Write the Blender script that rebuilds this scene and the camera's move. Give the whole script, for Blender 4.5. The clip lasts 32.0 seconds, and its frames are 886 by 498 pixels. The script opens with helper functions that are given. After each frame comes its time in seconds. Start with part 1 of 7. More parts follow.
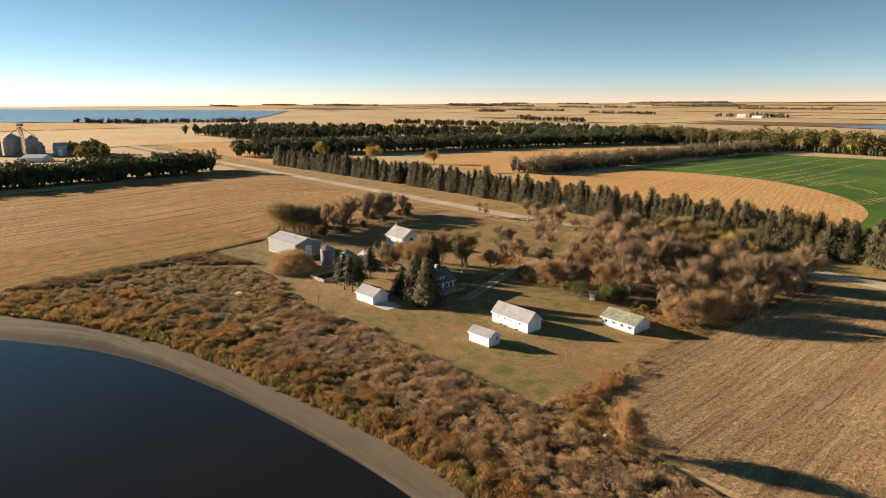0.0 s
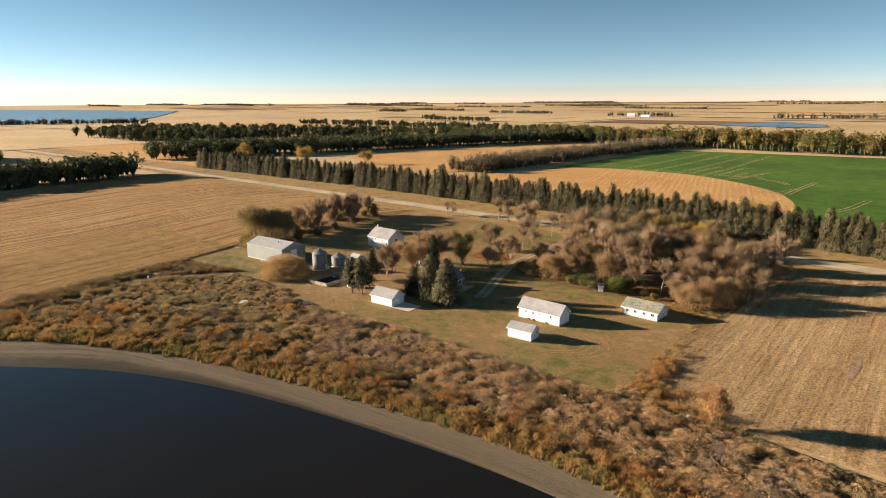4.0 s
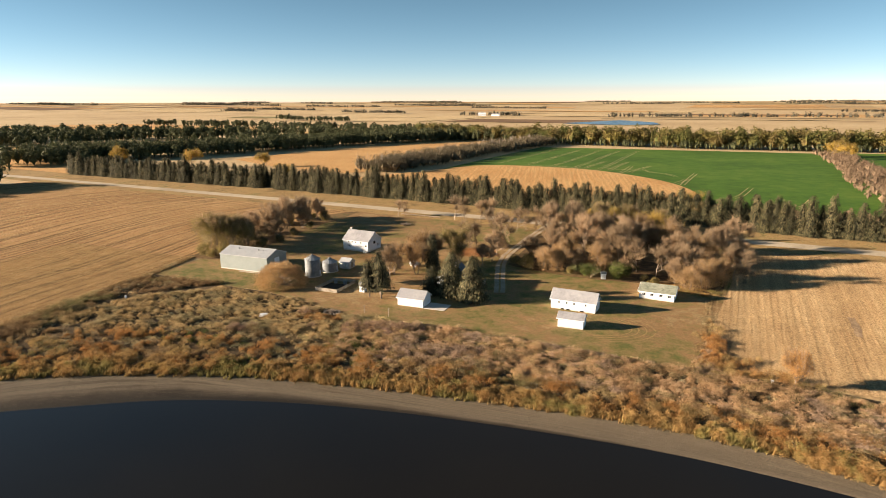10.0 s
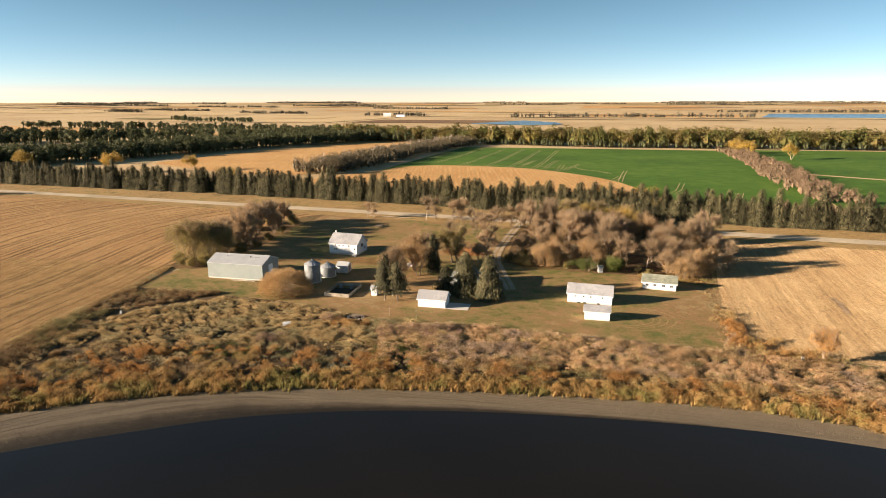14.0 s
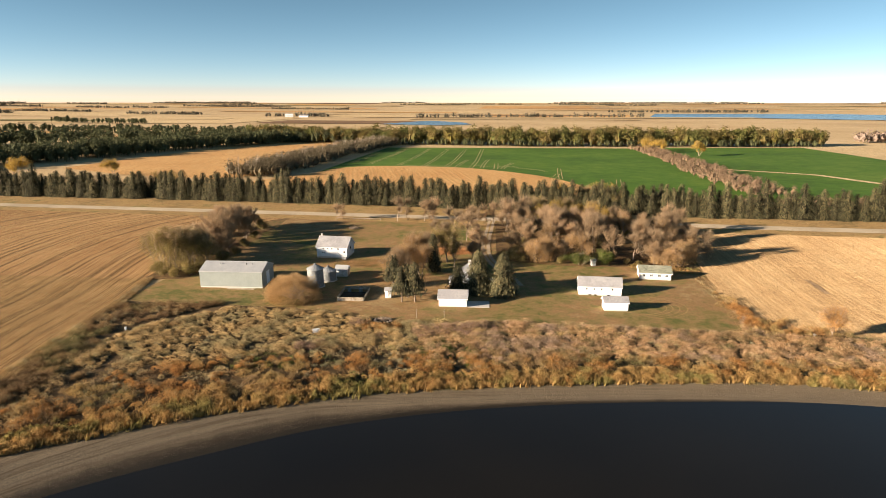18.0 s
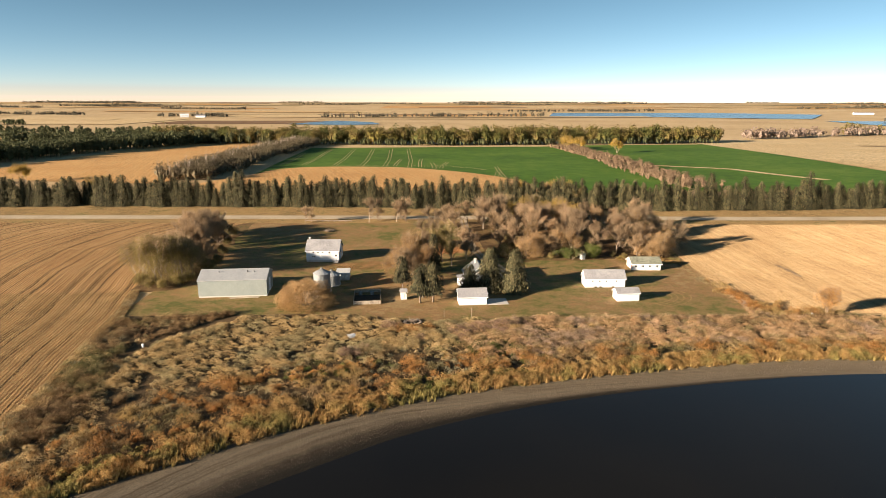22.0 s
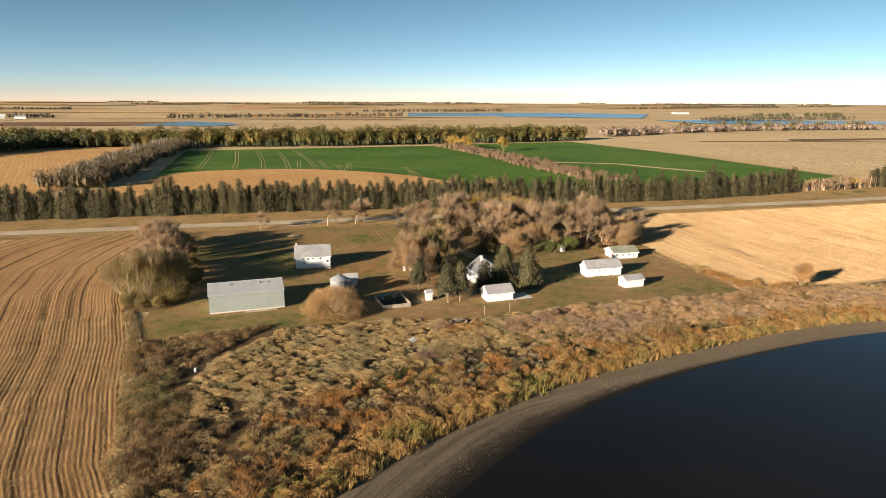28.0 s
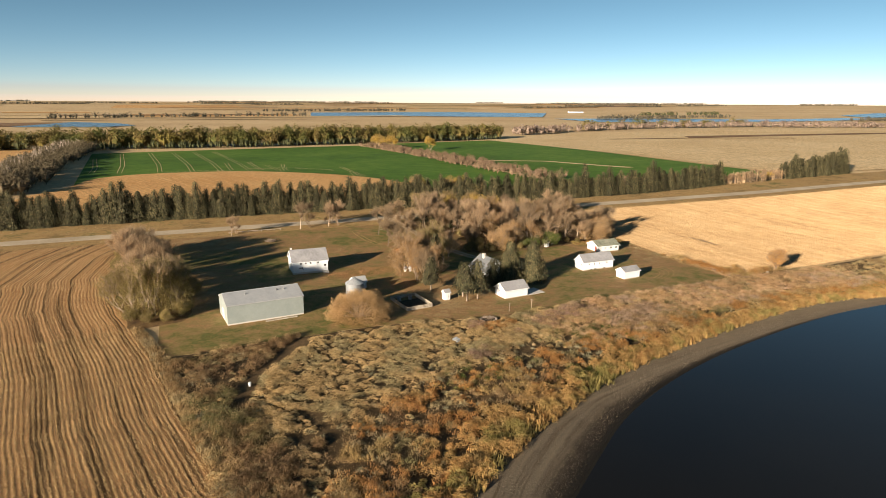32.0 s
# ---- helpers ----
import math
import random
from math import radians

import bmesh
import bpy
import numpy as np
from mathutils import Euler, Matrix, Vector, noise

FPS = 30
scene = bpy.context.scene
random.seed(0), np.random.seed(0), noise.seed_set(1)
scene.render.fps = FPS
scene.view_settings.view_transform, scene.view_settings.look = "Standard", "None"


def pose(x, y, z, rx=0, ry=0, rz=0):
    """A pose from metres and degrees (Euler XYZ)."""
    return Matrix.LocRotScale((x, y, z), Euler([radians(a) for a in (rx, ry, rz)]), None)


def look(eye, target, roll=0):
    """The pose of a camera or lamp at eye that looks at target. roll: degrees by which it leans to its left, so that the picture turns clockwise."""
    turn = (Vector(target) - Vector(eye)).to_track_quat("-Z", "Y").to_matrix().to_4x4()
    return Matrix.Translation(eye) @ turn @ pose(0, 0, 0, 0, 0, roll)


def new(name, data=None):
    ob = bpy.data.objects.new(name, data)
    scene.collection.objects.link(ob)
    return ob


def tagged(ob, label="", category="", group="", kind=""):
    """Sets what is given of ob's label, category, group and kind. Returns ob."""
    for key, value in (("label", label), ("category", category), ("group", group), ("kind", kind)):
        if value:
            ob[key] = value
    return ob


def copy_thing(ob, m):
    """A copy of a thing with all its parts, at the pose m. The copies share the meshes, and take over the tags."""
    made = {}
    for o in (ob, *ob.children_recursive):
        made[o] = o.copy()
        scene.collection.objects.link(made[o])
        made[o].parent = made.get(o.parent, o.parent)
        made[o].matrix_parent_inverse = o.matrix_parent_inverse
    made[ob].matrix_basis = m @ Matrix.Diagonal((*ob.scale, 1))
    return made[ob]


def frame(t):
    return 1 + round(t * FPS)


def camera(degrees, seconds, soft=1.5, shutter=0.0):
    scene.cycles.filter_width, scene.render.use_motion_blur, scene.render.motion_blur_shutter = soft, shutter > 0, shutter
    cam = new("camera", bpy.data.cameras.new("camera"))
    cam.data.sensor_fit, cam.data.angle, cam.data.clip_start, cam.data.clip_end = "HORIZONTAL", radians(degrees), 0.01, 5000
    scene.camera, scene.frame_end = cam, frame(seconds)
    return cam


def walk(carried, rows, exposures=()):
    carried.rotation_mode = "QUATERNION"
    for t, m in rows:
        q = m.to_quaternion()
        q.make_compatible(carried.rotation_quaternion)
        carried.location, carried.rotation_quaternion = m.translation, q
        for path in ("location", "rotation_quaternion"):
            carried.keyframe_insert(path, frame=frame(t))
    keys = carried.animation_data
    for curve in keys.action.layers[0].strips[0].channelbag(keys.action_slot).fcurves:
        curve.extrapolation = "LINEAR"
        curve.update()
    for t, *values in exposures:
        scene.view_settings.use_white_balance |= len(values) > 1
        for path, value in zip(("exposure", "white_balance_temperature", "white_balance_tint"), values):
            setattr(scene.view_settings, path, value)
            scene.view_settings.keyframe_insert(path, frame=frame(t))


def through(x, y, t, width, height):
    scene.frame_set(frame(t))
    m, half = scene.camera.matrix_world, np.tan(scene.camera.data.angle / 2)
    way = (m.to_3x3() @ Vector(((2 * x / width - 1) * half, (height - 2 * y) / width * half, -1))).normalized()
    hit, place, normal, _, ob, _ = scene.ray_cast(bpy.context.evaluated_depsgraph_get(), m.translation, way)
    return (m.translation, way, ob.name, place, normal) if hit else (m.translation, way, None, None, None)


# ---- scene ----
cam = camera(70.3, 32.0, soft=0.7)
METRES, EYE, TILT, LEAN, TURN = 233.2, 49.5, 3.654, -2.694, 44.0
ROWS = [
    (0.0, 0.0, 0.0, 0.0, -0.91, -16.82, 3.0),
    (0.5, -0.0157, -0.0001, 0.0008, -2.07, -16.87, 2.9),
    (1.0, -0.0313, 0.0002, 0.0015, -3.21, -16.94, 2.81),
    (1.5, -0.0468, 0.0009, 0.0023, -4.38, -16.99, 2.75),
    (2.0, -0.0624, 0.0018, 0.0031, -5.55, -17.07, 2.67),
    (2.5, -0.078, 0.0031, 0.0038, -6.71, -17.12, 2.57),
    (3.0, -0.0937, 0.0047, 0.0045, -7.9, -17.16, 2.49),
    (3.5, -0.1093, 0.0067, 0.0053, -9.08, -17.22, 2.41),
    (5.5, -0.1709, 0.0182, 0.0079, -13.79, -17.46, 2.07),
    (6.0, -0.1864, 0.0218, 0.0086, -14.96, -17.52, 1.98),
    (6.5, -0.2014, 0.0256, 0.009, -16.1, -17.56, 1.9),
    (7.0, -0.2165, 0.0297, 0.0095, -17.28, -17.59, 1.8),
    (7.5, -0.2317, 0.0342, 0.0099, -18.45, -17.62, 1.67),
    (8.0, -0.2465, 0.039, 0.0104, -19.6, -17.66, 1.57),
    (8.5, -0.2613, 0.0441, 0.0108, -20.78, -17.69, 1.48),
    (9.0, -0.2762, 0.0496, 0.0111, -21.95, -17.69, 1.35),
    (9.5, -0.2906, 0.0553, 0.0115, -23.08, -17.73, 1.26),
    (10.0, -0.3052, 0.0613, 0.0118, -24.24, -17.74, 1.14),
    (10.5, -0.3197, 0.0678, 0.0122, -25.39, -17.75, 1.03),
    (11.0, -0.3338, 0.0743, 0.0124, -26.54, -17.78, 0.94),
    (11.5, -0.3479, 0.0812, 0.0127, -27.7, -17.79, 0.83),
    (12.0, -0.3618, 0.0884, 0.0129, -28.86, -17.79, 0.73),
    (12.5, -0.3754, 0.0959, 0.0129, -30.0, -17.8, 0.62),
    (13.0, -0.3891, 0.1038, 0.0131, -31.16, -17.8, 0.52),
    (13.5, -0.4025, 0.1119, 0.0132, -32.32, -17.81, 0.42),
    (14.0, -0.4159, 0.1203, 0.0133, -33.46, -17.8, 0.3),
    (14.5, -0.429, 0.1288, 0.0133, -34.61, -17.81, 0.21),
    (16.5, -0.4799, 0.1662, 0.0128, -39.27, -17.77, -0.21),
    (17.0, -0.492, 0.176, 0.0128, -40.42, -17.76, -0.31),
    (17.5, -0.5039, 0.1861, 0.0126, -41.56, -17.76, -0.42),
    (18.0, -0.5157, 0.1965, 0.0123, -42.72, -17.74, -0.54),
    (18.5, -0.5271, 0.207, 0.0123, -43.86, -17.75, -0.63),
    (19.0, -0.5385, 0.2178, 0.0122, -45.03, -17.74, -0.73),
    (19.5, -0.5494, 0.2289, 0.012, -46.18, -17.72, -0.83),
    (20.0, -0.5603, 0.2402, 0.0117, -47.3, -17.71, -0.91),
    (20.5, -0.5709, 0.2517, 0.0114, -48.46, -17.69, -1.01),
    (21.0, -0.5811, 0.2634, 0.011, -49.63, -17.66, -1.1),
    (21.5, -0.5911, 0.2754, 0.0107, -50.77, -17.65, -1.2),
    (22.0, -0.6007, 0.2874, 0.0103, -51.92, -17.63, -1.31),
    (22.5, -0.6102, 0.2999, 0.0098, -53.07, -17.59, -1.41),
    (23.0, -0.6195, 0.3125, 0.0095, -54.23, -17.56, -1.5),
    (23.5, -0.6285, 0.3252, 0.009, -55.38, -17.51, -1.6),
    (24.0, -0.6374, 0.3382, 0.0084, -56.54, -17.48, -1.7),
    (24.5, -0.6459, 0.3512, 0.0078, -57.69, -17.42, -1.8),
    (25.0, -0.6542, 0.3643, 0.0072, -58.8, -17.39, -1.89),
    (25.5, -0.6624, 0.3776, 0.0066, -59.95, -17.37, -2.0),
    (27.5, -0.6913, 0.4326, 0.0037, -64.57, -17.2, -2.4),
    (28.0, -0.6975, 0.4458, 0.0031, -65.65, -17.16, -2.48),
    (28.5, -0.7038, 0.4601, 0.0024, -66.81, -17.11, -2.56),
    (29.0, -0.7097, 0.4744, 0.0016, -67.95, -17.07, -2.65),
    (29.5, -0.7154, 0.4889, 0.0008, -69.1, -17.03, -2.73),
    (30.0, -0.7207, 0.5034, 0.0, -70.24, -16.98, -2.81),
    (30.5, -0.7258, 0.518, -0.0007, -71.39, -16.93, -2.89),
    (31.0, -0.7307, 0.5327, -0.0015, -72.55, -16.87, -2.98),
    (31.5, -0.7353, 0.5476, -0.0022, -73.7, -16.81, -3.07),
    (32.0, -0.7393, 0.5624, -0.0032, -74.84, -16.76, -3.14),
]
walk(cam, [(t, pose(0, 0, EYE, TILT, LEAN, TURN) @ pose(METRES * x, METRES * y, METRES * z, 90 + pitch, roll, yaw)) for t, x, y, z, yaw, pitch, roll in ROWS],
     [(0.0, 1.48, 7450, 15), (6.0, 1.64, 7450, 15), (13.0, 1.78, 7450, 15), (19.0, 1.72, 7450, 15), (25.0, 1.55, 7250, 13), (32.0, 1.31, 7150, 12)])

# ---- world and sun ----
SUN_ELEV, SUN_HEAD = 13.4, 21.3          # degrees above the horizon; heading of the shadows from +x to +y
sun_way = Vector((-math.cos(radians(SUN_HEAD)) * math.cos(radians(SUN_ELEV)), -math.sin(radians(SUN_HEAD)) * math.cos(radians(SUN_ELEV)), math.sin(radians(SUN_ELEV))))
world = bpy.data.worlds.new("world")
scene.world = world
world.use_nodes = True
wn = world.node_tree.nodes
sky = wn.new("ShaderNodeTexSky")
sky.sky_type = "NISHITA"
sky.sun_disc = False
sky.sun_elevation = radians(SUN_ELEV)
sky.sun_rotation = math.atan2(sun_way.x, sun_way.y)
sky.altitude, sky.air_density, sky.dust_density, sky.ozone_density = 4000, 1.0, 0.2, 2.0
wn["Background"].inputs["Strength"].default_value = 0.086
# the clear autumn sky deepens quickly above its pale horizon
dome = wn.new("ShaderNodeTexCoord")
steep = wn.new("ShaderNodeMapping")
steep.inputs["Scale"].default_value = (1, 1, 1.5)
world.node_tree.links.new(dome.outputs["Generated"], steep.inputs["Vector"])
world.node_tree.links.new(steep.outputs["Vector"], sky.inputs["Vector"])
deep = wn.new("ShaderNodeGamma")
deep.inputs["Gamma"].default_value = 1.12
world.node_tree.links.new(sky.outputs[0], deep.inputs["Color"])
pale = wn.new("ShaderNodeHueSaturation")
pale.inputs["Saturation"].default_value = 1.04
pale.inputs["Hue"].default_value = 0.463
world.node_tree.links.new(deep.outputs[0], pale.inputs["Color"])
tint = wn.new("ShaderNodeMix")
tint.data_type, tint.blend_type = "RGBA", "MULTIPLY"
tint.inputs[0].default_value = 1.0
tint.inputs[7].default_value = (0.56, 0.45, 0.475, 1)
world.node_tree.links.new(pale.outputs[0], tint.inputs[6])
world.node_tree.links.new(tint.outputs[2], wn["Background"].inputs["Color"])
sun = new("sun", bpy.data.lights.new("sun", "SUN"))
sun.data.energy, sun.data.angle, sun.data.color = 5.0, radians(0.55), (1.0, 0.85, 0.68)
sun.matrix_world = look(sun_way * 500, (0, 0, 0))


# ---- materials ----
def ramp(nt, cols, spread=(0.0, 1.0)):
    r = nt.nodes.new("ShaderNodeValToRGB")
    n = len(cols)
    while len(r.color_ramp.elements) < n:
        r.color_ramp.elements.new(0.5)
    for k, c in enumerate(cols):
        e = r.color_ramp.elements[k]
        e.position = spread[0] + (spread[1] - spread[0]) * k / max(1, n - 1)
        e.color = (*c, 1)
    return r


def noise_node(nt, scale, detail=4, rough=0.6, vec=None):
    n = nt.nodes.new("ShaderNodeTexNoise")
    n.inputs["Scale"].default_value, n.inputs["Detail"].default_value, n.inputs["Roughness"].default_value = scale, detail, rough
    if vec is not None:
        nt.links.new(vec, n.inputs["Vector"])
    return n


def mixc(nt, fac, a, b, mode="MIX"):
    m = nt.nodes.new("ShaderNodeMix")
    m.data_type, m.blend_type = "RGBA", mode
    for sock, v in ((m.inputs[0], fac), (m.inputs[6], a), (m.inputs[7], b)):
        if isinstance(v, (int, float)):
            sock.default_value = v
        elif isinstance(v, tuple):
            sock.default_value = (*v, 1)
        else:
            nt.links.new(v, sock)
    return m.outputs[2]


def start(name, rough=0.85, metal=0.0, spec=0.3):
    m = bpy.data.materials.new(name)
    m.use_nodes = True
    nt = m.node_tree
    b = nt.nodes["Principled BSDF"]
    b.inputs["Roughness"].default_value, b.inputs["Metallic"].default_value = rough, metal
    b.inputs["Specular IOR Level"].default_value = spec
    geo = nt.nodes.new("ShaderNodeNewGeometry")
    return m, nt, b, geo


def bump(nt, b, height, strength, dist):
    k = nt.nodes.new("ShaderNodeBump")
    k.inputs["Strength"].default_value, k.inputs["Distance"].default_value = strength, dist
    nt.links.new(height, k.inputs["Height"])
    nt.links.new(k.outputs[0], b.inputs["Normal"])


def surface(name, cols, big=0.03, small=0.8, fine=None, rough=0.9, bumps=(0.5, 0.15), metal=0.0, spec=0.2, spread=(0.39, 0.61), dark=0.35):
    """Colour by broad noise, broken up by two finer ones, with relief."""
    m, nt, b, geo = start(name, rough, metal, spec)
    p = geo.outputs["Position"]
    n1, n2 = noise_node(nt, big, 4, 0.6, p), noise_node(nt, small, 6, 0.7, p)
    r = ramp(nt, cols, spread)
    add = nt.nodes.new("ShaderNodeMath")
    add.operation = "MULTIPLY_ADD"
    add.inputs[1].default_value, add.inputs[2].default_value = 0.45, 0.0
    nt.links.new(n2.outputs[0], add.inputs[0])
    add2 = nt.nodes.new("ShaderNodeMath")
    add2.operation = "MULTIPLY_ADD"
    add2.inputs[1].default_value = 0.55
    nt.links.new(n1.outputs[0], add2.inputs[0])
    nt.links.new(add.outputs[0], add2.inputs[2])
    nt.links.new(add2.outputs[0], r.inputs[0])
    n3 = noise_node(nt, fine or small * 5, 5, 0.75, p)
    g = ramp(nt, [(1 - dark,) * 3, (1 + dark * 0.6,) * 3], (0.3, 0.7))
    nt.links.new(n3.outputs[0], g.inputs[0])
    nt.links.new(mixc(nt, 1.0, r.outputs[0], g.outputs[0], "MULTIPLY"), b.inputs["Base Color"])
    if bumps:
        bump(nt, b, n3.outputs[0], *bumps)
    return m


def field_mat(name, cols, period=1.6, angle=0.0, contrast=0.5, soil=(0.13, 0.085, 0.05), wob=0.4, patch=0.02, fine=2.5, laid=False, lines=0.0, dull=0.0):
    """Stubble in rows: the rows run along angle (degrees from +y)."""
    m, nt, b, geo = start(name, 0.95, 0, 0.1)
    b.inputs["Diffuse Roughness"].default_value = dull
    mp = nt.nodes.new("ShaderNodeMapping")
    mp.inputs["Rotation"].default_value = (0, 0, radians(-angle))
    if laid:
        uv = nt.nodes.new("ShaderNodeUVMap")
        nt.links.new(uv.outputs[0], mp.inputs[0])
    else:
        nt.links.new(geo.outputs["Position"], mp.inputs[0])
    p = mp.outputs[0]
    st = nt.nodes.new("ShaderNodeMapping")
    st.inputs["Scale"].default_value = (1, 0.06, 1)
    nt.links.new(p, st.inputs[0])
    w = nt.nodes.new("ShaderNodeTexWave")
    w.wave_type, w.bands_direction = "BANDS", "X"
    w.inputs["Scale"].default_value = 2 * math.pi / (20 * period)
    w.inputs["Distortion"].default_value, w.inputs["Detail"].default_value, w.inputs["Detail Scale"].default_value = wob * 9, 4, 1.2
    nt.links.new(st.outputs[0], w.inputs["Vector"])
    streak = noise_node(nt, 0.35, 5, 0.7, st.outputs[0])
    big = noise_node(nt, patch, 5, 0.6, p)
    tiny = noise_node(nt, fine, 6, 0.8, p)
    r = ramp(nt, cols, (0.38, 0.62))
    sm = mixc(nt, 0.6, big.outputs[0], streak.outputs[0])
    nt.links.new(sm, r.inputs[0])
    tr = ramp(nt, [(0.30,) * 3, (0.95,) * 3, (1.45,) * 3], (0.33, 0.67))
    nt.links.new(tiny.outputs[0], tr.inputs[0])
    c = mixc(nt, 1.0, r.outputs[0], tr.outputs[0], "MULTIPLY")
    gate = nt.nodes.new("ShaderNodeMath")
    gate.operation = "MULTIPLY"
    nt.links.new(w.outputs["Fac"], gate.inputs[0])
    bl = ramp(nt, [(0.25,) * 3, (1.0,) * 3], (0.35, 0.65))
    nt.links.new(streak.outputs[0], bl.inputs[0])
    nt.links.new(bl.outputs[0], gate.inputs[1])
    g2 = nt.nodes.new("ShaderNodeMath")
    g2.operation = "MULTIPLY"
    g2.inputs[1].default_value = contrast
    nt.links.new(gate.outputs[0], g2.inputs[0])
    c = mixc(nt, g2.outputs[0], c, soil)
    if lines:
        lm = nt.nodes.new("ShaderNodeMapping")
        lm.inputs["Scale"].default_value = (1, 0.01, 1)
        nt.links.new(p, lm.inputs[0])
        ln = noise_node(nt, 0.75, 3, 0.65, lm.outputs[0])
        lr = ramp(nt, [(1 - lines,) * 3, (1.0,) * 3, (1.12,) * 3], (0.40, 0.58))
        nt.links.new(ln.outputs[0], lr.inputs[0])
        c = mixc(nt, 1.0, c, lr.outputs[0], "MULTIPLY")
    nt.links.new(c, b.inputs["Base Color"])
    bump(nt, b, tiny.outputs[0], 0.9, 0.25)
    return m


def leaf_mat(name, cols, through=0.25, tree=0.35, rough=0.75, dull=0.0):
    """Leaves, needles and blades: a tone for each leaf, shifted from plant to plant."""
    m, nt, b, geo = start(name, rough, 0, 0.2)
    b.inputs["Diffuse Roughness"].default_value = dull
    r = ramp(nt, cols)
    nt.links.new(geo.outputs["Random Per Island"], r.inputs[0])
    info = nt.nodes.new("ShaderNodeObjectInfo")
    t = ramp(nt, [(1 - tree,) * 3, (1 + tree * 0.8, 1 + tree * 0.6, 1 + tree * 0.5)])
    nt.links.new(info.outputs["Random"], t.inputs[0])
    c = mixc(nt, 1.0, r.outputs[0], t.outputs[0], "MULTIPLY")
    nz = noise_node(nt, 0.25, 3, 0.6, geo.outputs["Position"])
    t2 = ramp(nt, [(0.65,) * 3, (1.3,) * 3], (0.3, 0.7))
    nt.links.new(nz.outputs[0], t2.inputs[0])
    c = mixc(nt, 1.0, c, t2.outputs[0], "MULTIPLY")
    nt.links.new(c, b.inputs["Base Color"])
    if through:
        tl = nt.nodes.new("ShaderNodeBsdfTranslucent")
        nt.links.new(c, tl.inputs[0])
        mx = nt.nodes.new("ShaderNodeMixShader")
        mx.inputs[0].default_value = through
        nt.links.new(b.outputs[0], mx.inputs[1])
        nt.links.new(tl.outputs[0], mx.inputs[2])
        nt.links.new(mx.outputs[0], nt.nodes["Material Output"].inputs[0])
    return m


def zoned_leaf_mat(name, zones, big=0.06, through=0.32):
    """Mixed growth: the palette drifts with broad noise from one kind of plant to the next, each blade with its own tone."""
    m, nt, b, geo = start(name, 0.85, 0, 0.15)
    nz = noise_node(nt, big, 4, 0.65, geo.outputs["Position"])
    prev = None
    for k, cols in enumerate(zones):
        r = ramp(nt, cols)
        nt.links.new(geo.outputs["Random Per Island"], r.inputs[0])
        if prev is None:
            prev = r.outputs[0]
            continue
        lo = 0.36 + 0.28 * (k - 1) / max(1, len(zones) - 1)
        mr = nt.nodes.new("ShaderNodeMapRange")
        mr.inputs["From Min"].default_value, mr.inputs["From Max"].default_value = lo, lo + 0.07
        nt.links.new(nz.outputs[0], mr.inputs["Value"])
        prev = mixc(nt, mr.outputs[0], prev, r.outputs[0])
    fine = noise_node(nt, 0.7, 4, 0.6, geo.outputs["Position"])
    t2 = ramp(nt, [(0.55,) * 3, (1.25,) * 3], (0.3, 0.7))
    nt.links.new(fine.outputs[0], t2.inputs[0])
    c = mixc(nt, 1.0, prev, t2.outputs[0], "MULTIPLY")
    nt.links.new(c, b.inputs["Base Color"])
    tl = nt.nodes.new("ShaderNodeBsdfTranslucent")
    nt.links.new(c, tl.inputs[0])
    mx = nt.nodes.new("ShaderNodeMixShader")
    mx.inputs[0].default_value = through
    nt.links.new(b.outputs[0], mx.inputs[1])
    nt.links.new(tl.outputs[0], mx.inputs[2])
    nt.links.new(mx.outputs[0], nt.nodes["Material Output"].inputs[0])
    return m


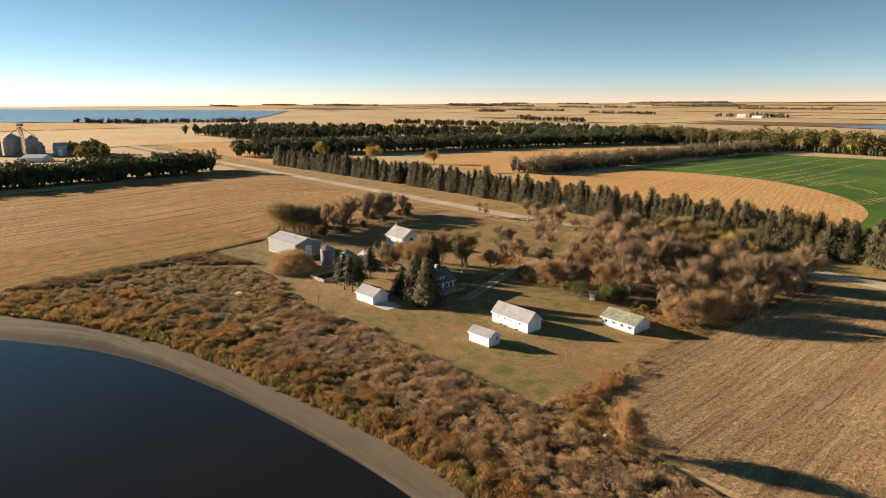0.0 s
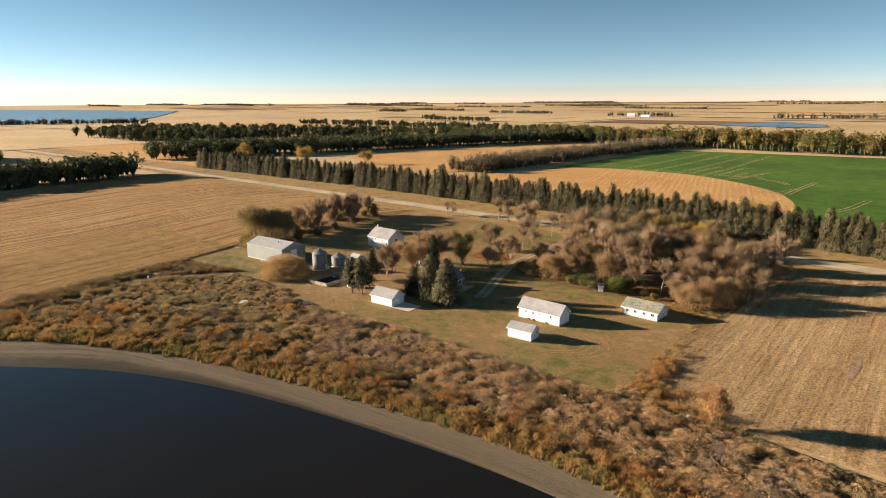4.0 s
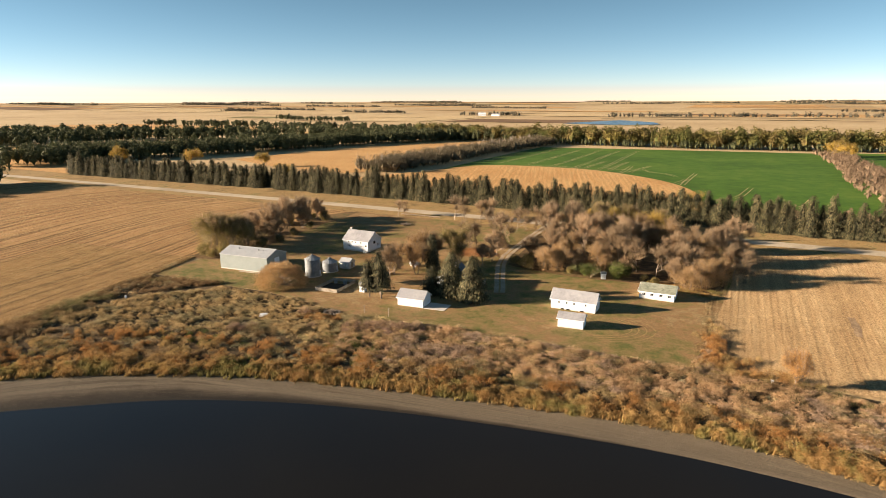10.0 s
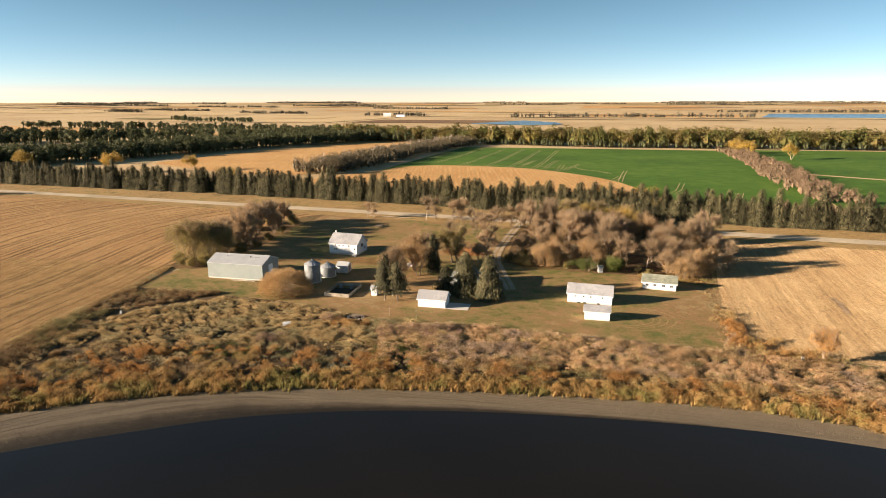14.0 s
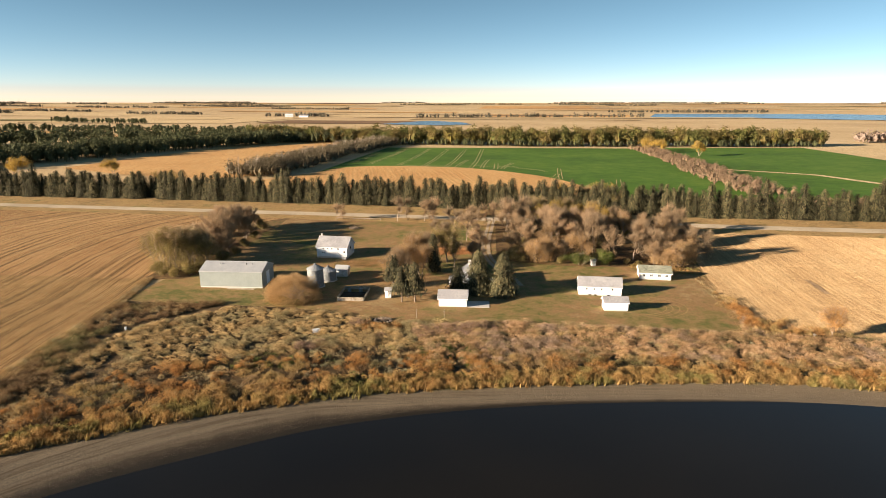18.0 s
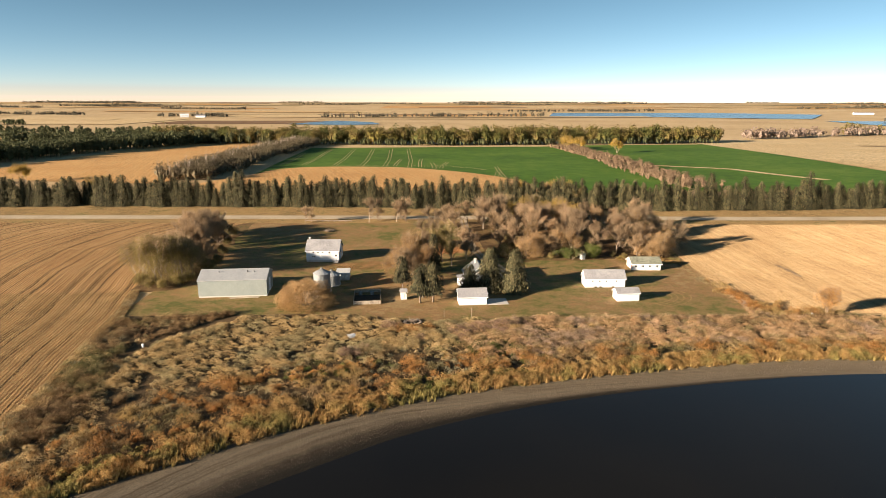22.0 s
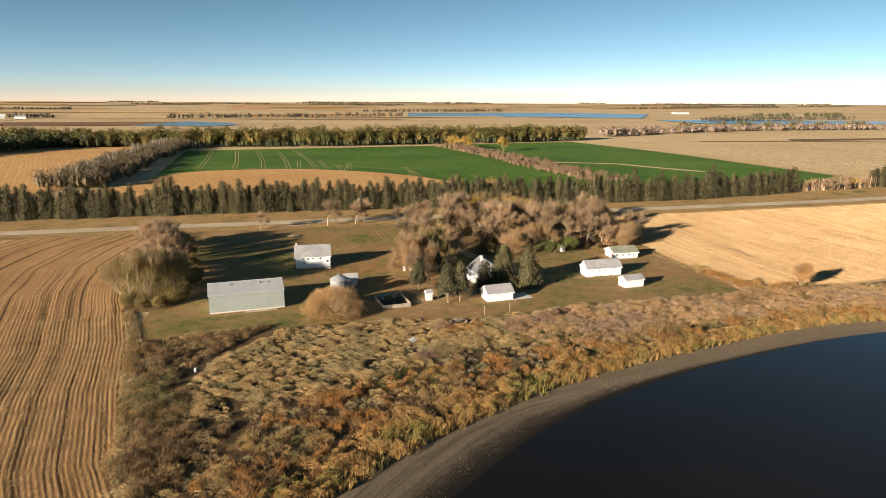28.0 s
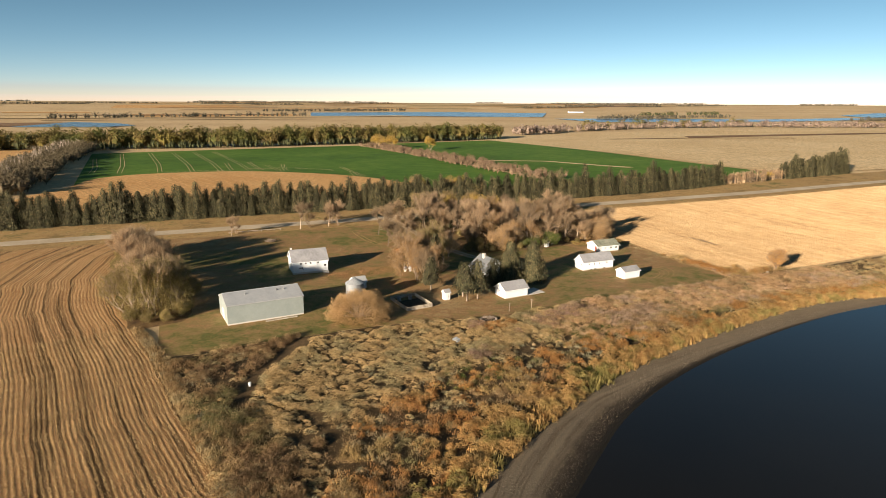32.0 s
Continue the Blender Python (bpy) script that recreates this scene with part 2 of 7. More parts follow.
M = {
    "ground": surface("prairie", [(0.40, 0.28, 0.155), (0.53, 0.395, 0.225), (0.61, 0.475, 0.285)], 0.004, 0.05, 0.4, spread=(0.35, 0.65)),
    "left_field": field_mat("left stubble", [(0.40, 0.225, 0.105), (0.54, 0.325, 0.16), (0.68, 0.45, 0.235)], 0.76, 0.0, 0.85, (0.11, 0.07, 0.038), wob=0.05, fine=4.0, laid=True, lines=0.72),
    "right_field": field_mat("corn stubble", [(0.325, 0.212, 0.112), (0.415, 0.288, 0.157), (0.51, 0.375, 0.216)], 1.5, -5.0, 0.13, wob=0.12, patch=0.05, fine=2.0, lines=0.09, dull=0.8),
    "tan_field": field_mat("tan stubble", [(0.54, 0.30, 0.12), (0.62, 0.37, 0.16), (0.68, 0.44, 0.20)], 3.0, 10.0, 0.25, patch=0.012, fine=0.7),
    # stubble with a lightened base colour that stands in for haze over far land
    "pale_field": field_mat("haze-paled stubble", [(0.56, 0.41, 0.225), (0.64, 0.49, 0.285), (0.70, 0.56, 0.345)], 4.0, 80.0, 0.2, patch=0.008, fine=0.5),
    "brown_field": field_mat("ploughed", [(0.16, 0.10, 0.06), (0.22, 0.14, 0.085), (0.27, 0.18, 0.11)], 4.0, 80.0, 0.2, patch=0.006, fine=0.4),
    "green_field": surface("winter wheat", [(0.040, 0.100, 0.010), (0.060, 0.145, 0.014), (0.105, 0.185, 0.026)], 0.009, 0.12, 1.2, bumps=(0.4, 0.1), dark=0.25),
    "lawn": surface("mown lawn", [(0.125, 0.135, 0.04), (0.20, 0.165, 0.06), (0.265, 0.19, 0.082), (0.30, 0.178, 0.085), (0.34, 0.24, 0.12)], 0.032, 0.30, 3.0, bumps=(0.7, 0.14), dark=0.5, spread=(0.41, 0.59)),
    "verge": surface("road verge", [(0.20, 0.15, 0.06), (0.33, 0.22, 0.10), (0.40, 0.27, 0.12), (0.16, 0.15, 0.05)], 0.05, 0.5, 3.0, bumps=(0.6, 0.15)),
    # soil darkened in colour so gaps between the weeds read as shadow
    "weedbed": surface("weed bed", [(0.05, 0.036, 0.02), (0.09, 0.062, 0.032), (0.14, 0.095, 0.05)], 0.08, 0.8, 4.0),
    "gravel": surface("gravel road", [(0.38, 0.32, 0.235), (0.47, 0.40, 0.30), (0.54, 0.47, 0.36)], 0.08, 1.0, 6.0, bumps=(0.4, 0.04), dark=0.18),
    "litter": surface("leaf litter", [(0.07, 0.045, 0.025), (0.13, 0.082, 0.04), (0.20, 0.13, 0.06), (0.10, 0.09, 0.035)], 0.07, 0.6, 3.0, bumps=(0.7, 0.1), dark=0.4),
    "drive": surface("driveway gravel", [(0.30, 0.235, 0.165), (0.40, 0.325, 0.235), (0.47, 0.395, 0.295)], 0.12, 1.0, 6.0, bumps=(0.4, 0.04), dark=0.25),
    "straw": leaf_mat("cut straw", [(0.26, 0.175, 0.09), (0.38, 0.267, 0.146), (0.51, 0.385, 0.222)], 0.03, 0.0, dull=1.0),
    "straw_brown": leaf_mat("darker cut straw", [(0.30, 0.205, 0.10), (0.43, 0.315, 0.165), (0.56, 0.425, 0.24)], 0.4, 0.0),
    "concrete": surface("concrete", [(0.50, 0.49, 0.47), (0.58, 0.57, 0.55)], 0.3, 2.0, 12.0, bumps=(0.2, 0.02), dark=0.12),
    "white": surface("white paint", [(0.66, 0.72, 0.78), (0.74, 0.80, 0.86), (0.70, 0.75, 0.80)], 0.5, 2.5, 9.0, 0.6, (0.15, 0.02), dark=0.1, spec=0.4),
    "old_white": surface("weathered white paint", [(0.46, 0.48, 0.48), (0.66, 0.70, 0.73), (0.74, 0.79, 0.83)], 0.6, 3.0, 10.0, 0.75, (0.3, 0.03), dark=0.2),
    "shingle": surface("grey shingles", [(0.22, 0.23, 0.25), (0.29, 0.30, 0.325), (0.345, 0.355, 0.375)], 0.3, 2.0, 8.0, 0.9, (0.5, 0.03), dark=0.18),
    "green_shingle": surface("weathered green-grey shingles", [(0.14, 0.16, 0.125), (0.23, 0.25, 0.20), (0.31, 0.32, 0.26)], 0.5, 2.0, 8.0, 0.92, (0.6, 0.04), dark=0.3),
    "blue_shingle": surface("slate blue shingles", [(0.10, 0.115, 0.13), (0.15, 0.165, 0.18), (0.20, 0.21, 0.22)], 0.4, 2.0, 8.0, 0.85, (0.5, 0.03), dark=0.2),
    "steel": surface("galvanised steel", [(0.18, 0.205, 0.225), (0.245, 0.27, 0.29), (0.30, 0.325, 0.345)], 0.5, 2.0, 9.0, 0.5, (0.15, 0.02), metal=0.35, dark=0.15),
    "shed_wall": surface("grey-green steel cladding", [(0.235, 0.28, 0.28), (0.255, 0.30, 0.30), (0.275, 0.32, 0.32)], 0.4, 2.0, 8.0, 0.55, (0.1, 0.02), dark=0.07, spec=0.3),
    "shed_roof": surface("grey steel roofing", [(0.34, 0.37, 0.40), (0.39, 0.42, 0.45), (0.43, 0.46, 0.48)], 0.3, 1.5, 8.0, 0.5, (0.1, 0.02), metal=0.2, dark=0.1, spec=0.4),
    "blue_wall": surface("slate blue siding", [(0.12, 0.15, 0.19), (0.16, 0.19, 0.23)], 0.5, 3.0, 9.0, 0.7, (0.2, 0.02), dark=0.12),
    "wood": surface("grey weathered boards", [(0.22, 0.19, 0.15), (0.38, 0.34, 0.28), (0.50, 0.46, 0.40)], 0.8, 4.0, 14.0, 0.85, (0.5, 0.03), dark=0.3),
    "red": surface("faded red paint", [(0.22, 0.05, 0.04), (0.32, 0.08, 0.06)], 0.5, 3.0, 9.0, 0.8, (0.2, 0.02)),
    "bark": surface("grey-brown bark", [(0.17, 0.135, 0.105), (0.28, 0.225, 0.18), (0.38, 0.315, 0.255)], 0.3, 1.5, 6.0, 0.95, (0.6, 0.04)),
    "pale_bark": surface("pale bark", [(0.26, 0.21, 0.17), (0.38, 0.32, 0.27), (0.46, 0.40, 0.34)], 0.3, 1.5, 6.0, 0.95, (0.6, 0.04)),
    "dark": surface("dark opening", [(0.02, 0.02, 0.02), (0.035, 0.03, 0.03)], 0.5, 2.0, 6.0, 0.9, None),
    "soil": surface("dark soil", [(0.045, 0.035, 0.025), (0.09, 0.07, 0.05)], 0.5, 2.0, 8.0),
    "spruce": leaf_mat("spruce needles", [(0.030, 0.036, 0.020), (0.062, 0.066, 0.036), (0.105, 0.10, 0.054), (0.17, 0.15, 0.082)], 0.15, 0.35),
    # near-black colour that stands for the shade deep inside spruce crowns
    "core": surface("painted inner-crown shade", [(0.020, 0.020, 0.012), (0.035, 0.032, 0.018)], 0.5, 2.0, 6.0, 0.95, None),
    "twig": leaf_mat("bare twigs", [(0.23, 0.165, 0.108), (0.36, 0.272, 0.176), (0.50, 0.392, 0.262)], 0.35, 0.3),
    "rust": leaf_mat("rust-brown leaves", [(0.25, 0.16, 0.078), (0.40, 0.26, 0.125), (0.52, 0.35, 0.17)], 0.4, 0.3),
    "gold": leaf_mat("yellow-gold leaves", [(0.27, 0.19, 0.045), (0.42, 0.30, 0.07), (0.54, 0.39, 0.11)], 0.3, 0.25),
    "olive": leaf_mat("olive-tan leaves", [(0.13, 0.118, 0.045), (0.23, 0.198, 0.08), (0.35, 0.29, 0.125)], 0.42, 0.3),
    "green": leaf_mat("green leaves", [(0.05, 0.085, 0.02), (0.10, 0.14, 0.035), (0.20, 0.21, 0.06)], 0.3, 0.25),
    "bushtan": leaf_mat("orange-tan willow twigs", [(0.33, 0.215, 0.105), (0.45, 0.305, 0.155), (0.56, 0.40, 0.215)], 0.3, 0.15),
}


def shore_mat(name):
    """Gravel that is wet at the waterline and dries over a few metres, by the laid coordinates."""
    m, nt, b, geo = start(name, 0.85, 0, 0.25)
    p = geo.outputs["Position"]
    uv = nt.nodes.new("ShaderNodeUVMap")
    sep = nt.nodes.new("ShaderNodeSeparateXYZ")
    nt.links.new(uv.outputs[0], sep.inputs[0])
    wob = noise_node(nt, 0.35, 5, 0.65, p)
    edge = nt.nodes.new("ShaderNodeMath")
    edge.operation = "MULTIPLY_ADD"
    edge.inputs[1].default_value = 3.2
    nt.links.new(wob.outputs[0], edge.inputs[0])
    nt.links.new(sep.outputs["X"], edge.inputs[2])
    dry = nt.nodes.new("ShaderNodeMapRange")
    dry.inputs["From Min"].default_value, dry.inputs["From Max"].default_value = 3.7, 8.0
    nt.links.new(edge.outputs[0], dry.inputs["Value"])
    wet = ramp(nt, [(0.012, 0.010, 0.007), (0.028, 0.022, 0.015), (0.06, 0.048, 0.034), (0.11, 0.089, 0.063), (0.15, 0.123, 0.088)])
    nt.links.new(dry.outputs[0], wet.inputs[0])
    # faint wrack lines run along the shore
    lm = nt.nodes.new("ShaderNodeMapping")
    lm.inputs["Scale"].default_value = (1, 0.03, 1)
    nt.links.new(uv.outputs[0], lm.inputs[0])
    line = noise_node(nt, 1.1, 4, 0.7, lm.outputs[0])
    lr = ramp(nt, [(0.62, 0.58, 0.52), (1.0, 1.0, 1.0), (1.22, 1.2, 1.16)], (0.36, 0.64))
    nt.links.new(line.outputs[0], lr.inputs[0])
    c = mixc(nt, 1.0, wet.outputs[0], lr.outputs[0], "MULTIPLY")
    n3 = noise_node(nt, 4.5, 5, 0.75, p)
    g = ramp(nt, [(0.5,) * 3, (1.35,) * 3], (0.3, 0.7))
    nt.links.new(n3.outputs[0], g.inputs[0])
    nt.links.new(mixc(nt, 1.0, c, g.outputs[0], "MULTIPLY"), b.inputs["Base Color"])
    bump(nt, b, n3.outputs[0], 0.8, 0.1)
    return m


def water_mat(name, depth, rough, spec=0.5):
    m, nt, b, geo = start(name, rough, 0, spec)
    n = noise_node(nt, 0.02, 3, 0.5, geo.outputs["Position"])
    r = ramp(nt, depth, (0.35, 0.65))
    nt.links.new(n.outputs[0], r.inputs[0])
    nt.links.new(r.outputs[0], b.inputs["Base Color"])
    b.inputs["IOR"].default_value = 1.333
    w = noise_node(nt, 1.6, 3, 0.5, geo.outputs["Position"])
    bump(nt, b, w.outputs[0], 0.05, 0.04)
    return m


M["beach"] = shore_mat("shore gravel")
M["water"] = water_mat("peat-dark water", [(0.007, 0.005, 0.0024), (0.011, 0.008, 0.0038)], 0.04, 0.95)
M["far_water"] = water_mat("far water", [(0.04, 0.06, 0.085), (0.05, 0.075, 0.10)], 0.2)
M["glass"] = start("dark window glass", 0.08, 0, 0.6)[0]
M["glass"].node_tree.nodes["Principled BSDF"].inputs["Base Color"].default_value = (0.02, 0.025, 0.03, 1)

# ---- terrain ----
SHORE = np.array([(-330, -300), (-262, -140), (-225, -55), (-198, -6), (-180, 16), (-168, 25), (-155, 32.4), (-141, 40.2), (-122, 46), (-102, 49.3), (-82, 50.8), (-58, 51.4), (-38, 48.8),
                  (-15, 44), (15, 34), (45, 14), (70, -20), (90, -80), (110, -300)], float)
VEG = np.array([(-262, -60), (-230, -20), (-205, 12), (-186, 28.5), (-175, 33.5), (-162.7, 40.2), (-142, 48.2), (-125, 52), (-112, 54), (-95, 55.6), (-80, 56.6), (-55, 57.2), (-33, 51.5), (-10, 46), (25, 34), (60, 8)], float)


def rounded(line, times=2):
    """Cuts the corners of a line of points."""
    p = np.asarray(line, float)
    for _ in range(times):
        q = np.empty((2 * len(p), 2))
        q[0], q[-1] = p[0], p[-1]
        q[1:-1:2], q[2::2] = p[:-1] * 0.75 + p[1:] * 0.25, p[:-1] * 0.25 + p[1:] * 0.75
        p = q
    return p


SHORE, VEG = rounded(SHORE), rounded(VEG)


def smooth(a, b, v):
    u = np.clip((v - a) / (b - a), 0, 1)
    return u * u * (3 - 2 * u)


def to_shore(x, y):
    """Signed distance to the waterline, positive on land."""
    best, sign = np.full(np.shape(x), 1e9), np.ones(np.shape(x))
    for (ax, ay), (bx, by) in zip(SHORE[:-1], SHORE[1:]):
        dx, dy = bx - ax, by - ay
        u = np.clip(((x - ax) * dx + (y - ay) * dy) / (dx * dx + dy * dy), 0, 1)
        ex, ey = x - (ax + u * dx), y - (ay + u * dy)
        d = np.hypot(ex, ey)
        s = np.where(dx * (y - ay) - dy * (x - ax) > 0, 1.0, -1.0)
        sign = np.where(d < best - 1e-9, s, sign)
        best = np.minimum(best, d)
    return best * sign


WATER_Z = -1.2


def land(x, y):
    """Height of the ground."""
    x, y = np.asarray(x, float), np.asarray(y, float)
    far = np.hypot(x + 110, y - 150)
    z = 2.75 * smooth(93, 236, y) - 2.75 * smooth(385, 770, y) + 36 * smooth(1500, 4800, far)
    d = to_shore(x, y)
    bank = np.where(d > 0, -1.2 * (1 - smooth(0, 10, d)), -1.2 + np.maximum(d * 0.25, -4))
    return z + bank


def mesh_of(name, verts, faces, material, smooth_faces=False):
    """A mesh from arrays; faces: (n, 3) or (n, 4)."""
    verts, faces = np.asarray(verts, np.float32).reshape(-1, 3), np.asarray(faces, np.int32)
    me = bpy.data.meshes.new(name)
    n, k = faces.shape
    me.vertices.add(len(verts))
    me.vertices.foreach_set("co", verts.ravel())
    me.loops.add(n * k)
    me.loops.foreach_set("vertex_index", faces.ravel())
    me.polygons.add(n)
    me.polygons.foreach_set("loop_start", np.arange(0, n * k, k, dtype=np.int32))
    me.polygons.foreach_set("loop_total", np.full(n, k, np.int32))
    me.polygons.foreach_set("use_smooth", np.full(n, smooth_faces))
    me.update(calc_edges=True)
    me.materials.append(material)
    return me


def grid_faces(nu, nv):
    a = (np.arange(nu - 1)[:, None] * nv + np.arange(nv - 1)[None, :]).ravel()
    return np.stack([a, a + nv, a + nv + 1, a + 1], 1)


def along(line, n):
    """n points at even steps along a line of points."""
    p = np.asarray(line, float)
    s = np.r_[0, np.cumsum(np.hypot(*np.diff(p, axis=0).T))]
    u = np.linspace(0, s[-1], n)
    return np.stack([np.interp(u, s, p[:, k]) for k in range(2)], 1)


def sheet(name, near, far, material, lift=0.06, step=3.0, label="", rough_edge=0.0, kind="structure", category="", crown=0.0):
    """A sheet of ground laid between two lines, over the terrain."""
    near, far = np.asarray(near, float), np.asarray(far, float)
    L = max(np.hypot(*np.diff(near, axis=0).T).sum(), np.hypot(*np.diff(far, axis=0).T).sum())
    nu = int(min(400, max(3, L / step + 1)))
    a, b = along(near, nu), along(far, nu)
    nv = int(min(300, max(3, np.hypot(*(b - a).T).max() / step + 1)))
    v = np.linspace(0, 1, nv)[None, :, None]
    p = a[:, None] * (1 - v) + b[:, None] * v
    if rough_edge:
        w = np.array([[noise.noise((q[0] * 0.11, q[1] * 0.11, 3.0)) + 0.6 * noise.noise((q[0] * 0.45, q[1] * 0.45, 9.0)) for q in row] for row in p])
        n = (b - a) / np.maximum(np.hypot(*(b - a).T), 1e-6)[:, None]
        p = p + w[:, :, None] * rough_edge * n[:, None]
    x, y = p[..., 0], p[..., 1]
    z = land(x, y) + lift + crown * (1 - (2 * v[..., 0] - 1) ** 2)
    faces = grid_faces(nu, nv)[:, ::-1]
    ob = new(name, mesh_of(name, np.stack([x, y, z], -1), faces, material, True))
    # laid coordinates: metres across from the near line, and along it
    across = np.hypot(*(b - a).T)[:, None] * v[..., 0]
    run = np.r_[0, np.cumsum(np.hypot(*np.diff(a, axis=0).T))][:, None] + 0 * across
    uv = np.stack([across.ravel()[faces.ravel()], run.ravel()[faces.ravel()]], 1)
    ob.data.uv_layers.new(name="laid").data.foreach_set("uv", uv.astype(np.float32).ravel())
    return tagged(ob, label, category, "", kind)


def spaced(core0, core1, step, reach0, reach1, grow=1.12):
    mid = list(np.arange(core0, core1 + step / 2, step))
    s, lo = step, []
    v = core0
    while v > reach0:
        s *= grow
        v -= s
        lo.append(v)
    s, hi, v = step, [], core1
    while v < reach1:
        s *= grow
        v += s
        hi.append(v)
    return np.array(lo[::-1] + mid + hi)


gx, gy = spaced(-260, 60, 2.5, -5300, 5300), spaced(-20, 130, 2.5, -1500, 5300)
X, Y = np.meshgrid(gx, gy, indexing="ij")
tagged(new("ground", mesh_of("ground", np.stack([X, Y, land(X, Y) - 0.1], -1), grid_faces(len(gx), len(gy))[:, ::-1], M["ground"], True)),
       "dry tan autumn prairie and farmland reaching the horizon", "ground", "", "structure")

# ---- ground covers ----
cx, cy = np.array([-60.0, -150.0])
ring = along(np.vstack([SHORE, SHORE[:1]]), 400)
verts = np.vstack([[(cx, cy, WATER_Z)], np.c_[ring + (ring - [cx, cy]) * 0.12, np.full(len(ring), WATER_Z)]])
tri = np.array([(0, k + 1, k + 2) for k in range(len(ring) - 1)])
tagged(new("water", mesh_of("water", verts, tri[:, ::-1], M["water"])), "dark still pond water with a smooth surface", "water", "", "structure")

def beside(line, off):
    p = np.asarray(line, float)
    d = np.gradient(p, axis=0)
    d /= np.hypot(*d.T)[:, None]
    return p + np.c_[-d[:, 1], d[:, 0]] * off


ROAD = np.array([(-2600, 520), (-900, 304), (-449, 247), (-296, 227.5), (-142, 208.3), (15, 187.3), (110, 177.5), (205, 172), (420, 152), (1200, 70)], float)


YARD = [(-204, 100.2), (-190, 98.8), (-176.4, 97.6), (-160, 96), (-148, 92.8), (-140, 89.5), (-134.1, 87.4), (-121, 84.8), (-108, 86.6), (-95, 85.3), (-82.7, 83.3), (-70, 82), (-54.5, 80)]
sheet("beach", beside(SHORE[6:-6], -1.0), VEG, M["beach"], 0.1, 1.0, "pebbly grey-brown shore, wet and dark at the waterline", 0.5)
sheet("weed_bed", VEG[11:-7], [(-203, 51), (-203.5, 77)] + YARD + [(-35, 80), (-20, 76), (25, 72)], M["weedbed"], 0.05, 2.5, "soil under the tall weeds, coloured dark to stand for shade", 0.4)
sheet("lawn", YARD, [(-189, 203), (-142, 197.5), (-100, 191.5), (-36, 183.5)], M["lawn"], 0.10, 2.0, "patchy mown farmyard grass, green to red-brown", 1.0)
sheet("left_field", [(-197, 36), (-201, 52), (-203.2, 77), (-204, 101), (-206, 120), (-208, 141), (-207, 165), (-200, 187), (-189, 204)],
      [(-424, 36), (-424, 60), (-424, 90), (-424, 110), (-424, 130), (-424, 150), (-424, 180), (-424, 205), (-424, 234)], M["left_field"], 0.06, 3.0, "harvested stubble field in rows", 0.5)
sheet("left_field", [(-260, -60), (-230, -20), (-205, 12), (-197, 36)], [(-424, -60), (-424, -20), (-424, 12), (-424, 36)], M["left_field"], 0.05, 4.0, "harvested stubble field in rows")
sheet("right_field", [(-54, 81), (-35, 81), (-20, 77), (25, 75), (120, 60), (300, 40)], [(-36, 185), (0, 180), (60, 172), (150, 166), (260, 158), (420, 142)], M["right_field"], 0.07, 3.0, "chopped corn stubble field in rows", 0.8)
near_v, far_v = beside(ROAD, -11), beside(ROAD, 33)
sheet("road_verge", near_v, far_v, M["verge"], 0.12, 6.0, "dry grass verge along the gravel road", 0.0)
sheet("road", beside(ROAD, -3.6), beside(ROAD, 3.6), M["gravel"], 0.22, 4.0, "pale gravel country road", 0.0, "structure", "", 0.12)
DRIVE = np.array([(-104, 203), (-104.8, 197), (-106.5, 180), (-108, 165), (-108.9, 152), (-107.8, 140.8), (-105, 129), (-101.2, 115)], float)
sheet("driveway", beside(DRIVE, -1.7), beside(DRIVE, 1.7), M["verge"], 0.17, 1.0, "narrow gravel farm driveway with a grassy crown", 0.5)
for off in (-0.85, 0.85):
    sheet("wheel_rut", beside(beside(DRIVE, off), -0.58), beside(beside(DRIVE, off), 0.58), M["drive"], 0.2, 0.8, "worn gravel wheel rut of the driveway", 0.25)

sheet("tan_field", [(-400, 392), (-330, 350), (-262, 330), (-236, 380)], [(-363, 690), (-330, 735), (-280, 742), (-205, 735)], M["tan_field"], 0.3, 12, "harvested tan field between shelterbelts")
WEDGE = rounded([(-232, 340), (-213, 366), (-204, 403), (-178, 418), (-138, 413), (-110, 403), (-80, 375), (-62, 350), (-51, 323), (-47, 300), (-47, 285)])
sheet("tan_wedge", [(-262, 275), (-220, 268), (-170, 258), (-120, 250), (-80, 243), (-60, 246), (-47, 262)], WEDGE, M["tan_field"], 0.2, 4, "strip of orange-tan stubble below the green field")
sheet("green_field", np.vstack([WEDGE[6:], [(-44, 254), (0, 244), (34, 268)]]), [(-193, 632), (-150, 632), (-100, 630), (-40, 628), (0, 628), (30, 626), (64, 625)], M["green_field"], 0.16, 6, "bright green winter wheat field")
sheet("green_field", [(30, 232), (60, 226), (120, 222), (200, 228)], [(92, 640), (130, 640), (190, 640), (255, 640)], M["green_field"], 0.16, 8, "bright green winter wheat field")
sheet("pale_field", [(204, 215), (420, 190), (900, 140), (1700, 60)], [(258, 700), (520, 760), (1000, 720), (1700, 640)], M["pale_field"], 0.35, 25, "wide pale harvested field")
sheet("tan_field", [(-424, 268), (-700, 310), (-1200, 372)], [(-520, 340), (-720, 440), (-1200, 440)], M["tan_field"], 0.3, 15, "harvested tan field")

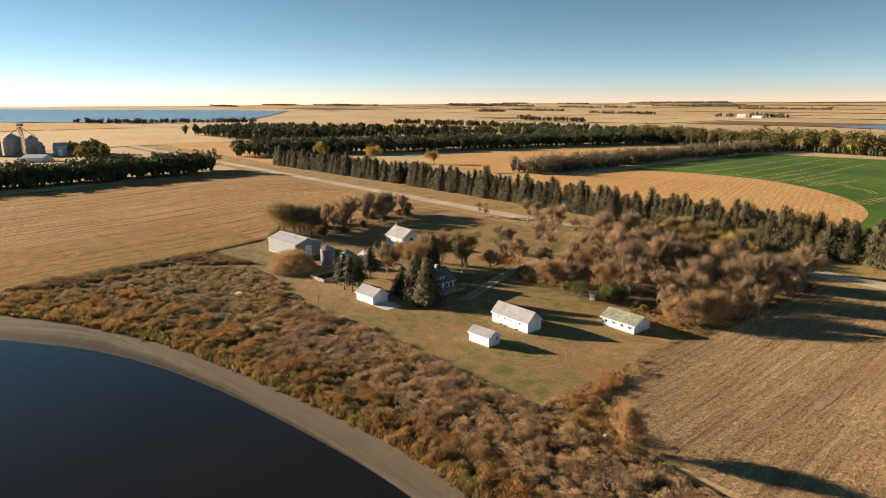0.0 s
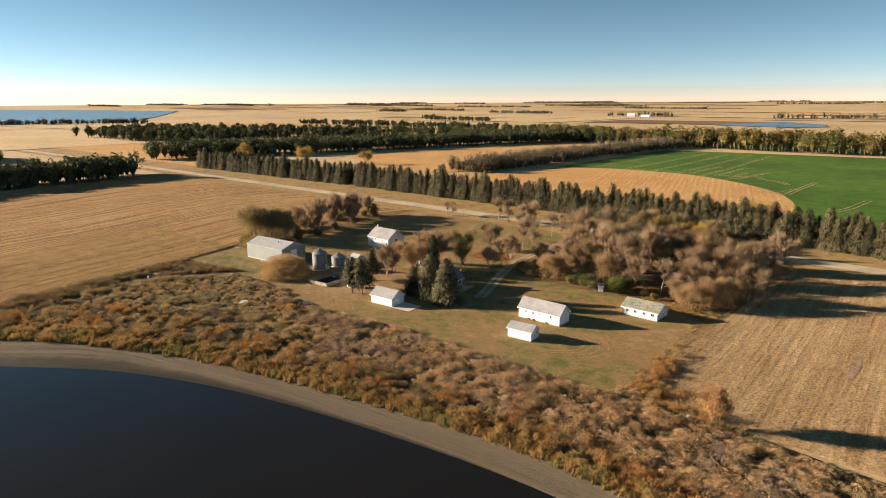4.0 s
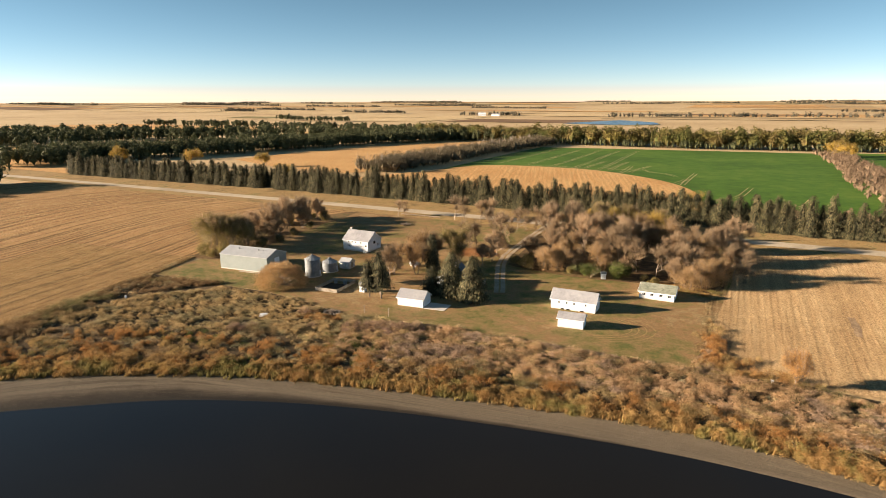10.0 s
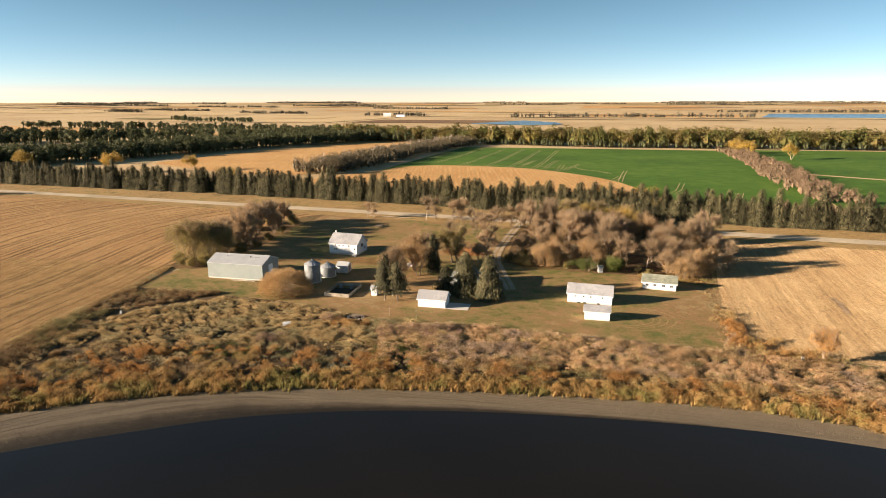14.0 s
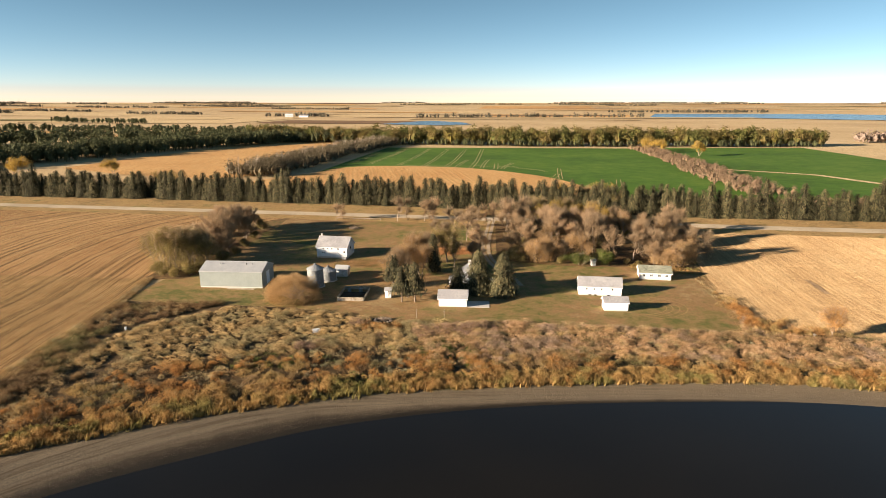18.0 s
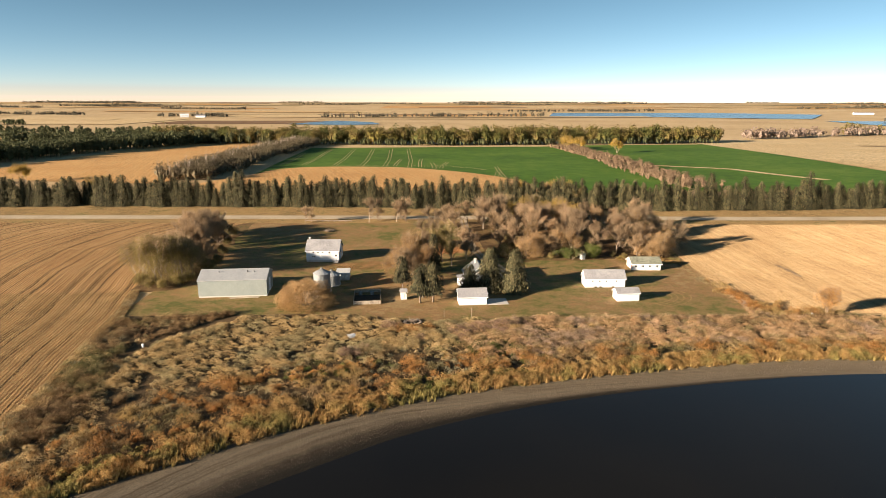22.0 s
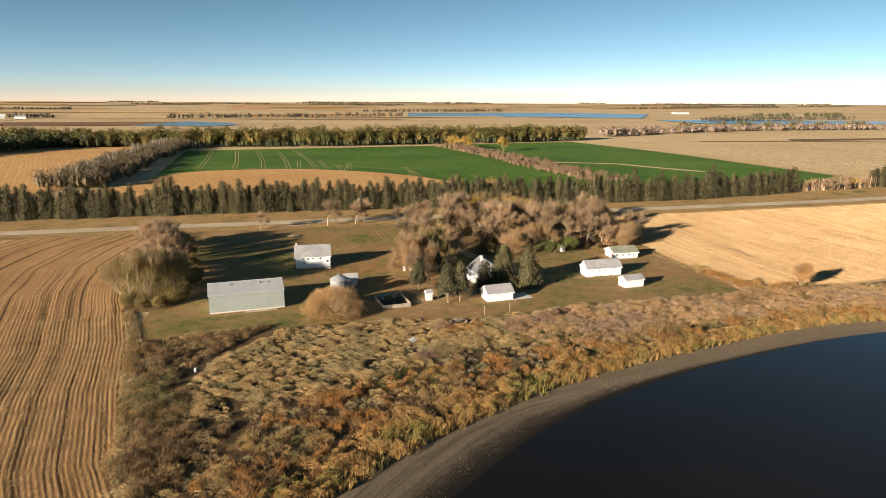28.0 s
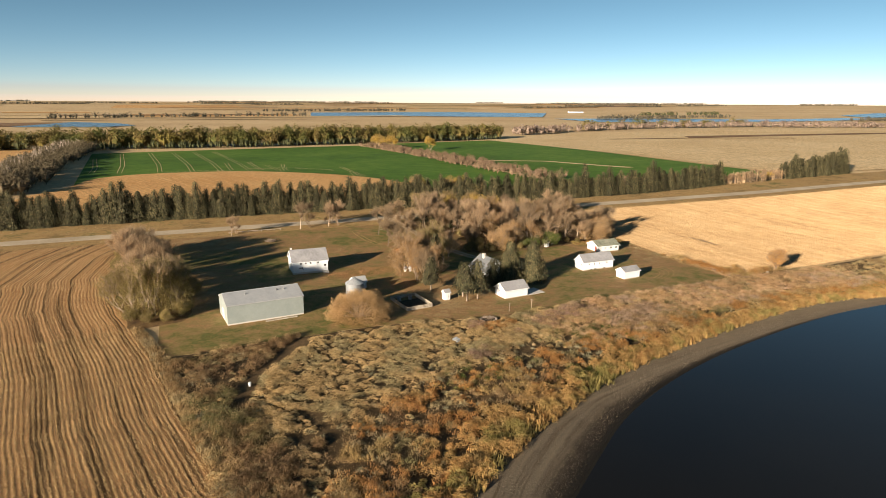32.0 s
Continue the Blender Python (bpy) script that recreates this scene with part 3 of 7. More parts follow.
# wheel tracks in the wheat
for p in ([(-119, 411), (-116, 434), (-110, 470)], [(-101, 404), (-97, 445), (-93, 471)], [(-87, 394), (-84, 412), (-79, 416), (-73, 398), (-64, 394), (-58, 380)], [(-106, 420), (-94, 408), (-83, 414), (-76, 440)], [(-54.6, 338), (-51, 367), (-46, 400)], [(-160, 419), (-138, 421), (-122, 414)]):
    p = rounded(np.array(p, float))
    for s in (-1.1, 1.1):
        sheet("wheel_track", beside(beside(p, s), -0.2), beside(beside(p, s), 0.2), M["pale_field"], 0.26, 3, "pale wheel track in the green field")
for x0, y0, x1, y1 in ((-199, 436, -194, 560), (-183, 432, -170, 618), (-160, 422, -147, 614), (-141, 413, -128, 610), (-124, 410, -110, 606), (-107, 397, -93, 604), (-92, 384, -88.5, 436), (-62, 330, -52, 366), (-30, 292, -20, 336), (-6, 270, 3, 300)):
    for s in (-1.3, 1.3):
        p = np.array([(x0 + s - 2.5, y0), (x0 + (x1 - x0) * 0.3 + s, y0 + (y1 - y0) * 0.3), (x1 + s, y1)])
        sheet("wheel_track", beside(p, -0.18), beside(p, 0.18), M["pale_field"], 0.25, 5, "pale wheel track in the green field")
for s in (0, 2.6):
    p = np.array([(-141, 409.5 + s), (-124, 406 + s), (-107, 398.5 + s)])
    sheet("wheel_track", beside(p, -0.18), beside(p, 0.18), M["pale_field"], 0.25, 4, "pale wheel track in the green field")

sheet("grove_floor", [(-205.8, 119), (-206.6, 122), (-208.6, 141), (-207.6, 165), (-200.6, 187), (-189.6, 204)], [(-196, 119.5), (-194, 124), (-191, 141), (-190, 165), (-189, 187), (-188, 203)], M["litter"], 0.13, 2.0, "leaf litter under the field-side grove", 2.0)
sheet("grove_floor", [(-106, 142), (-92, 137), (-76, 134.5), (-62, 135.5), (-47, 130)], [(-103, 198), (-85, 195), (-70, 192), (-52, 187), (-36, 184)], M["litter"], 0.14, 2.0, "leaf litter under the grove", 1.0)

# ---- building things ----
def part(name, bm, material, parent=None, label=""):
    me = bpy.data.meshes.new(name)
    bm.to_mesh(me)
    bm.free()
    me.materials.append(material)
    ob = new(name, me)
    if parent is not None:
        ob.parent = parent
    if label:
        ob["label"] = label
    return ob


def box(bm, x0, x1, y0, y1, z0, z1):
    m = Matrix.LocRotScale(((x0 + x1) / 2, (y0 + y1) / 2, (z0 + z1) / 2), None, (x1 - x0, y1 - y0, z1 - z0))
    return bmesh.ops.create_cube(bm, size=1, matrix=m)["verts"]


def prism(bm, pts, axis, a, b):
    """Extrudes a polygon (u, z) along axis 'x' or 'y' from a to b."""
    put = (lambda u, z, w: (w, u, z)) if axis == "x" else (lambda u, z, w: (u, w, z))
    lo = [bm.verts.new(put(u, z, a)) for u, z in pts]
    hi = [bm.verts.new(put(u, z, b)) for u, z in pts]
    bm.faces.new(lo)
    bm.faces.new(hi[::-1])
    for k in range(len(pts)):
        bm.faces.new((lo[k], hi[k], hi[(k + 1) % len(pts)], lo[(k + 1) % len(pts)]))
    bmesh.ops.recalc_face_normals(bm, faces=bm.faces)


def rod(bm, p, q, r0, r1=None, n=6):
    p, q = Vector(p), Vector(q)
    bmesh.ops.create_cone(bm, cap_ends=True, segments=n, radius1=r0, radius2=r0 if r1 is None else r1, depth=(q - p).length,
                          matrix=Matrix.Translation((p + q) / 2) @ (q - p).to_track_quat("Z", "Y").to_matrix().to_4x4())


def ground_at(x, y):
    return float(land(x, y))


def thing(name, label, category, x, y, turn=0.0, group="", lift=0.1):
    e = new(name)
    e.matrix_world = pose(x, y, ground_at(x, y) + lift, 0, 0, turn)
    return tagged(e, label, category, group)


def wall_panel(bm, u0, u1, z0, z1, w0, w1, axis, openings):
    """A wall along u with openings (u0, u1, z0, z1) cut right through; axis: the way it runs."""
    us = sorted({u0, u1, *[o[k] for o in openings for k in (0, 1)]})
    zs = sorted({z0, z1, *[o[k] for o in openings for k in (2, 3)]})
    for a, b in zip(us[:-1], us[1:]):
        for c, d in zip(zs[:-1], zs[1:]):
            mu, mz = (a + b) / 2, (c + d) / 2
            if any(o[0] < mu < o[1] and o[2] < mz < o[3] for o in openings):
                continue
            if axis == "x":
                box(bm, a, b, w0, w1, c, d)
            else:
                box(bm, w0, w1, a, b, c, d)
    bmesh.ops.remove_doubles(bm, verts=bm.verts, dist=0.002)


def window_part(parent, axis, at, out, u0, u1, z0, z1, name="window", bars=(1, 1), trim="white", glass="glass", t=0.07):
    """A framed window in an opening; at: the wall's outer face, out: +1 or -1 along its normal."""
    bm = bmesh.new()
    w0, w1 = sorted((at - out * 0.06, at + out * 0.04))
    strips = [(u0 - t, u1 + t, z0 - t, z0), (u0 - t, u1 + t, z1, z1 + t), (u0 - t, u0, z0, z1), (u1, u1 + t, z0, z1)]
    for k in range(1, bars[0] + 1):
        m = u0 + (u1 - u0) * k / (bars[0] + 1)
        strips.append((m - 0.025, m + 0.025, z0, z1))
    for k in range(1, bars[1] + 1):
        m = z0 + (z1 - z0) * k / (bars[1] + 1)
        strips.append((u0, u1, m - 0.025, m + 0.025))
    for a, b, c, d in strips:
        box(bm, a, b, w0, w1, c, d) if axis == "x" else box(bm, w0, w1, a, b, c, d)
    fr = part(name, bm, M[trim], parent)
    bm = bmesh.new()
    g0, g1 = sorted((at - out * 0.07, at - out * 0.05))
    box(bm, u0, u1, g0, g1, z0, z1) if axis == "x" else box(bm, g0, g1, u0, u1, z0, z1)
    part("pane", bm, M[glass], fr)
    return fr


def door_part(parent, axis, at, out, u0, u1, z0, z1, material="white", name="door", label="", boards=3):
    bm = bmesh.new()
    w0, w1 = sorted((at - out * 0.05, at + out * 0.03))
    def slab(a, b, c, d, e=0.0):
        v0, v1 = sorted((w0 if out > 0 else w0 - e, w1 + e if out > 0 else w1))
        box(bm, a, b, v0, v1, c, d) if axis == "x" else box(bm, v0, v1, a, b, c, d)
    slab(u0, u1, z0, z1)
    for k in range(boards):
        c = z0 + (z1 - z0) * (k + 0.15) / boards
        slab(u0 + 0.12 * (u1 - u0), u1 - 0.12 * (u1 - u0), c, c + 0.7 * (z1 - z0) / boards, 0.02)
    d = part(name, bm, M[material], parent, label)
    bm = bmesh.new()
    h = at + out * 0.08
    uu, zz = u0 + 0.88 * (u1 - u0), z0 + 0.48 * (z1 - z0)
    box(bm, uu - 0.05, uu + 0.05, min(h, at), max(h, at), zz - 0.05, zz + 0.05) if axis == "x" else box(bm, min(h, at), max(h, at), uu - 0.05, uu + 0.05, zz - 0.05, zz + 0.05)
    part("handle", bm, M["dark"], d)
    return d


def gabled(root, w, d, eave, ridge, wall, roof, front=(), back=(), left=(), right=(), over=0.3, ribs=0.0, base=0.25, roof_ribs=0.0, trim="white", laps=0.0):
    """Walls, gables and a ridged roof along x; openings per wall as (u0, u1, z0, z1). The front faces -y."""
    T = 0.15
    for name, axis, w0, w1, u0, u1, ops in (("wall", "x", -d / 2, -d / 2 + T, -w / 2, w / 2, front), ("wall", "x", d / 2 - T, d / 2, -w / 2, w / 2, back),
                                            ("wall", "y", -w / 2, -w / 2 + T, -d / 2 + T, d / 2 - T, left), ("wall", "y", w / 2 - T, w / 2, -d / 2 + T, d / 2 - T, right)):
        bm = bmesh.new()
        wall_panel(bm, u0, u1, base, eave, w0, w1, axis, ops)
        outer = w0 if abs(w0) > abs(w1) else w1
        sgn = 1 if outer > 0 else -1
        if ribs:
            u = u0 + ribs / 2
            while u < u1:
                if not any(o[0] - 0.1 < u < o[1] + 0.1 for o in ops):
                    a, b = sorted((outer, outer + sgn * 0.025))
                    box(bm, u - 0.03, u + 0.03, a, b, base, eave) if axis == "x" else box(bm, a, b, u - 0.03, u + 0.03, base, eave)
                u += ribs
        if laps:
            z = base + laps
            while z < eave:
                spans, cuts = [], sorted((o[0], o[1]) for o in ops if o[2] - 0.08 < z < o[3] + 0.08)
                s = u0
                for c0, c1 in cuts:
                    spans.append((s, c0 - 0.08))
                    s = c1 + 0.08
                spans.append((s, u1))
                for a0, a1 in spans:
                    if a1 - a0 > 0.1:
                        a, b = sorted((outer, outer + sgn * 0.02))
                        box(bm, a0, a1, a, b, z - 0.035, z) if axis == "x" else box(bm, a, b, a0, a1, z - 0.035, z)
                z += laps
        part(name, bm, M[wall], root)
        if axis == "y":
            bm = bmesh.new()
            a, b = sorted((w0, w1))
            prism(bm, [(-d / 2, eave), (d / 2, eave), (0, ridge)], "x", a, b)
            if ribs:
                u = -d / 2 + ribs
                while u < d / 2 - 0.2:
                    top = eave + (ridge - eave) * (1 - abs(u) / (d / 2)) - 0.08
                    if top > eave + 0.1:
                        a2, b2 = sorted((outer, outer + sgn * 0.04))
                        box(bm, a2, b2, u - 0.05, u + 0.05, eave, top)
                    u += ribs
            part("gable", bm, M[wall], root)
    if base:
        bm = bmesh.new()
        box(bm, -w / 2 + 0.04, w / 2 - 0.04, -d / 2 + 0.04, d / 2 - 0.04, -0.35, base)
        part("foundation", bm, M["concrete"], root, "grey concrete footing")
    slope = (ridge - eave) / (d / 2)
    run = d / 2 + over
    for s in (-1, 1):
        bm = bmesh.new()
        t = 0.12
        pts = [(0, ridge + 0.02), (s * run, ridge + 0.02 - slope * run), (s * run, ridge + 0.02 + t - slope * run), (0, ridge + 0.02 + t)]
        prism(bm, pts, "x", -w / 2 - over, w / 2 + over)
        pan = part("roof", bm, M[roof], root)
        if roof_ribs:
            bm = bmesh.new()
            u = -w / 2 - over + 0.1
            while u < w / 2 + over:
                q = [(0, ridge + 0.02 + t), (s * run, ridge + 0.02 + t - slope * run), (s * run, ridge + 0.04 + t - slope * run), (0, ridge + 0.04 + t)]
                prism(bm, q, "x", u - 0.025, u + 0.025)
                u += roof_ribs
            part("seams", bm, M[roof], pan)
    bm = bmesh.new()
    prism(bm, [(-0.16, ridge + 0.10), (0.16, ridge + 0.10), (0, ridge + 0.22)], "x", -w / 2 - over, w / 2 + over)
    part("ridge_cap", bm, M[roof], root)
    for s in (-1, 1):
        bm = bmesh.new()
        for sd in (-1, 1):
            q = [(0, ridge - 0.12), (sd * run, ridge - 0.12 - slope * run), (sd * run, ridge + 0.13 - slope * run), (0, ridge + 0.13)]
            a, b = sorted((s * (w / 2 + over), s * (w / 2 + over + 0.03)))
            prism(bm, q, "x", a, b)
        part("bargeboard", bm, M[trim], root)
    for s in (-1, 1):
        bm = bmesh.new()
        zz = ridge + 0.02 - slope * run
        a, b = sorted((s * run, s * (run + 0.03)))
        box(bm, -w / 2 - over, w / 2 + over, a, b, zz - 0.08, zz + 0.125)
        part("fascia", bm, M[trim], root)


# ---- plants ----
def place(ob, x, y, turn=0.0, size=1.0, lift=0.05, tall=1.0):
    c = copy_thing(ob, pose(x, y, ground_at(x, y) + lift, 0, 0, turn))
    c.scale = (size, size, size * tall)
    return c


def cloud_tris(rng, centres, size, thin=0.45, droop=None):
    """A small triangle at each centre, turned at random."""
    n = len(centres)
    u = rng.normal(size=(n, 3))
    if droop is not None:
        u = u * 0.5 + droop
    u /= np.linalg.norm(u, axis=1)[:, None]
    v = np.cross(u, rng.normal(size=(n, 3)))
    v /= np.linalg.norm(v, axis=1)[:, None]
    s = np.broadcast_to(np.asarray(size, float), (n,))[:, None] * rng.uniform(0.6, 1.4, (n, 1))
    P = np.stack([centres - u * s * 0.6 - v * s * thin, centres - u * s * 0.5 + v * s * thin, centres + u * s * 0.8], 1)
    return P.reshape(-1, 3)


def tri_index(n, start=0):
    return np.arange(start, start + 3 * n).reshape(-1, 3)


def spruce(seed, h, r, bare=0.05, layers=22, arms=11, leaves=7, group="", label="dark green pointed spruce tree"):
    rng = np.random.default_rng(seed)
    root = new("spruce_tree")
    tagged(root, label, "tree", group)
    bm = bmesh.new()
    rod(bm, (0, 0, -0.4), (0, 0, h * 0.92), 0.022 * h, 0.02, 7)
    part("trunk", bm, M["bark"], root)
    C, A, S = [], [], []
    for k in range(layers):
        f = k / layers
        z = h * (bare + (1 - bare) * f)
        reach = r * (1 - f) ** 0.44 * (0.78 + 0.22 * min(1, (f + 0.04) * 6)) + 0.10
        n = max(5, int(arms * (1 - 0.5 * f)))
        for a in rng.uniform(0, 2 * math.pi, n):
            L = reach * rng.uniform(0.66, 1.2)
            t = 0.5 + 0.5 * (np.arange(leaves) + rng.uniform(0, 1, leaves)) / leaves
            side = rng.normal(0, 0.17, leaves) * L
            zz = z + h * 0.05 * (1 - t) - L * 0.22 * t + rng.normal(0, 0.022, leaves) * h
            C.append(np.stack([np.cos(a) * L * t - np.sin(a) * side, np.sin(a) * L * t + np.cos(a) * side, zz], 1))
            A.append(np.full(leaves, a))
            S.append(np.full(leaves, 0.10 + 0.030 * h * (1 - 0.62 * f)))
    C, A, S = np.vstack(C), np.concatenate(A), np.concatenate(S)
    n = len(C)
    A = A + rng.normal(0, 0.35, n)
    o = np.c_[np.cos(A), np.sin(A), np.zeros(n)]
    dn = o * rng.uniform(0.25, 0.8, (n, 1)) - np.c_[np.zeros((n, 2)), rng.uniform(0.6, 1.0, n)]
    dn /= np.linalg.norm(dn, axis=1)[:, None]
    tg = np.c_[-np.sin(A), np.cos(A), rng.normal(0, 0.3, n)]
    S = (S * rng.uniform(0.6, 1.35, n))[:, None]
    V = np.stack([C - dn * S * 0.6 - tg * S * 0.42, C - dn * S * 0.5 + tg * S * 0.42, C + dn * S * 0.75], 1).reshape(-1, 3)
    crown = new("crown", mesh_of("crown", V, tri_index(n), M["spruce"]))
    crown.parent = root
    # solid cone inside the needles, painted dark as the crown's inner shade
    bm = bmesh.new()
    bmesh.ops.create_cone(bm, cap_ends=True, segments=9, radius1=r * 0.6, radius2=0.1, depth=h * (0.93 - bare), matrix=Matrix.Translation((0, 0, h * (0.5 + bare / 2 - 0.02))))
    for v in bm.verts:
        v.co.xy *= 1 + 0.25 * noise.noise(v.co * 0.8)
    part("inner_shade_cone", bm, M["core"], root)
    return root


def limbs(rng, h, spread, trunk_r, levels=4, fork=0.28, lean=0.1, splits=3):
    """A branching skeleton: list of (p, q, r0, r1), and its tips."""
    segs, tips = [], []

    def grow(p, d, length, r, lev):
        q = p + d * length
        segs.append((p, q, r, r * 0.62))
        if lev == 0:
            tips.append(q)
            return
        if lev < levels:
            tips.append(q)
        n = splits if lev > 1 else splits + 1
        for _ in range(n):
            e = d * 0.9 + rng.normal(0, 1, 3) * spread * (0.55 + 0.15 * lev) + np.array([0, 0, 0.3])
            e /= np.linalg.norm(e)
            grow(q - d * length * rng.uniform(0, 0.35), e, length * rng.uniform(0.60, 0.90), r * 0.58, lev - 1)

    d0 = np.array([rng.normal(0, lean), rng.normal(0, lean), 1.0])
    grow(np.array([0, 0, -0.3]), d0 / np.linalg.norm(d0), h * fork + 0.3, trunk_r, levels)
    top = max(q[2] for _, q, _, _ in segs)
    k = h / top
    segs = [(p * k, q * k, a, b) for p, q, a, b in segs]
    return segs, np.array(tips) * k


def limb_mesh(name, segs, material, sides=4):
    V, F = [], []
    sides = 3 if len(segs) > 120 else sides
    ang = np.arange(sides) * 2 * math.pi / sides
    for p, q, a, b in segs:
        d = (q - p) / max(1e-6, np.linalg.norm(q - p))
        u = np.cross(d, [0.31, 0.95, 0.1])
        u /= np.linalg.norm(u)
        w = np.cross(d, u)
        ring = np.cos(ang)[:, None] * u + np.sin(ang)[:, None] * w
        s = len(V) * 2 * sides
        V.append(np.vstack([p + ring * a, q + ring * b]))
        for i in range(sides):
            j = (i + 1) % sides
            F.append((s + i, s + j, s + sides + j, s + sides + i))
    return mesh_of(name, np.vstack(V), F, material)


def broadleaf(seed, h, spread, leaf, leaves, size, bark="bark", levels=4, splits=3, fork=0.26, twigs=6, stems=1, label="", name="tree", group="", trunk=0.028, puff=0.09, lean=0.1, skirt=0.0):
    """A branching tree with fine twigs and, where leaf is given, leaves round the tips."""
    rng = np.random.default_rng(seed)
    root = new(name)
    tagged(root, label, "tree", group)
    segs, tips = [], []
    for s in range(stems):
        a, t = limbs(rng, h * (1 if s == 0 else rng.uniform(0.75, 0.98)), spread, trunk * h / (1 + 0.4 * (stems - 1)), levels, fork, lean if stems == 1 else 0.25, splits)
        off = np.array([rng.normal(0, 0.05 * h), rng.normal(0, 0.05 * h), 0]) if s else np.zeros(3)
        segs += [(p + off, q + off, x, y) for p, q, x, y in a]
        tips.append(t + off)
    tips = np.vstack(tips)
    tr = new("trunk", limb_mesh("trunk", segs, M[bark]))
    tr.parent = root
    if twigs:
        thin = [g for g in segs if g[2] < 0.45 * trunk * h] or segs
        n = len(tips) * twigs
        P, Q = np.array([g[0] for g in thin]), np.array([g[1] for g in thin])
        i, t = rng.integers(0, len(thin), n), rng.uniform(0.0, 1.0, (n, 1))
        base = P[i] * (1 - t) + Q[i] * t
        d = (Q - P)[i]
        d = d / np.linalg.norm(d, axis=1)[:, None] * 0.9 + rng.normal(0, 0.55, (n, 3)) + np.array([0, 0, 0.35])
        d /= np.linalg.norm(d, axis=1)[:, None]
        L = h * 0.125 * rng.uniform(0.4, 1.5, (n, 1))
        w = np.cross(d, rng.normal(size=(n, 3)))
        w = w / np.linalg.norm(w, axis=1)[:, None] * (0.009 + 0.0012 * h)
        V = np.stack([base - w, base + w, base + d * L], 1).reshape(-1, 3)
        tw = new("twig_spray", mesh_of("twig_spray", V, tri_index(n), M["twig"]))
        tw.parent = root
    if leaf:
        fine = [g for g in segs if g[2] < 0.6 * trunk * h] or segs
        fine = [fine[q] for q in rng.choice(len(fine), max(8, int(0.45 * len(fine))), replace=False)]
        P, Q = np.array([g[0] for g in fine]), np.array([g[1] for g in fine])
        i, t = rng.integers(0, len(fine), leaves), rng.uniform(0.1, 1.1, (leaves, 1))
        c = P[i] * (1 - t) + Q[i] * t + rng.normal(0, puff * h * 0.85, (leaves, 3))
        k = int(leaves * skirt)
        if k:
            a, q, z = rng.uniform(0, 6.28, k), rng.uniform(0.5, 1, k), rng.uniform(0.03, 0.75, k)
            lump = 1 + 0.3 * np.sin(3 * a + 9 * z) * np.cos(5 * a - 7 * z)
            w = 0.36 * h * q * lump * np.sqrt(np.clip(1 - ((z - 0.35) / 0.55) ** 2, 0.1, 1))
            c[:k] = np.c_[np.cos(a) * w, np.sin(a) * w, z * h]
        c[:, 2] = np.maximum(c[:, 2], 0.06 * h + rng.uniform(0, 0.3, leaves))
        cr = new("crown", mesh_of("crown", cloud_tris(rng, c, size, 0.36), tri_index(leaves), M[leaf]))
        cr.parent = root
    return root


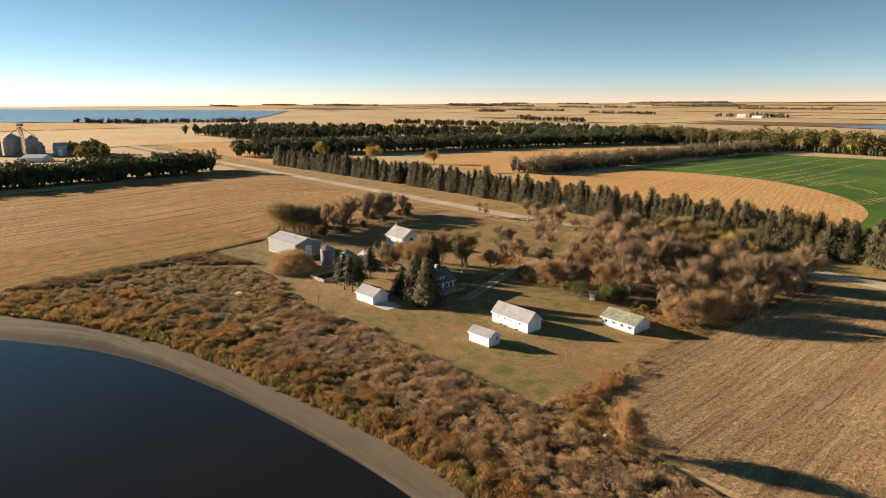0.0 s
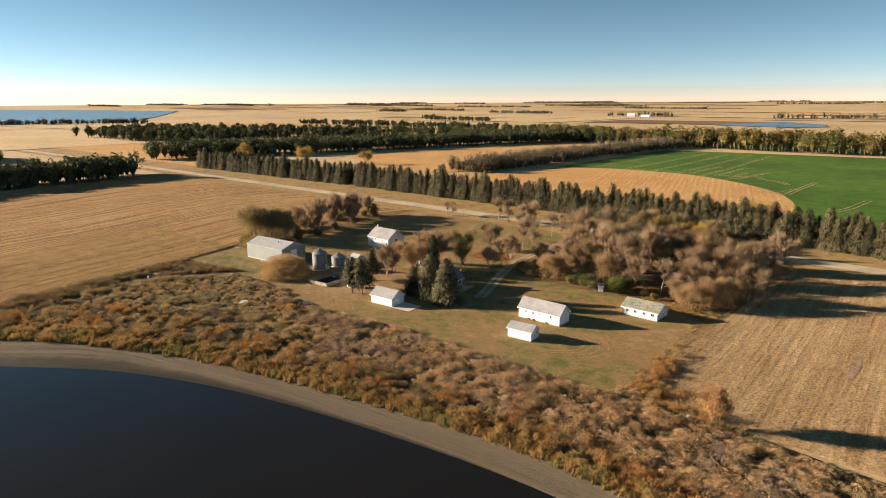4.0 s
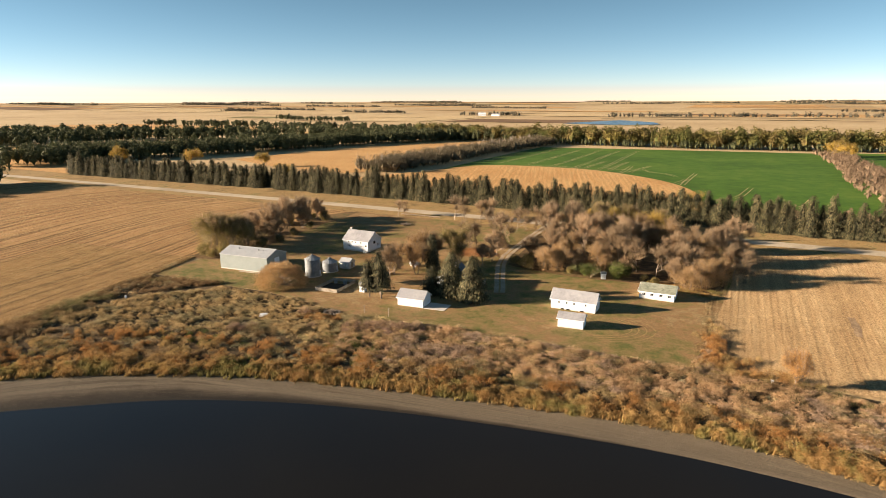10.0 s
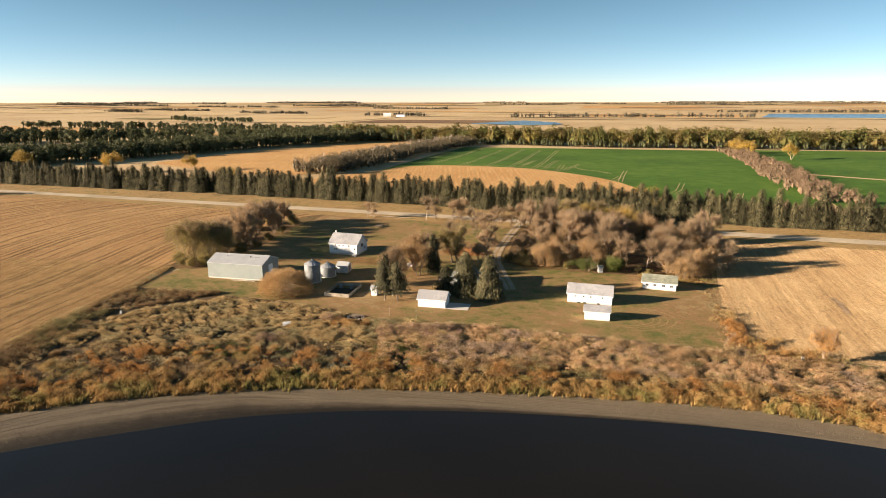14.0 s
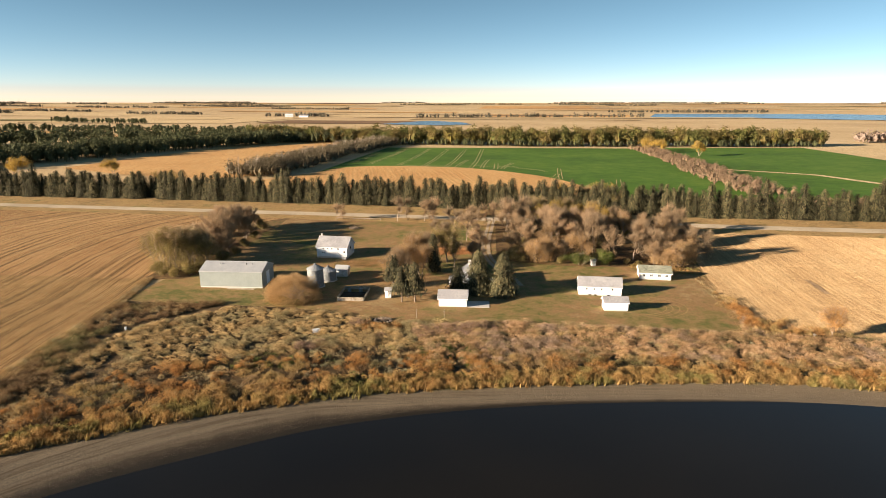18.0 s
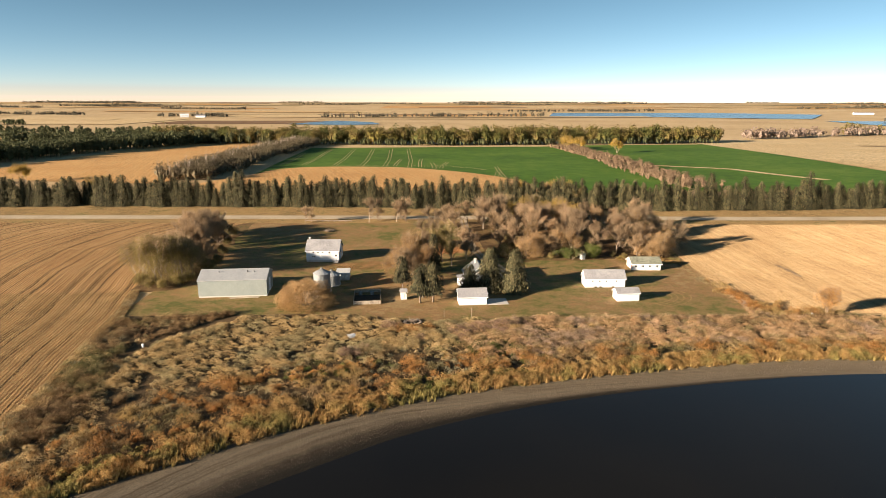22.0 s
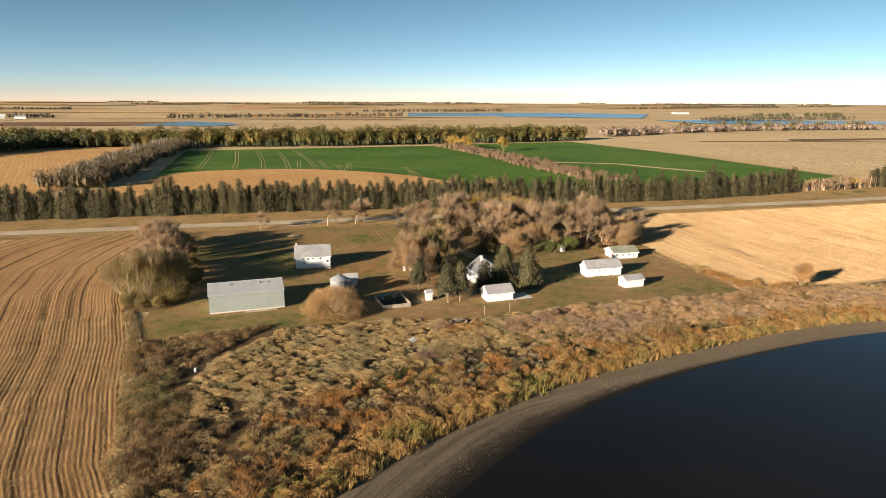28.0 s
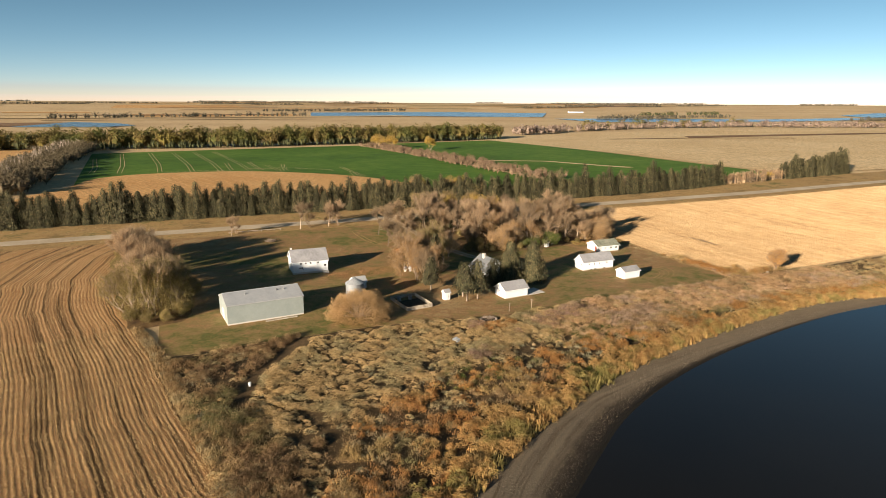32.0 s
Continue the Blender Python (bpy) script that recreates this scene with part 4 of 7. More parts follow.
def wood(name, outline_pts, count, h0, h1, leaf, label, seed, per=150, size=0.9, kind="stuff", category="trees", wide=1.0, conic=0.0, lobes=7):
    """A far wood as one stuff object: each tree a lumpy crown of several lobes of leaf clumps round a dense middle, on a thin trunk."""
    rng = np.random.default_rng(seed)
    pts = np.asarray(outline_pts, float)[:count]
    n = len(pts)
    h = rng.uniform(h0, h1, n) * rng.uniform(0.8, 1.1, n)
    r = h * rng.uniform(0.24, 0.36, n) * wide
    z = land(pts[:, 0], pts[:, 1])
    foot = np.c_[pts, z]
    mid = foot + np.c_[np.zeros((n, 2)), h * 0.55]
    d = rng.normal(size=(n, lobes, 3))
    d /= np.linalg.norm(d, axis=2)[..., None]
    d *= rng.uniform(0.55, 1.0, (n, lobes, 1))
    off = d * np.stack([r * 0.62, r * 0.62, h * 0.27], 1)[:, None]
    if conic:
        off[..., :2] *= (1.15 - conic * (off[..., 2] / h[:, None] + 0.4))[..., None]
    rad = r[:, None] * rng.uniform(0.38, 0.62, (n, lobes))
    if conic:
        rad *= 1.1 - 0.9 * conic * (off[..., 2] / h[:, None] + 0.3)
    t, k = np.repeat(np.arange(n), per), rng.integers(0, lobes, n * per)
    e = rng.normal(size=(n * per, 3))
    e[:, 2] = np.where(rng.uniform(size=n * per) < 0.75, np.abs(e[:, 2]), e[:, 2])
    e /= np.linalg.norm(e, axis=1)[:, None]
    c = mid[t] + off[t, k] + e * (rad[t, k] * rng.uniform(0.75, 1.08, n * per))[:, None] * np.array([1, 1, 1.2])
    c[:, 2] = np.maximum(c[:, 2], z[t] + 0.04 * h[t])
    q = e + rng.normal(0, 0.42, e.shape)
    u = np.cross(q, rng.normal(size=e.shape))
    u /= np.linalg.norm(u, axis=1)[:, None]
    v = np.cross(q, u)
    v /= np.linalg.norm(v, axis=1)[:, None]
    s = (1.15 * size * h[t] / 12 * rng.uniform(0.55, 1.35, n * per))[:, None]
    V = [np.stack([c - u * s * 0.6 - v * s * 0.5, c - u * s * 0.5 + v * s * 0.5, c + u * s * 0.8], 1).reshape(-1, 3)]
    # dense middle and trunk
    ax = np.stack([r * 0.5, r * 0.5, h * 0.34], 1)
    tips = [mid - np.c_[np.zeros((n, 2)), h * 0.14] + np.array(w) * ax for w in ((1, 0, 0), (0, 1, 0), (-1, 0, 0), (0, -1, 0), (0, 0, 1), (0, 0, -1))]
    for a in range(4):
        b = (a + 1) % 4
        V += [np.stack([tips[a], tips[b], tips[4]], 1).reshape(-1, 3), np.stack([tips[b], tips[a], tips[5]], 1).reshape(-1, 3)]
    a = rng.uniform(0, 6.28, n)
    w = np.c_[np.cos(a), np.sin(a), np.zeros(n)] * 0.25
    V.append(np.stack([foot - w - [0, 0, 0.3], foot + w - [0, 0, 0.3], mid], 1).reshape(-1, 3))
    V = np.vstack(V)
    return tagged(new(name, mesh_of(name, V, tri_index(len(V) // 3), M[leaf])), label, category, "", kind)


def strip_points(seed, line, width, n, clump=0.0):
    """n places scattered along a band of that width on one line."""
    rng = np.random.default_rng(seed)
    p = along(line, 400)
    i = rng.integers(0, 399, n)
    d = np.gradient(p, axis=0)
    d /= np.hypot(*d.T)[:, None]
    q = p[i] + np.c_[-d[i, 1], d[i, 0]] * rng.uniform(-width / 2, width / 2, n)[:, None] + rng.normal(0, 1.0, (n, 2))
    return q


def area_points(seed, poly, n, gap=0.0):
    rng = np.random.default_rng(seed)
    poly = np.asarray(poly, float)
    lo, hi = poly.min(0), poly.max(0)
    out = []
    tries = 0
    while len(out) < n and tries < 200 * n:
        tries += 1
        p = rng.uniform(lo, hi)
        inside = False
        for (ax, ay), (bx, by) in zip(poly, np.roll(poly, -1, 0)):
            if (ay > p[1]) != (by > p[1]) and p[0] < (bx - ax) * (p[1] - ay) / (by - ay) + ax:
                inside = not inside
        if inside and (not gap or all(np.hypot(*(p - q)) > gap for q in out)):
            out.append(p)
    return np.array(out)

# ---- the farm buildings ----
def machine_shed():
    e = thing("machine_shed", "long grey-green steel machine shed with a grey metal roof", "shed", -179.3, 116.5, -2.0)
    w, d = 17.2, 9.6
    gabled(e, w, d, 4.4, 6.0, "shed_wall", "shed_roof", right=[(-4.2, -1.6, 0.25, 3.7), (-1.2, 1.2, 0.25, 3.7), (1.6, 4.2, 0.25, 3.7)], left=[(-1.0, 1.0, 0.25, 2.6)], over=0.12, trim="shed_roof")
    for u0, u1, mat in ((-4.2, -1.6, "shed_wall"), (-1.2, 1.2, "white"), (1.6, 4.2, "shed_wall")):
        door_part(e, "y", w / 2, 1, u0, u1, 0.25, 3.7, mat, "sliding_door", "tall sliding door panel", 1)
    door_part(e, "y", -w / 2, -1, -1.0, 1.0, 0.25, 2.6, "white", "side_door", "white side door", 2)
    for k, (x, s) in enumerate(((3.4, 0.4), (5.0, 0.3), (-3.9, 0.35))):
        bm = bmesh.new()
        z = 6.0 - (6.0 - 4.4) / 4.8 * 1.5
        rod(bm, (x, -1.5, z), (x, -1.5, z + 0.4), 0.1, 0.1, 8)
        rod(bm, (x, -1.5, z + 0.38), (x, -1.5, z + 0.55), 0.2, 0.05, 8)
        part("roof_vent", bm, M["dark"] if k == 0 else M["steel"], e)


def barn():
    e = thing("barn", "two-storey white painted barn with grey shingles", "barn", -157.6, 146.6, -8.5)
    w, d = 10.0, 7.6
    small = [(x, x + 0.5, 2.7, 3.2) for x in (-3.0, -1.6, -0.2, 1.9)]
    front = small + [(-3.4, -1.9, 0.4, 2.2), (3.9, 4.5, 1.7, 2.3)]
    right = [(-0.6, 0.6, 2.2, 3.2), (1.6, 2.3, 1.2, 2.0)]
    gabled(e, w, d, 3.5, 6.1, "white", "shingle", front=front, right=right, left=[(-0.5, 0.5, 0.4, 2.4)], over=0.3, base=0.4)
    for u0, u1, a, b in small:
        window_part(e, "x", -d / 2, -1, u0, u1, a, b, bars=(0, 0))
    dr = door_part(e, "x", -d / 2, -1, -3.4, -1.9, 0.4, 2.2, "white", "double_door", "pale barn door with two small panes", 1)
    for u in (-3.0, -2.4):
        bm = bmesh.new()
        box(bm, u - 0.18, u + 0.18, -d / 2 - 0.07, -d / 2 - 0.03, 1.45, 1.85)
        part("pane", bm, M["glass"], dr)
    window_part(e, "x", -d / 2, -1, 3.9, 4.5, 1.7, 2.3, bars=(0, 0))
    window_part(e, "y", w / 2, 1, -0.6, 0.6, 2.2, 3.2, "hay_door", (0, 0), "white", "dark")
    window_part(e, "y", w / 2, 1, 1.6, 2.3, 1.2, 2.0)
    door_part(e, "y", -w / 2, -1, -0.5, 0.5, 0.4, 2.4)
    bm = bmesh.new()
    box(bm, -w / 2 + 0.1, -w / 2 + 0.6, 0.3, 0.75, 5.4, 6.7)
    box(bm, -w / 2 + 0.05, -w / 2 + 0.65, 0.25, 0.8, 6.7, 6.8)
    part("chimney", bm, M["concrete"], e)
    bm = bmesh.new()
    box(bm, 3.6, 5.0, -d / 2 - 1.0, -d / 2 - 0.02, -0.2, 0.35)
    part("step", bm, M["concrete"], e)


def grain_bin(x, y, r, eave, top, label, rings):
    e = thing("grain_bin", label, "grain bin", x, y, 12, "grain bins")
    bm = bmesh.new()
    n = 36
    prof = []
    for k in range(rings):
        z0, z1 = eave * k / rings + 0.1, eave * (k + 1) / rings + 0.1
        prof += [(r, z0), (r, z1 - 0.05), (r + 0.03, z1 - 0.04), (r + 0.03, z1 - 0.005)]
    loops = [[bm.verts.new((q * math.cos(a * 2 * math.pi / n), q * math.sin(a * 2 * math.pi / n), z)) for a in range(n)] for q, z in prof]
    for lo, hi in zip(loops[:-1], loops[1:]):
        for a in range(n):
            bm.faces.new((lo[a], lo[(a + 1) % n], hi[(a + 1) % n], hi[a]))
    part("shell", bm, M["steel"], e)
    bm = bmesh.new()
    bmesh.ops.create_cone(bm, cap_ends=False, segments=n, radius1=r + 0.15, radius2=0.28, depth=top - eave, matrix=Matrix.Translation((0, 0, (top + eave) / 2 + 0.1)))
    roof = part("roof", bm, M["shed_roof"], e)
    bm = bmesh.new()
    for k in range(18):
        a = k * math.pi / 9
        rod(bm, ((r + 0.14) * math.cos(a), (r + 0.14) * math.sin(a), eave + 0.14), (0.28 * math.cos(a), 0.28 * math.sin(a), top + 0.14), 0.035, 0.03, 4)
    part("roof_ribs", bm, M["steel"], roof)
    bm = bmesh.new()
    rod(bm, (0, 0, top + 0.05), (0, 0, top + 0.35), 0.3, 0.3, 12)
    rod(bm, (0, 0, top + 0.35), (0, 0, top + 0.5), 0.38, 0.1, 12)
    part("cap", bm, M["steel"], e)
    bm = bmesh.new()
    bmesh.ops.create_cone(bm, cap_ends=True, segments=n, radius1=r + 0.3, radius2=r + 0.3, depth=0.4, matrix=Matrix.Translation((0, 0, -0.05)))
    part("pad", bm, M["concrete"], e)
    bm = bmesh.new()
    box(bm, r - 0.05, r + 0.07, -0.4, 0.4, 0.4, 1.6)
    part("hatch", bm, M["white"], e)
    bm = bmesh.new()
    for s in (-0.2, 0.2):
        rod(bm, (s, -r - 0.15, 0.2), (s, -r - 0.15, eave), 0.025, 0.025, 4)
    for k in range(int(eave / 0.35)):
        rod(bm, (-0.2, -r - 0.15, 0.3 + 0.35 * k), (0.2, -r - 0.15, 0.3 + 0.35 * k), 0.02, 0.02, 4)
    part("ladder", bm, M["steel"], e)


def bin_shed():
    e = thing("feed_shed", "small steel-roofed feed shed beside the grain bins", "shed", -151.4, 124.4, -5)
    gabled(e, 3.4, 3.2, 2.0, 2.9, "old_white", "shed_roof", right=[(-0.5, 0.5, 0.25, 1.9)], over=0.2)
    door_part(e, "y", 1.7, 1, -0.5, 0.5, 0.25, 1.9, "wood")


def coop():
    e = thing("long_shed", "long low white poultry shed with a grey gabled roof", "shed", -80.7, 109.4, -6.5)
    w, d = 10.9, 4.4
    ops = [(x, x + 0.36, 1.5, 1.95) for x in (-3.6, -1.7, 0.1, 2.9)]
    right, left = [(-0.45, 0.45, 0.25, 2.1)], [(-1.7, -0.9, 1.0, 1.8), (0.6, 1.4, 0.25, 2.15)]
    gabled(e, w, d, 2.45, 4.35, "white", "shingle", front=ops, left=left, over=0.25)
    for u0, u1, a, b in ops:
        window_part(e, "x", -d / 2, -1, u0, u1, a, b, bars=(0, 0))
    window_part(e, "y", -w / 2, -1, -1.7, -0.9, 1.0, 1.8)
    door_part(e, "y", -w / 2, -1, 0.6, 1.4, 0.25, 2.15, "old_white")
    window_part(e, "y", w / 2, 1, -0.22, 0.22, 2.6, 3.2, "loft_window", (0, 1))
    for x in (-2.6, -1.2, 2.2):
        bm = bmesh.new()
        box(bm, x - 0.35, x + 0.35, -d / 2 - 0.05, -d / 2 - 0.0, 0.02, 0.3)
        part("vent", bm, M["dark"], e)


def small_shed():
    e = thing("small_shed", "small white gabled shed on the lawn", "shed", -79.6, 96.8, -2.5)
    w, d = 5.7, 3.4
    gabled(e, w, d, 2.1, 3.05, "white", "shingle", right=[(-1.0, -0.15, 0.2, 1.95), (0.45, 1.05, 1.0, 1.75)], over=0.25, base=0.2)
    door_part(e, "y", w / 2, 1, -1.0, -0.15, 0.2, 1.95, "white")
    window_part(e, "y", w / 2, 1, 0.45, 1.05, 1.0, 1.75)


def low_shed():
    e = thing("low_shed", "low white shed with a mossy weathered shingle roof", "shed", -61.8, 124.7, -8.0)
    w, d = 8.5, 5.8
    ops = [(x, x + 0.75, 0.9, 1.5) for x in (-3.5, -1.5, 0.7, 2.7)]
    gabled(e, w, d, 1.95, 3.3, "old_white", "green_shingle", front=ops, left=[(-2.3, -1.5, 0.2, 1.8)], right=[(-0.5, 0.5, 0.25, 1.85)], over=0.35, base=0.2)
    for u0, u1, a, b in ops:
        window_part(e, "x", -d / 2, -1, u0, u1, a, b, bars=(1, 0))
    door_part(e, "y", -w / 2, -1, -2.3, -1.5, 0.2, 1.8, "red", label="faded red door")
    door_part(e, "y", w / 2, 1, -0.5, 0.5, 0.25, 1.85, "old_white")
    window_part(e, "y", w / 2, 1, -0.2, 0.2, 2.15, 2.6, "loft_window", (0, 0))


def garage():
    e = thing("garage", "white single-car garage with a grey shingle roof", "garage", -119.2, 99.6, -2.5)
    w, d = 6.9, 4.7
    gabled(e, w, d, 2.15, 3.6, "white", "shingle", right=[(-1.4, 1.4, 0.15, 2.05)], left=[(-1.6, -0.8, 0.15, 2.0), (0.4, 1.2, 1.0, 1.7)], over=0.3, base=0.12)
    door_part(e, "y", w / 2, 1, -1.4, 1.4, 0.15, 2.05, "white", "overhead_door", "white panelled overhead door", 4)
    door_part(e, "y", -w / 2, -1, -1.6, -0.8, 0.15, 2.0)
    window_part(e, "y", -w / 2, -1, 0.4, 1.2, 1.0, 1.7)
    window_part(e, "y", w / 2, 1, -0.2, 0.2, 2.45, 2.9, "loft_window", (0, 0), "white", "dark")
    s = thing("concrete_apron", "pale concrete slab in front of the garage", "slab", -112.9, 99.3, -2.5)
    for k in range(2):
        bm = bmesh.new()
        box(bm, -2.75 + 2.77 * k, -0.01 + 2.77 * k, -2.4, 2.4, -0.3, 0.07)
        part("slab", bm, M["concrete"], s)


def house():
    e = thing("farmhouse", "one-and-a-half-storey slate-blue and white farmhouse with a steep roof", "house", -114.3, 117.0, 86.0)
    # built with its ridge along its own x; -y faces east (+x in the yard)
    w, d, eave, ridge = 8.8, 7.2, 2.7, 5.4
    fr = [(-3.6, -2.7, 1.0, 2.1), (-1.9, -1.0, 1.0, 2.1), (-0.3, 0.6, 0.5, 2.4), (1.4, 2.2, 1.0, 2.1), (2.8, 3.6, 1.0, 2.1)]
    lf = [(-2.2, -1.3, 1.0, 2.2), (0.8, 1.7, 1.0, 2.2)]
    gabled(e, w, d, eave, ridge, "white", "blue_shingle", front=fr, left=lf, right=lf, over=0.45, base=0.5)
    for u0, u1, a, b in fr:
        if a > 0.9:
            window_part(e, "x", -d / 2 - 0.12, -1, u0, u1, a, b, bars=(0, 1), t=0.15)
    door_part(e, "x", -d / 2 - 0.12, -1, -0.3, 0.6, 0.5, 2.4, "white", "front_door")
    for s in (-1, 1):
        for u0, u1, a, b in lf:
            window_part(e, "y", s * w / 2, s, u0, u1, a, b, bars=(0, 1))
        window_part(e, "y", s * w / 2, s, -0.8, 0.8, 2.95, 4.0, "gable_window", (1, 1))
    # dormer on the east slope
    bm = bmesh.new()
    prism(bm, [(-3.0, 2.9), (-3.0, 4.25), (-0.6, 5.05), (-0.6, 2.9)], "x", -2.0, 2.0)
    dm = part("dormer", bm, M["blue_wall"], e)
    bm = bmesh.new()
    prism(bm, [(-3.4, 4.15), (-3.4, 4.27), (-0.3, 5.38), (-0.3, 5.26)], "x", -2.3, 2.3)
    part("dormer_roof", bm, M["blue_shingle"], dm)
    for u in (-0.95, 0.15):
        window_part(e, "x", -3.02, -1, u, u + 0.8, 3.15, 4.0, "dormer_window", (0, 1), t=0.15)
    # porch front on the east side
    bm = bmesh.new()
    wall_panel(bm, -4.0, 4.0, 0.5, 2.5, -d / 2 - 0.12, -d / 2 - 0.02, "x", [(a - 0.08, b + 0.08, c - 0.08, z + 0.08) for a, b, c, z in fr])
    part("porch_wall", bm, M["blue_wall"], e, "slate blue porch siding")
    bm = bmesh.new()
    for k in range(22):
        box(bm, -5.2 + 0.46 * k, -4.77 + 0.46 * k, -d / 2 - 3.4, -d / 2 - 0.15, 0.3, 0.42)
    dk = part("deck", bm, M["wood"], e, "weathered timber deck")
    bm = bmesh.new()
    for k in range(12):
        x = -5.1 + k * 0.92
        box(bm, x - 0.05, x + 0.05, -d / 2 - 3.4, -d / 2 - 3.3, -0.3, 1.3)
    box(bm, -5.2, 5.1, -d / 2 - 3.42, -d / 2 - 3.3, 1.3, 1.38)
    box(bm, -5.2, 5.1, -d / 2 - 3.40, -d / 2 - 3.32, 0.8, 0.88)
    part("railing", bm, M["wood"], dk)
    # lean-to on the west side
    bm = bmesh.new()
    box(bm, -3.4, -0.6, d / 2, d / 2 + 2.2, -0.3, 2.12)
    lt = part("lean_to", bm, M["white"], e, "white lean-to entry")
    bm = bmesh.new()
    prism(bm, [(d / 2 + 0.5, 2.35), (d / 2 + 2.5, 2.1), (d / 2 + 2.5, 2.2), (d / 2 + 0.5, 2.45)], "x", -3.6, -0.4)
    part("lean_to_roof", bm, M["shingle"], lt)
    bm = bmesh.new()
    box(bm, 1.4, 2.1, 0.3, 0.9, 4.6, 6.2)
    box(bm, 1.32, 2.18, 0.22, 0.98, 6.2, 6.32)
    part("chimney", bm, M["concrete"], e)


def outhouse():
    e = thing("outhouse", "small white wooden outhouse with a peaked roof", "outhouse", -136.0, 104.6, -2.0)
    gabled(e, 1.5, 1.5, 1.95, 2.55, "white", "shingle", front=[(-0.35, 0.35, 0.15, 1.8)], over=0.18, base=0.12)
    door_part(e, "x", -0.75, -1, -0.35, 0.35, 0.15, 1.8, "old_white")


def pen():
    e = thing("stock_pen", "weathered board stock pen around a dark hollow", "pen", -145.2, 106.2, -2.0)
    for x0, x1, y0, y1 in ((-3.4, 3.4, -4.9, -4.9), (-3.4, 3.4, 4.9, 4.9), (-3.4, -3.4, -4.9, 4.9), (3.4, 3.4, -4.9, 4.9)):
        n = int(max(x1 - x0, y1 - y0) / 0.28)
        for k in range(n):
            t = (k + 0.5) / n
            x, y = x0 + (x1 - x0) * t, y0 + (y1 - y0) * t
            bm = bmesh.new()
            hh = 0.85 + 0.12 * random.random()
            if y0 == y1:
                box(bm, x - 0.12, x + 0.12, y - 0.02, y + 0.02, -0.2, hh)
            else:
                box(bm, x - 0.02, x + 0.02, y - 0.12, y + 0.12, -0.2, hh)
            part("board", bm, M["wood"], e)
        bm = bmesh.new()
        for z in (0.25, 0.68):
            box(bm, x0 - 0.04, x1 + 0.04, y0 - 0.06, y1 + 0.06, z, z + 0.1)
        part("rail", bm, M["wood"], e)
    bm = bmesh.new()
    box(bm, -3.3, 3.3, -4.8, 4.8, -0.15, 0.03)
    part("floor", bm, M["soil"], e)
    for x in (-1.8, 1.2):
        bm = bmesh.new()
        rod(bm, (x, 3.0, 0), (x, 3.0, 0.9), 0.5, 0.5, 12)
        part("barrel", bm, M["steel"], e)


def clothes_pole(x, y):
    e = thing("clothes_pole", "thin T-shaped wooden clothes-line pole", "pole", x, y, -4, "clothes-line poles")
    bm = bmesh.new()
    rod(bm, (0, 0, -0.3), (0, 0, 2.1), 0.06, 0.05, 6)
    part("post", bm, M["pale_bark"], e)
    bm = bmesh.new()
    rod(bm, (0, -0.6, 2.0), (0, 0.6, 2.0), 0.04, 0.04, 6)
    part("crossbar", bm, M["pale_bark"], e)


def propane_tank(x, y, turn):
    e = thing("propane_tank", "white rounded propane tank on short legs", "tank", x, y, turn, "propane tanks")
    bm = bmesh.new()
    bmesh.ops.create_uvsphere(bm, u_segments=16, v_segments=10, radius=0.55)
    for v in bm.verts:
        v.co.x += 0.6 if v.co.x > 0 else -0.6
        v.co.z += 0.85
    part("tank", bm, M["white"], e)
    for s in (-0.6, 0.6):
        bm = bmesh.new()
        box(bm, s - 0.08, s + 0.08, -0.35, 0.35, -0.1, 0.45)
        part("leg", bm, M["concrete"], e)
    bm = bmesh.new()
    rod(bm, (0, 0, 1.38), (0, 0, 1.58), 0.16, 0.16, 8)
    part("valve_cover", bm, M["white"], e)


machine_shed()
barn()
grain_bin(-156.9, 113.8, 2.2, 4.9, 6.0, "tall galvanised steel grain bin with a conical roof", 6)
grain_bin(-154.6, 119.6, 2.2, 2.7, 3.8, "short galvanised steel grain bin with a conical roof", 4)
bin_shed()
coop()
small_shed()
low_shed()
garage()
house()
outhouse()
pen()
clothes_pole(-127.7, 89.1)
clothes_pole(-121.2, 88.7)
propane_tank(-133.2, 132.4, 60)
propane_tank(-131.7, 132.0, 60)
# ---- trees ----
rng = np.random.default_rng(5)
ROW = [(-432, 270.5), (-320, 258.5), (-250, 250.5), (-177, 240), (-100, 226.5), (-21, 211.5), (46, 204.5), (112, 206)]
kinds = [spruce(s, 10.6 + 0.75 * s, 3.5 + 0.14 * s, 0.0, 26, 16, 10, "roadside shelterbelt spruces") for s in range(5)]
near_row, n = along(ROW, 185), 0
for k, (x, y) in enumerate(near_row):
    if abs(x + 268) < 4:
        continue
    ob = kinds[k % 5]
    place(ob, x + rng.normal(0, 0.4), y + rng.normal(0, 0.7), rng.uniform(0, 360), rng.uniform(0.8, 1.14), 0.0, rng.uniform(0.86, 1.14))
back_row = along(beside(ROW, 6.0)[:6], 120)
for k, (x, y) in enumerate(back_row):
    place(kinds[(k * 3) % 5], x + rng.normal(0, 0.8), y + rng.normal(0, 1.0), rng.uniform(0, 360), rng.uniform(0.8, 1.05), 0.0)
for k, x in enumerate(np.linspace(176, 247, 34)):
    place(kinds[k % 5], x + rng.normal(0, 0.5), 205 + 5 * (k % 2) + rng.normal(0, 1), rng.uniform(0, 360), rng.uniform(0.8, 1.1) + 0.3 * max(0, (x - 215) / 32), 0.0)
for ob in kinds:
    ob.matrix_world = pose(-434 - 2 * kinds.index(ob), 272 + kinds.index(ob), ground_at(-434, 272))

